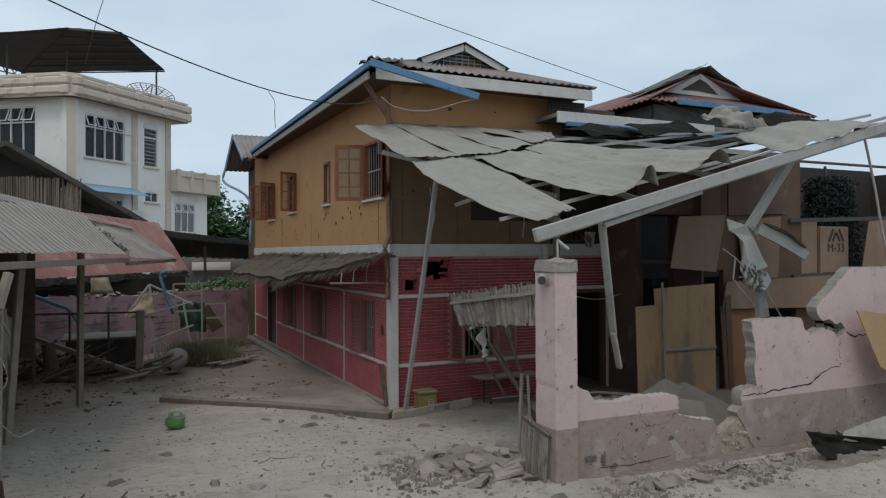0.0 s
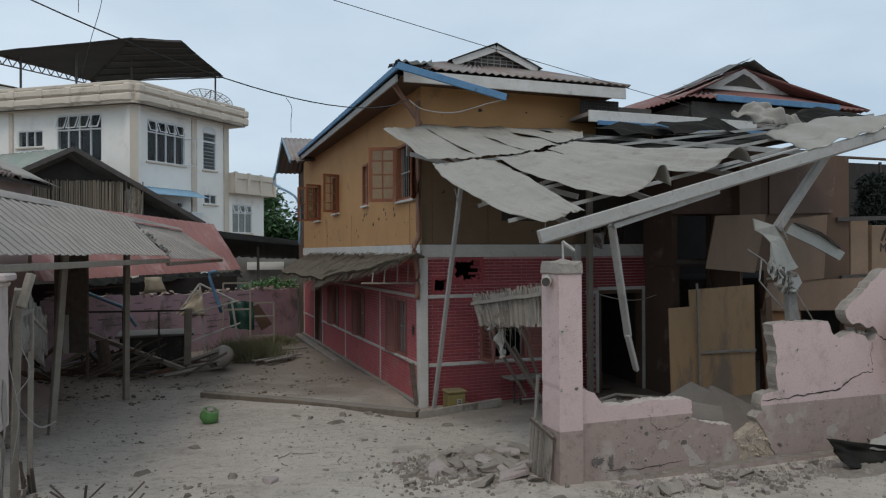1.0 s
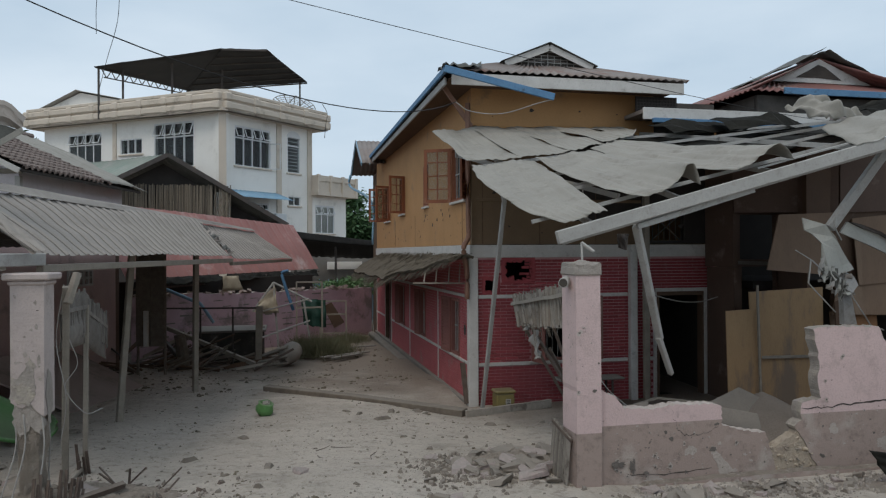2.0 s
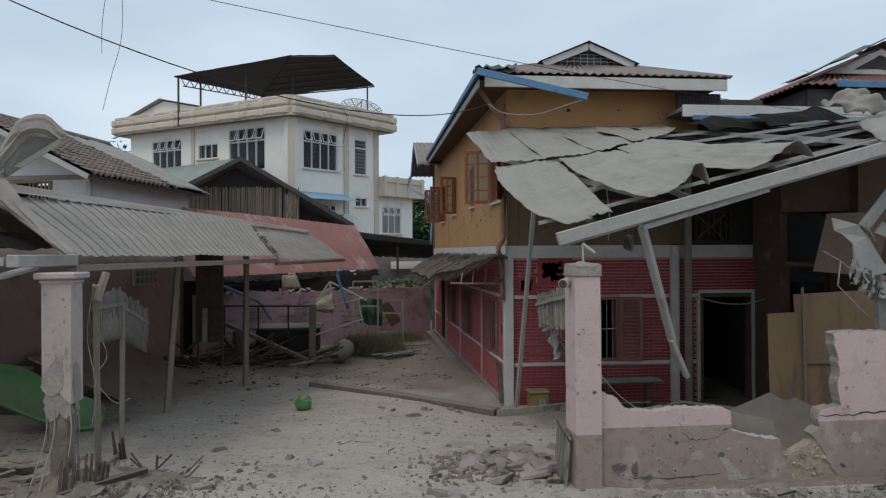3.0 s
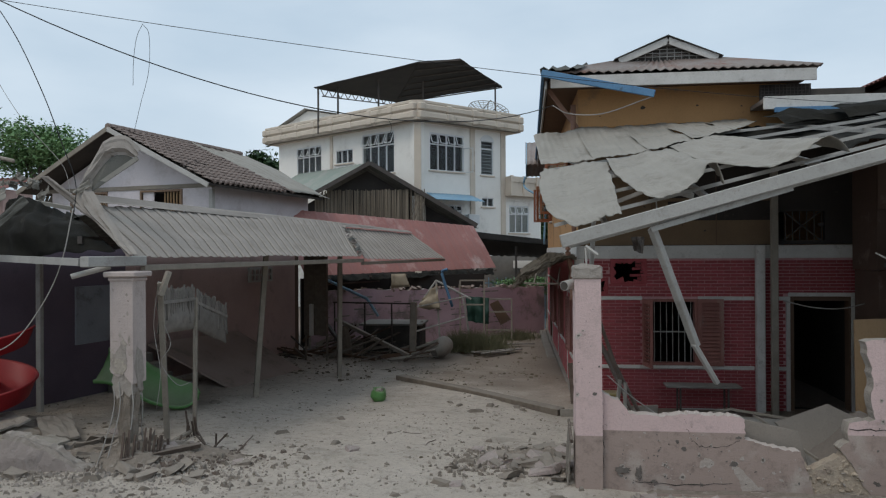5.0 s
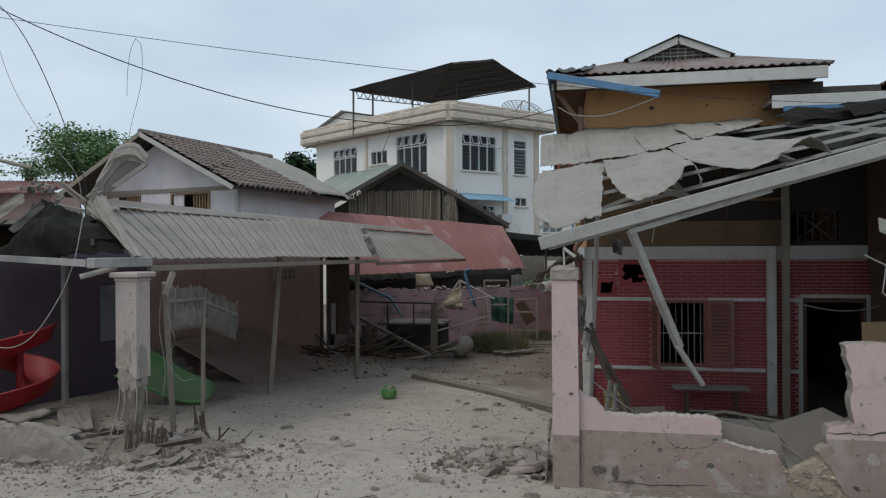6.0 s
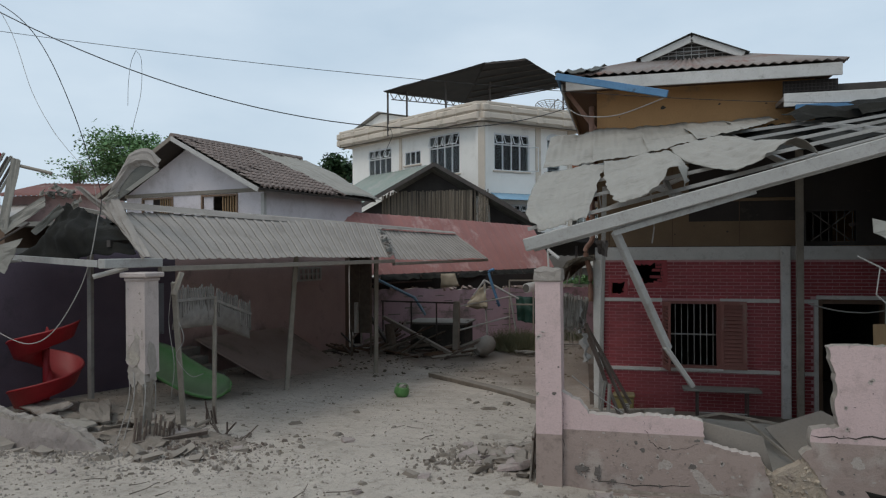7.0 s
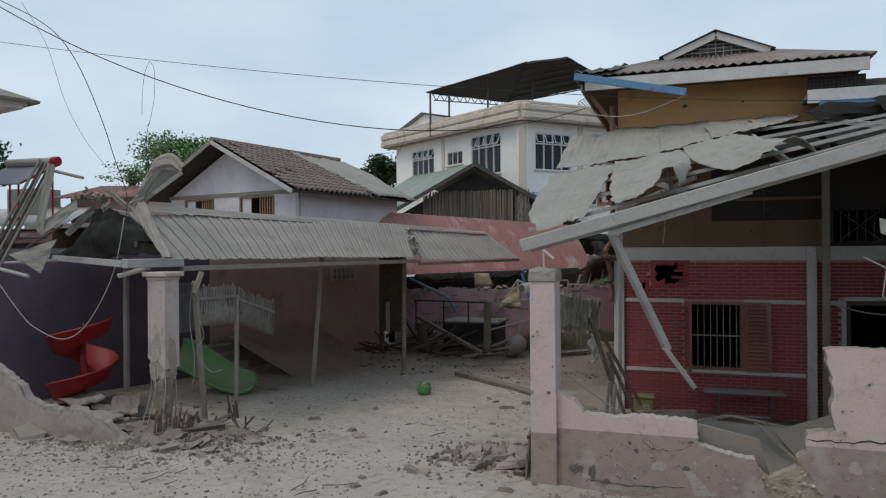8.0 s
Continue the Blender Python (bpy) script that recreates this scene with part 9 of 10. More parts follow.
for k in range(26):
    x, y = rr.uniform(-3.4, 0.4), rr.uniform(17.2, 19.3)
    a = rr.uniform(0, 180)
    L = rr.uniform(0.5, 1.9)
    z = gz_at(x, y) + 0.05
    up = rr.choice((0.0, 0.05, 0.2, 0.5))
    p, q = (x, y, z), (x + L * math.cos(radians(a)), y + L * 0.4 * math.sin(radians(a)), z + up)
    simple("broken_timber", "broken dusty timber in the debris", "timber", p, lambda bm, p=p, q=q: beam(bm, p, q, rr.uniform(0.04, 0.09), 0.04, rr.uniform(0, 40)), rr.choice((M_BARK, M_PLYDK, M_STEELDK)), "yard debris")
simple("timber_beam", "grey timber leaning down across the fence", "timber", (-0.6, 18.9, 0.0), lambda bm: beam(bm, (-1.9, 19.4, 0.35), (0.45, 18.5, -0.58), 0.13, 0.1, 0, 0.008), M_OLDWOOD, "loose timbers")
simple("timber_beam", "dark charred timber leaning on the tank", "timber", (-2.0, 18.6, 0.0), lambda bm: beam(bm, (-2.3, 18.9, 0.6), (-1.2, 18.3, -0.55), 0.1, 0.09, 0, 0.008), M_STEELDK, "loose timbers")
simple("tree_stump", "dark burnt stump amid the debris", "stump", (-1.3, 18.4, -0.65), lambda bm: tube(bm, [(-1.3, 18.4, -0.7), (-1.32, 18.4, -0.2), (-1.4, 18.42, 0.25)], 0.18, 10, 0.13), M_BARK)


# ---- plants ----
def foliage(bm, r, centre, radii, n, size, clumps=14):
    """Leaves in clumps of their own, with gaps between them."""
    cs = []
    for k in range(clumps):
        d = Vector((r.gauss(0, 1), r.gauss(0, 1), r.gauss(0, 1))).normalized() * (r.random() ** 0.5)
        cs.append((Vector(centre) + Vector((d.x * radii[0], d.y * radii[1], d.z * radii[2])), r.uniform(0.25, 0.5)))
    for k in range(n):
        c, s = r.choice(cs)
        d = Vector((r.gauss(0, 1), r.gauss(0, 1), r.gauss(0, 0.8))) * s * 0.55
        p = c + Vector((d.x * radii[0], d.y * radii[1], d.z * radii[2]))
        u = Vector((r.uniform(-1, 1), r.uniform(-1, 1), r.uniform(-0.7, 0.4))).normalized() * size * r.uniform(0.6, 1.3)
        w = u.cross(Vector((r.uniform(-1, 1), r.uniform(-1, 1), 1))).normalized() * size * 0.5
        bm.faces.new([bm.verts.new(p + q) for q in (-u, w, u, -w)])


def tree(label, at, height, centre, radii, n, size, mat, seed, clumps=16):
    r = random.Random(seed)
    t = thing("tree", label, "tree", at, group="trees")
    bm = bmesh.new()
    base = Vector(at)
    top = Vector(centre)
    tube(bm, curve_pts([base, base.lerp(top, 0.5) + Vector((0.3, 0, 0)), top], 5), 0.035 * height, 8, 0.02 * height * 0.5)
    part("trunk", bm, M_BARK, t)
    for k in range(6):
        bm = bmesh.new()
        s = base.lerp(top, r.uniform(0.5, 0.95))
        e = top + Vector((r.uniform(-0.8, 0.8) * radii[0], r.uniform(-0.8, 0.8) * radii[1], r.uniform(-0.3, 0.8) * radii[2]))
        tube(bm, [s, s.lerp(e, 0.5) + Vector((0, 0, 0.2)), e], 0.012 * height, 6, 0.004 * height)
        part("limb", bm, M_BARK, t)
    bm = bmesh.new()
    foliage(bm, r, centre, radii, n, size, clumps)
    part("crown", bm, mat, t)
    return t


tree("leafy green tree behind the tiled house", (-20.1, 30.6, -0.9), 8, (-19.8, 30.8, 7.15), (2.4, 2.2, 1.45), 10500, 0.11, M_LEAF, 1, 30)
tree("dark round tree behind the white building", (-14.3, 46.5, -1), 10, (-14.3, 46.5, 7.9), (1.7, 1.7, 1.2), 2600, 0.2, M_LEAFDK, 2)
tree("dark green tree behind the yard", (6.2, 50.0, -1), 6, (5.8, 50.0, 3.9), (2.4, 2, 2.3), 9000, 0.2, M_LEAFMID, 3, 30)
tree("dark green tree behind the house", (9.5, 50.0, -1), 6, (9.5, 50.0, 3.4), (2.4, 2, 2.0), 6000, 0.2, M_LEAFMID, 4, 24)
tree("dark distant tree beyond the roofs", (-38.2, 33.4, -1), 10, (-38.2, 33.4, 8.1), (2.6, 2.2, 1.5), 3200, 0.22, M_LEAFDK, 5)
tree("feathery small tree beyond the wreckage", (-24.5, 31.5, -1), 7, (-23.8, 31.5, 6.9), (1.7, 1.2, 0.6), 900, 0.1, M_LEAF, 6)
hedge = thing("shrub", "green climbing shrub on the rear fence", "shrub", (3.4, 28.2, -0.9))
bm = bmesh.new()
foliage(bm, random.Random(8), (3.6, 28.3, 0.95), (1.5, 0.4, 0.42), 2600, 0.07, 22)
part("leaves", bm, M_LEAF, hedge)
bm = bmesh.new()
for k in range(6):
    tube(bm, [(2.4 + 0.45 * k, 28.3, -0.9), (2.5 + 0.45 * k, 28.3, 0.9)], 0.02, 5)
part("stems", bm, M_BARK, hedge)
for at, rad, n, lab in (((2.2, 20.6, -0.42), (0.75, 0.8, 0.5), 8000, "dusty green weeds round the jar"), ((3.4, 24.6, -0.6), (0.7, 0.9, 0.3), 2200, "dry brown weeds by the yard wall"), ((0.9, 19.2, -0.55), (0.4, 0.3, 0.12), 500, "dusty weeds by the fence post")):
    weeds = thing("weeds", lab, "weeds", (at[0], at[1], at[2] - 0.25), kind="stuff")
    bm = bmesh.new()
    r = random.Random(n)
    for k in range(n):
        p = Vector((at[0] + r.gauss(0, 0.5) * rad[0], at[1] + r.gauss(0, 0.5) * rad[1], at[2] - 0.24))
        h = Vector((r.gauss(0, 0.2), r.gauss(0, 0.2), r.uniform(0.15, 1.0) * rad[2] * 2.0 * (0.55 + 0.45 * noise.noise(p * 2.5))))
        w = Vector((r.uniform(-0.01, 0.01), r.uniform(-0.01, 0.01), 0))
        a, b, c = (bm.verts.new(q) for q in (p - w, p + w, p + h))
        bm.faces.new((a, b, c))
    part("blades", bm, M_WEED, weeds)

# ---- neighbours beyond the left plot ----
near_l = thing("neighbour_house", "distant house with white and red sheet roofs", "house", (-21, 24, -1))
bm = bmesh.new()
box(bm, (-29, 23.8, -1), (-20.4, 30, 3.1))
part("wall", bm, M_MAUVEWALL, near_l)
bm = bmesh.new()
sheet(bm, (-29, 23.2, 2.85), (-20.6, 23.2, 2.85), (-20.0, 26.0, 3.6), (-29, 26.0, 3.6), 120, 3, 36, 0.03)
part("roof", bm, M_ROOFRED, near_l, "maroon sheet roof", solid=0.02)
bm = bmesh.new()
sheet(bm, (-29, 25.4, 3.75), (-22.3, 25.4, 3.75), (-22.5, 27.4, 4.75), (-29, 27.4, 4.75), 60, 3, 20, 0.02)
part("roof", bm, M_WHITE, near_l, "white sheet roof", solid=0.02)
bm = bmesh.new()
sheet(bm, (-25.0, 27.0, 5.2), (-18.8, 27.0, 5.12), (-19.0, 29.5, 5.85), (-24.0, 29.5, 6.0), 60, 3, 20, 0.03)
part("roof", bm, M_ROOFRED, near_l, "dull red sheet roof", solid=0.02)
bm = bmesh.new()
box(bm, (-24.2, 27.6, -1), (-19.2, 29.5, 5.2))
part("wall", bm, M_BROWNWALL, near_l)
bm = bmesh.new()
box(bm, (-27.4, 26.6, 4.4), (-25.3, 28, 5.7))
part("shutter", bm, M_GREENROOF, near_l, "dull green shutter")
panel_s = thing("roof_heater", "tilted lilac-grey solar heater with a red end", "solar heater", (-23.6, 24, 4.5))
bm = bmesh.new()
hv = [bm.verts.new(p) for p in ((-26.6, 23.9, 5.65), (-23.4, 23.9, 5.65), (-22.2, 24.9, 6.55), (-25.4, 24.9, 6.6))]
bm.faces.new(hv)
part("panel", bm, M_HEATER, panel_s, solid=0.06)
bm = bmesh.new()
tube(bm, [(-25.4, 24.95, 6.78), (-22.5, 24.95, 6.76)], 0.2, 12)
part("drum", bm, M_PVC, panel_s, "pale steel drum")
bm = bmesh.new()
tube(bm, [(-22.5, 24.95, 6.76), (-22.2, 24.95, 6.75)], 0.23, 12)
part("end_cap", bm, M_REDPL, panel_s, "red end cap")
bm = bmesh.new()
beam(bm, (-23.36, 23.88, 5.65), (-22.16, 24.88, 6.55), 0.07, 0.09)
part("side_rail", bm, M_REDPL, panel_s)
for x, y, z in ((-26.3, 24.0, 5.65), (-23.6, 24.0, 5.65), (-22.5, 24.9, 6.6), (-25.2, 24.9, 6.6)):
    bm = bmesh.new()
    beam(bm, (x, y, 3.0), (x, y, z), 0.06, 0.06)
    part("leg", bm, M_REDPL, panel_s)
far_l = thing("neighbour_house", "tall neighbouring house with dark tiled roof and white eaves", "house", (-21.6, 22.3, -1), 75)
fm = pose(-20.9, 21.95, 0.18, 0, 0, 75)
bm = bmesh.new()
box(bm, (-8, 0.9, -1), (-1.0, 8, 8.6), fm)
part("wall", bm, M_BROWNWALL, far_l)
bm = bmesh.new()
box(bm, (-9, 0.0, 8.42), (0.0, 9, 8.58), fm, 0.02)
part("eaves_board", bm, M_WHITE, far_l, "stepped white eaves board")
bm = bmesh.new()
box(bm, (-9.1, -0.1, 8.58), (0.12, 9.1, 8.74), fm, 0.02)
part("eaves_board", bm, M_WHITE, far_l)
bm = bmesh.new()
rv = [bm.verts.new(fm @ Vector(p)) for p in ((-9.5, -0.45, 8.78), (0.5, -0.45, 8.78), (0.5, 9.5, 8.78), (-9.5, 9.5, 8.78), (-4.5, 4.5, 11.0))]
for q in ((0, 1, 4), (1, 2, 4), (2, 3, 4), (3, 0, 4)):
    bm.faces.new([rv[k] for k in q])
part("roof", bm, M_DARKCONC, far_l, "dark tiled hip roof", solid=0.12)

# ---- cables ----
def bez(a, b, c, n=40):
    a, b, c = Vector(a), Vector(b), Vector(c)
    return [a * (1 - t) ** 2 + b * 2 * t * (1 - t) + c * t * t for t in (i / n for i in range(n + 1))]


def cubic(a, b, c, d, n=60):
    a, b, c, d = (Vector(p) for p in (a, b, c, d))
    return [a * (1 - t) ** 3 + 3 * b * t * (1 - t) ** 2 + 3 * c * t * t * (1 - t) + d * t ** 3 for t in (k / n - 0.25 + 0.25 * k / n for k in range(n + 1))]


def cable(label, pts, r, mat=None):
    mid = tuple(pts[len(pts) // 2])
    simple("cable", label, "cable", mid, lambda bm: tube(bm, pts, r, 5), mat or M_WIRE, "cables", smooth=True)


w1 = bez((-9.65, 7.62, 10.05), (0.13, 5.18, 2.33), (4.3, 11.95, 5.05))
w1 = [w1[0] * 2 - w1[6]] + w1
cable("black overhead cable sagging to the house eaves", w1, 0.008)
cable("thin black overhead cable crossing the plot", cubic((-9.54, 5.66, 6.73), (4.47, 4.52, 3.34), (11.4, 6.99, 3.15), (11.14, 13.06, 6.09)), 0.0035)
cable("pale service cable strung under the eaves", curve_pts([(4.3, 11.95, 5.05), (4.6, 12.0, 4.9), (5.2, 12.0, 4.88), (5.9, 12.0, 5.1), (6.05, 11.65, 5.1)], 6), 0.01, M_CORD)
cable("loose cable end dangling from the overhead cable", curve_pts([(1.77, 9.14, 4.34), (1.83, 9.05, 4.2), (1.8, 8.9, 4.0), (1.78, 8.75, 3.82)], 6), 0.004)
cable("dark cable dropping to the carport", curve_pts([(-4.4, 7.1, 6.5), (-3.71, 7.2, 6.14), (-3.2, 7.2, 5.76), (-2.8, 7.2, 5.22), (-2.41, 7.2, 4.44), (-2.18, 7.2, 3.86), (-2.0, 7.25, 3.3), (-2.02, 7.25, 2.9)], 6), 0.0065)
cable("thin pale cable dropping to the carport", curve_pts([(-3.9, 7.1, 6.4), (-3.5, 7.2, 5.7), (-3.15, 7.2, 4.82), (-2.81, 7.2, 4.26), (-2.54, 7.2, 3.94), (-2.2, 7.3, 3.5), (-2.1, 7.3, 3.1)], 6), 0.004, M_CORD)
cable("pale cable hanging in a loop from the carport", curve_pts([(-2.0, 7.2, 2.95), (-2.15, 7.2, 2.3), (-2.38, 7.2, 1.79), (-2.8, 7.2, 1.25), (-3.22, 7.2, 1.07), (-3.7, 7.2, 1.2), (-4.03, 7.2, 1.41), (-4.6, 7.2, 2.0)], 6), 0.008, M_CORD)
cable("thin cable looping from the overhead line", curve_pts([(-0.11, 5.57, 4.74), (-0.17, 5.56, 4.6), (-0.2, 5.55, 4.35), (-0.2, 5.54, 4.1)], 6), 0.0025, M_WIRE)
cable("thin cable end dangling from the overhead line", curve_pts([(-0.11, 5.57, 4.74), (-0.04, 5.57, 4.62), (-0.04, 5.56, 4.25), (-0.12, 5.54, 3.9), (-0.19, 5.53, 3.6)], 6), 0.0025, M_WIRE)
cable("loose cable lying from the pier to the wall", curve_pts([(4.72, 6.9, 0.95), (5.1, 7.2, 0.6), (5.6, 7.3, 0.3), (5.9, 7.0, 0.45)], 6), 0.007, M_CORD)
cable("thin cable slung across the doorway", curve_pts([(8.5, 12.4, 1.42), (9.0, 12.4, 1.3), (9.5, 12.4, 1.28), (9.95, 12.4, 1.38)], 6), 0.012, M_CORD)

def surf_z(x, y):
    """Height of the uneven ground with its low heaps."""
    z = ground_z(x, y) + 0.05 * noise.noise(Vector((x * 0.35, y * 0.35, 0))) + 0.022 * noise.noise(Vector((x * 1.7, y * 1.7, 3)))
    z -= 0.12 * max(0, 1 - abs(y - 12.4) / 2.2) * max(0, min(1, (x - 3.2) / 1.2))
    return z + 0.12 * max(0, 1 - math.hypot((x - 4.3) / 0.9, (y - 7.6) / 1.3)) + 0.16 * max(0, 1 - math.hypot((x + 1.0) / 1.3, (y - 7.3) / 0.9))


# ---- rubble ----
def chunk_mesh(seed, mat):
    r = random.Random(seed)
    bm = bmesh.new()
    vs = box(bm, (-0.5, -0.34, -0.19), (0.5, 0.34, 0.19))
    for v in vs:
        v.co += Vector((r.uniform(-0.22, 0.22), r.uniform(-0.22, 0.22), r.uniform(-0.08, 0.08)))
    bmesh.ops.subdivide_edges(bm, edges=bm.edges[:], cuts=1)
    for v in bm.verts:
        v.co += Vector([r.uniform(-0.05, 0.05) for _ in range(3)])
    me = bpy.data.meshes.new("rubble_chunk")
    bm.to_mesh(me)
    bm.free()
    me.materials.append(mat)
    return me


chunk_meshes = [chunk_mesh(k, M_CHUNK if k % 4 else M_BRICKBIT) for k in range(12)]
rr = random.Random(77)
spots = []
for k in range(130):
    spots.append((rr.gauss(4.0, 0.38), rr.gauss(7.85, 0.42), 0.05 + 0.13 * rr.random() ** 2))
for k in range(28):
    spots.append((rr.gauss(3.95, 0.36), rr.gauss(7.78, 0.34), rr.uniform(0.14, 0.28)))
for k in range(64):
    spots.append((rr.uniform(5.0, 9.2), rr.gauss(6.08, 0.16), 0.05 + 0.15 * rr.random() ** 1.6))
for k in range(30):
    spots.append((rr.gauss(-1.0, 0.7), rr.gauss(7.1, 0.45), rr.uniform(0.08, 0.26)))
for k in range(44):
    spots.append((rr.uniform(-3.8, -1.4), rr.gauss(7.5, 0.5), 0.1 + 0.3 * rr.random() ** 1.5))
for k in range(14):
    spots.append((rr.uniform(-2.5, 4.0), rr.uniform(4.0, 9.5), rr.uniform(0.07, 0.16)))
for x, y, s in spots:
    if 4.2 < x < 4.8 and 6.3 < y < 6.9:
        continue
    ob = new("rubble_chunk", rr.choice(chunk_meshes))
    z = surf_z(x, y) + 0.01
    ob.matrix_basis = pose(x, y, z + s * 0.12, rr.uniform(-20, 20), rr.uniform(-20, 20), rr.uniform(0, 360)) @ Matrix.Diagonal((s, s, s * 0.8, 1))
    tagged(ob, "dusty broken chunk of plastered masonry", "rubble", "rubble chunks")


def mound(label, x, y, rx, ry, h, seed):
    """A low ragged heap of dirt and dust."""
    bm = bmesh.new()
    n, prev = 80, None
    for j in range(25):
        t = j / 24
        ring = []
        for i in range(n):
            a = i / n * 6.2832
            k = t * (1 + 0.35 * noise.noise(Vector((math.cos(a) * 1.6, math.sin(a) * 1.6, seed))))
            px, py = x + rx * k * math.cos(a), y + ry * k * math.sin(a)
            z = surf_z(px, py) + h * (1 - t) ** 0.8 + (1 - t * 0.6) * (0.035 * noise.noise(Vector((px * 6, py * 6, seed))) + 0.03 * noise.noise(Vector((px * 19, py * 19, seed))) + 0.015 * noise.noise(Vector((px * 45, py * 45, seed)))) + 0.012 - 0.05 * t * t
            ring.append(bm.verts.new((px, py, z)))
        if prev:
            for i in range(n):
                bm.faces.new((prev[i], prev[(i + 1) % n], ring[(i + 1) % n], ring[i]))
        prev = ring
    ob = part("debris_mound", bm, M_DEBRIS, None)
    tagged(ob, label, "debris mound", "debris mounds")


mound("low heap of brown dirt and grit beside the pier", 4.0, 7.9, 0.95, 0.75, 0.07, 3)
mound("low heap of brown dirt round the broken pier foot", -0.6, 7.5, 0.95, 0.55, 0.06, 5)
mound("heap of crumbled concrete at the broken pier foot", -1.12, 7.0, 0.42, 0.36, 0.24, 15)
mound("low heap of brown dirt behind the wall stump", -2.3, 7.5, 1.0, 0.7, 0.1, 7)
mound("thin spread of brown dirt along the wall's foot", 8.4, 5.9, 1.5, 0.35, 0.06, 11)


def scatter(name, label, mat, n, size, where, flat=0.35, seed=1, clump=True):
    r = random.Random(seed)
    bm = bmesh.new()
    for k in range(n):
        x, y = where(r)
        if clump and noise.noise(Vector((x * 0.9, y * 0.9, seed))) < r.uniform(-0.35, 0.35):
            continue
        s = size * (0.35 + 3.2 * r.random() ** 6)
        z = surf_z(x, y)
        a = r.uniform(0, 6.283)
        ca, sa = math.cos(a), math.sin(a)
        pts = []
        for dx, dy in ((-1.3, -0.6), (1.1, -0.7), (1.3, 0.6), (-1.0, 0.7)):
            dx, dy = dx * s * r.uniform(0.6, 1.1), dy * s * r.uniform(0.5, 1.1)
            pts.append((x + dx * ca - dy * sa, y + dx * sa + dy * ca))
        lo = [bm.verts.new((px, py, z - 0.02)) for px, py in pts]
        hi = [bm.verts.new((x + (px - x) * 0.5, y + (py - y) * 0.5, z + s * flat * r.uniform(0.6, 1.6))) for px, py in pts]
        bm.faces.new(hi)
        for i in range(4):
            bm.faces.new((lo[i], lo[(i + 1) % 4], hi[(i + 1) % 4], hi[i]))
    return tagged(part(name, bm, mat), label, "debris", kind="stuff")


scatter("gravel", "grit and small stones scattered over the ground", M_STONE, 22000, 0.008, lambda r: (r.uniform(-7, 11), 2.6 + 9.5 * r.random() ** 1.3), 0.5, 1)
scatter("gravel", "coarser stones along the foot of the street walls", M_CHUNK, 11000, 0.015, lambda r: (r.gauss(3.9, 0.55), r.gauss(7.85, 0.5)) if r.random() < 0.4 else ((r.uniform(4.6, 11), r.gauss(5.95, 0.3)) if r.random() < 0.5 else (r.gauss(-1.3, 1.2), r.gauss(6.9, 0.6))), 0.7, 2)
scatter("gravel", "coarse broken stone round the broken pier and wall stump", M_RAWCONC, 7500, 0.0085, lambda r: (r.gauss(-1.5, 1.0), r.gauss(6.75, 0.42)), 0.8, 6, False)
scatter("gravel", "pebbles over the trodden ground by the broken pier", M_STONE, 6000, 0.009, lambda r: (r.gauss(-0.6, 2.2), 3.6 + 3.6 * r.random()), 0.6, 7)
scatter("gravel", "broken plaster crumbs along the foot of the street wall", M_RAWCONC, 6000, 0.011, lambda r: (r.uniform(4.9, 9.0), r.gauss(6.12, 0.16)), 0.8, 9)
scatter("litter", "brown splinters of wood strewn over the yard", M_GATEWOOD, 320, 0.045, lambda r: (r.uniform(-2.5, 5.5), 4.5 + 8.5 * r.random()), 0.3, 10)
scatter("litter", "dark splinters and dirt round the broken pier", M_RUSTDK, 1800, 0.018, lambda r: (r.gauss(-0.8, 0.5), r.gauss(7.3, 0.35)), 0.5, 8, False)
scatter("litter", "dark leaves and splinters strewn over the yard", M_LEAFLITTER, 5000, 0.015, lambda r: (r.uniform(-5, 5.0), 3.0 + 15.5 * r.random() ** 1.2), 0.25, 3)
scatter("litter", "pale plaster flakes strewn over the yard", M_RAWCONC, 2600, 0.016, lambda r: (r.uniform(-5, 6.5), 3.5 + 14 * r.random()), 0.25, 4)
scatter("litter", "dark debris strewn at the back of the yard", M_LEAFLITTER, 3400, 0.019, lambda r: (r.uniform(-3.2, 4.2), 14.5 + 7.5 * r.random()), 0.4, 6)
# dry twigs
twig_r = random.Random(31)
for x, y, n in ((0.2, 5.2, 5), (-0.6, 7.8, 4), (1.8, 9.2, 4), (2.2, 5.6, 3), (0.6, 16.5, 5)):
    for k in range(n):
        a = twig_r.uniform(0, 6.283)
        L = twig_r.uniform(0.15, 0.45)
        x0, y0 = x + twig_r.gauss(0, 0.25), y + twig_r.gauss(0, 0.2)
        pts = [(x0 + L * t * math.cos(a + 0.4 * t), y0 + L * t * math.sin(a + 0.4 * t), gz_at(x0, y0) + 0.025 + 0.02 * t) for t in (0, 0.5, 1)]
        simple("twig", "dry brown twig lying on the dust", "twig", (x0, y0, gz_at(x0, y0)), lambda bm, pts=pts: tube(bm, pts, 0.008, 5, 0.004), M_BARK, "twigs")

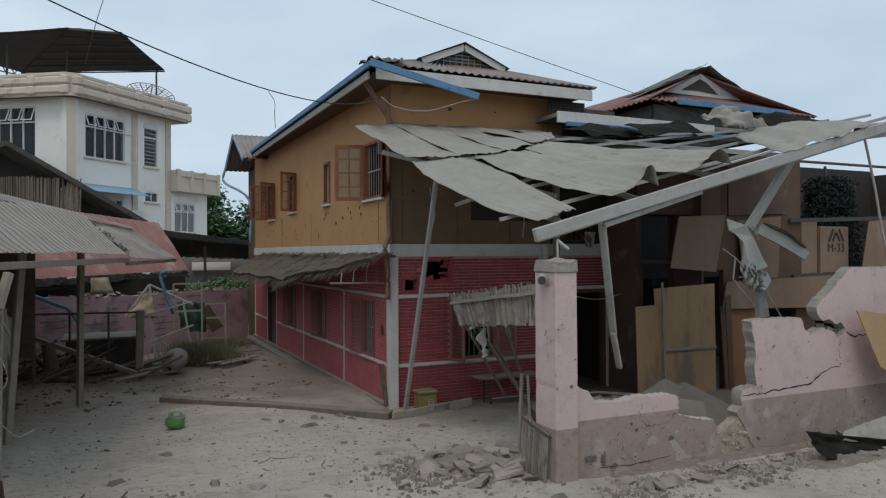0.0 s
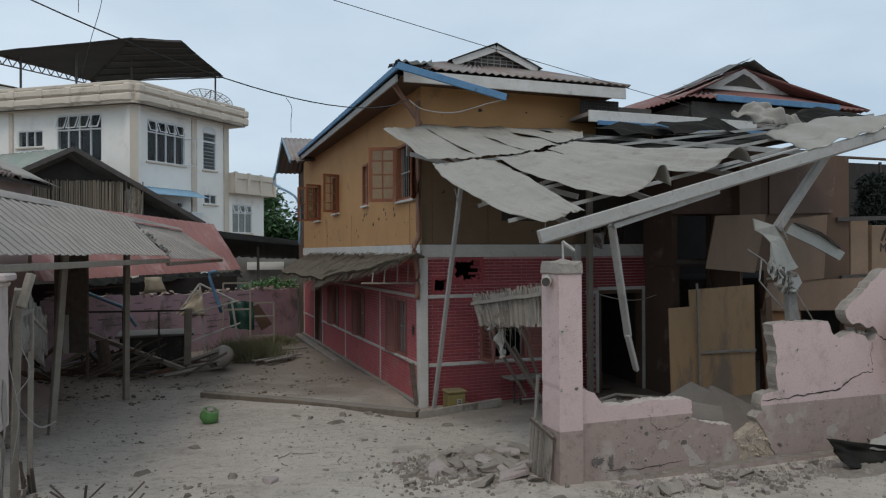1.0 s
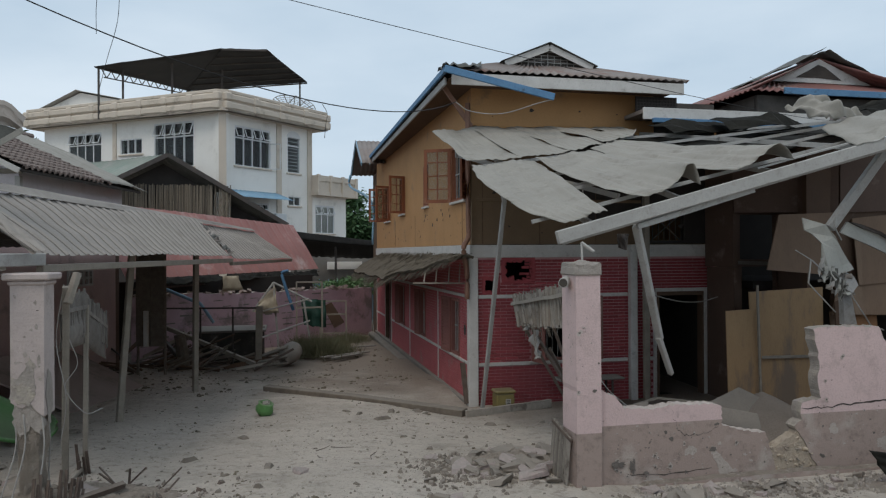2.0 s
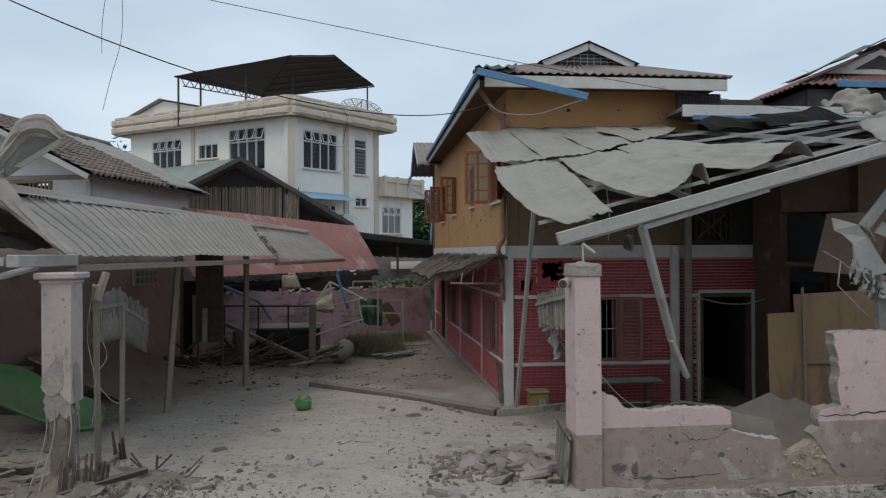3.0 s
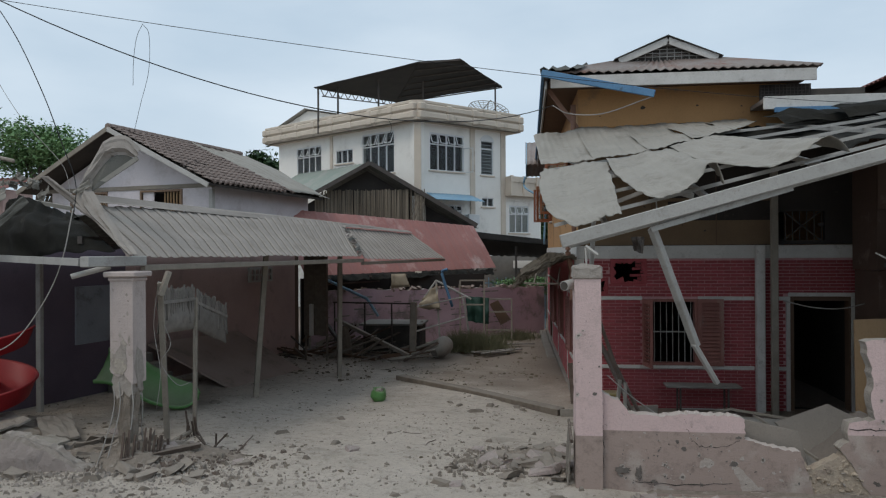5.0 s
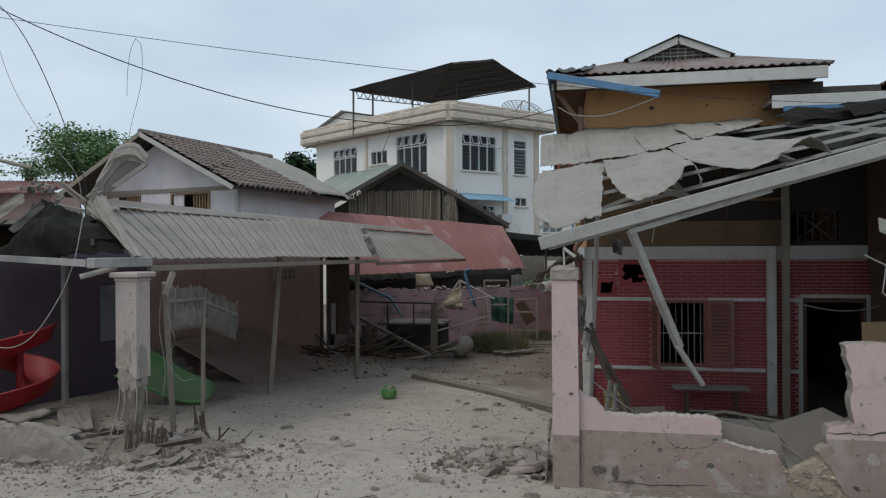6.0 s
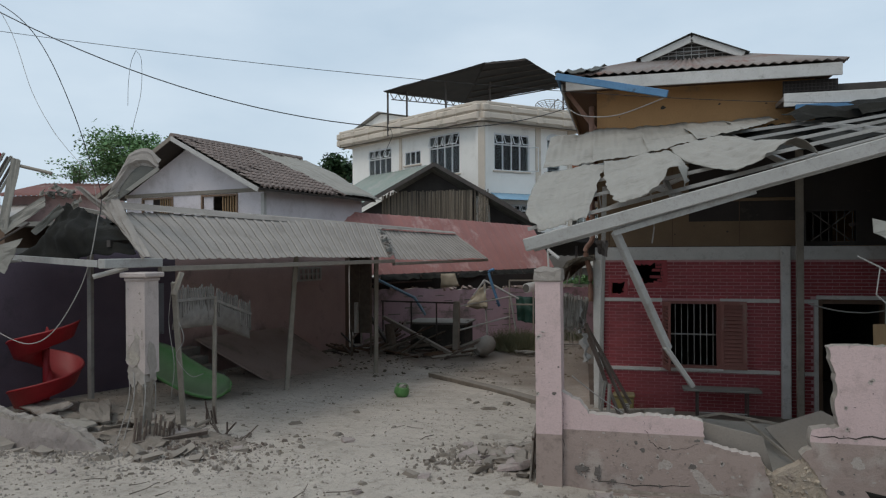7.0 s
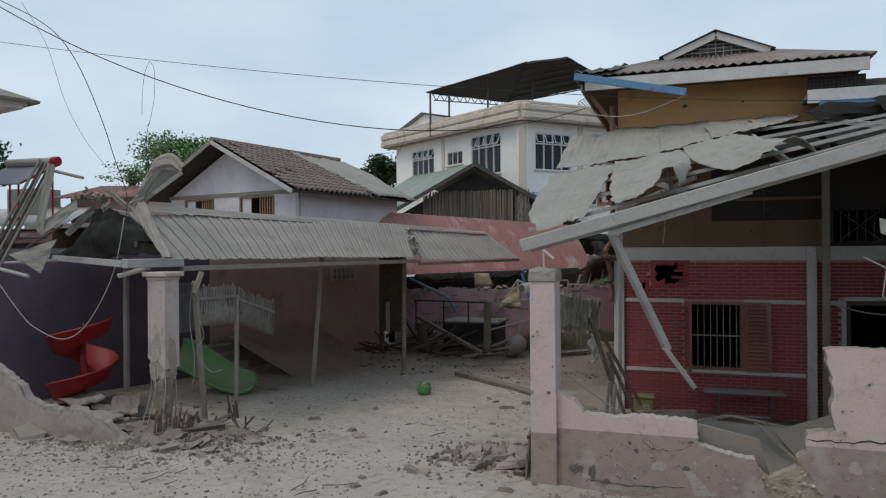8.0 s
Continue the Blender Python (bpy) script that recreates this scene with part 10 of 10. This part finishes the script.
# ---- roof tiles of the tiled house ----
def tile_mesh():
    bm = bmesh.new()
    prev = None
    for i in range(7):
        t = i / 6
        z = 0.032 * math.sin(math.pi * t * 2) + 0.02
        row = [bm.verts.new((-0.11 + 0.22 * t, y, z + (0.055 if y < 0 else 0))) for y in (-0.16, 0.16)] + [bm.verts.new((-0.11 + 0.22 * t, -0.16, z - 0.005))]
        if prev:
            bm.faces.new((prev[0], row[0], row[1], prev[1])).smooth = True
            bm.faces.new((prev[2], row[2], row[0], prev[0]))
        prev = row
    me = bpy.data.meshes.new("tile")
    bm.to_mesh(me)
    bm.free()
    me.materials.append(M_TILE)
    return me


tm = tile_mesh()
deck = [o for o in lodge.children if o.name.startswith("roof_deck")][0]
slope = math.atan2(5.72 - 4.12, 7.96 - 4.7)
n_c, n_r = 19, 14
run = math.hypot(5.72 - 4.12, 7.96 - 4.7)
inv = WM[lodge].inverted()
rr = random.Random(5)
for r_i in range(n_r):
    for c_i in range(n_c):
        s_ = 0.15 + (run - 0.2) * r_i / (n_r - 1)
        a_ = 8.5 + 0.222 * c_i + 0.11
        if a_ > 12.6 - 0.07 * r_i or (rr.random() < 0.015):
            continue
        b_ = -4.7 - s_ * math.cos(slope)
        z_ = 4.12 + s_ * math.sin(slope) + 0.035
        o = new("tile", tm)
        o.parent = deck
        o.matrix_basis = inv @ M_LEFT @ Matrix.Translation((b_, a_, z_)) @ pose(0, 0, 0, 0, 0, 90) @ pose(0, 0, 0, math.degrees(slope) + 3 + rr.uniform(-1.5, 1.5), 0, rr.uniform(-1.5, 1.5))
bm = bmesh.new()
for k in range(20):
    a = 8.45 + k * 0.3
    tube(bm, [left(RB, a, 5.76), left(RB, a + 0.3, 5.78)], 0.1, 8, 0.085)
part("ridge_tiles", bm, M_TILE, lodge, "half-round ridge tiles")

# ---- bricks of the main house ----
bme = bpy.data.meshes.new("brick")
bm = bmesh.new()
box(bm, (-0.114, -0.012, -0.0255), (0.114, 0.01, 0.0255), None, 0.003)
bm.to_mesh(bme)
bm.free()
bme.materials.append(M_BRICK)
COURSE, LEN = 0.064, 0.24
rest_f, rest_s = bmesh.new(), bmesh.new()
rr = random.Random(9)
count = 0
inv = WM[house].inverted()
open_f = [(1.2, 2.26, 0.12, 1.44), (3.85, 5.12, -0.9, 1.5)]
hr = random.Random(3)
open_f += [(0.62 + hr.uniform(-0.1, 0.08), 1.08 + hr.uniform(-0.12, 0.14), -0.78 + COURSE * j, -0.78 + COURSE * (j + 1)) for j in range(39, 46)]
open_f += [(0.24, 0.5 + hr.uniform(-0.1, 0.1), -0.78 + COURSE * j, -0.78 + COURSE * (j + 1)) for j in range(36, 40)]


def clipped(u0, u1, z, holes):
    """A brick cut off at the openings of its course."""
    for a, b, c, d in holes:
        if c < z < d:
            if u0 < a < u1:
                u1 = a
            elif u0 < b < u1:
                u0 = b
            elif a <= u0 and u1 <= b:
                return u0, u0
    return u0, u1


for j in range(46):
    z = -0.78 + COURSE * (j + 0.5)
    if z > 2.16:
        break
    off = (j % 2) * LEN / 2
    for i in range(23):
        u0 = 0.1 + i * LEN - off
        u1 = u0 + LEN - 0.012
        u0 = max(u0, 0.1)
        u1 = min(u1, 5.28)
        u0, u1 = clipped(u0, u1, z, open_f)
        if u1 - u0 < 0.04:
            continue
        whole = abs((u1 - u0) - (LEN - 0.012)) < 1e-6
        if whole and count < 300 and z > 0.1 and u1 < 3.4:
            o = new("brick", bme)
            o.parent = wall_f
            o.matrix_basis = inv @ pose(HX + (u0 + u1) / 2, HY - 0.002 + rr.uniform(-0.003, 0.003), z, 0, rr.uniform(-0.4, 0.4), 0)
            count += 1
        else:
            box(rest_f, (HX + u0, HY - 0.014 + rr.uniform(-0.003, 0.003), z - 0.0255), (HX + u1, HY + 0.01, z + 0.0255))
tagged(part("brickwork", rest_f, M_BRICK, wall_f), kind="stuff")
for u0, u1, z0, z1, rim, sd in ((0.64, 1.26, 1.73, 2.17, 0.12, 1), (0.24, 0.52, 1.52, 1.78, 0.06, 2)):
    bm = bmesh.new()
    cu, cz, prev = (u0 + u1) / 2, (z0 + z1) / 2, None
    for i in range(41):
        a = (i % 40) / 40 * 6.2832
        q = min((u1 - u0) / 2 / max(abs(math.cos(a)), 1e-3), (z1 - z0) / 2 / max(abs(math.sin(a)), 1e-3))
        f = q - rim * (0.45 + 0.9 * noise.noise(Vector((math.cos(a) * 2.2, math.sin(a) * 2.2, sd * 5))) + 0.5 * noise.noise(Vector((i % 40 * 0.9, sd, 3))))
        row = [bm.verts.new((HX + cu + g * math.cos(a), HY - 0.02 + dy, cz + g * math.sin(a))) for g, dy in ((q + 0.05, 0.012), (q, 0.0), (max(f, 0.03), 0.0), (max(f, 0.03), 0.12))]
        if prev:
            for k in range(3):
                bm.faces.new((prev[k], row[k], row[k + 1], prev[k + 1]))
        prev = row
    part("torn_rim", bm, M_BRICK, wall_f, "broken brick round a shell hole")
for j in range(46):
    z = -0.78 + COURSE * (j + 0.5)
    if z > 2.16:
        break
    off = (j % 2) * LEN / 2
    for i in range(57):
        u0, u1 = i * LEN - off, i * LEN - off + LEN - 0.012
        u0, u1 = max(u0, 0.0), min(u1, SIDE_LEN - 0.1)
        u0, u1 = clipped(u0, u1, z, SIDE_HOLES_LOW)
        if u1 - u0 < 0.04:
            continue
        box(rest_s, (u0, -0.014 + rr.uniform(-0.003, 0.003), z - 0.0255), (u1, 0.01, z + 0.0255), M_SIDE)
# side bricks take the brighter copy of the front brick's colour
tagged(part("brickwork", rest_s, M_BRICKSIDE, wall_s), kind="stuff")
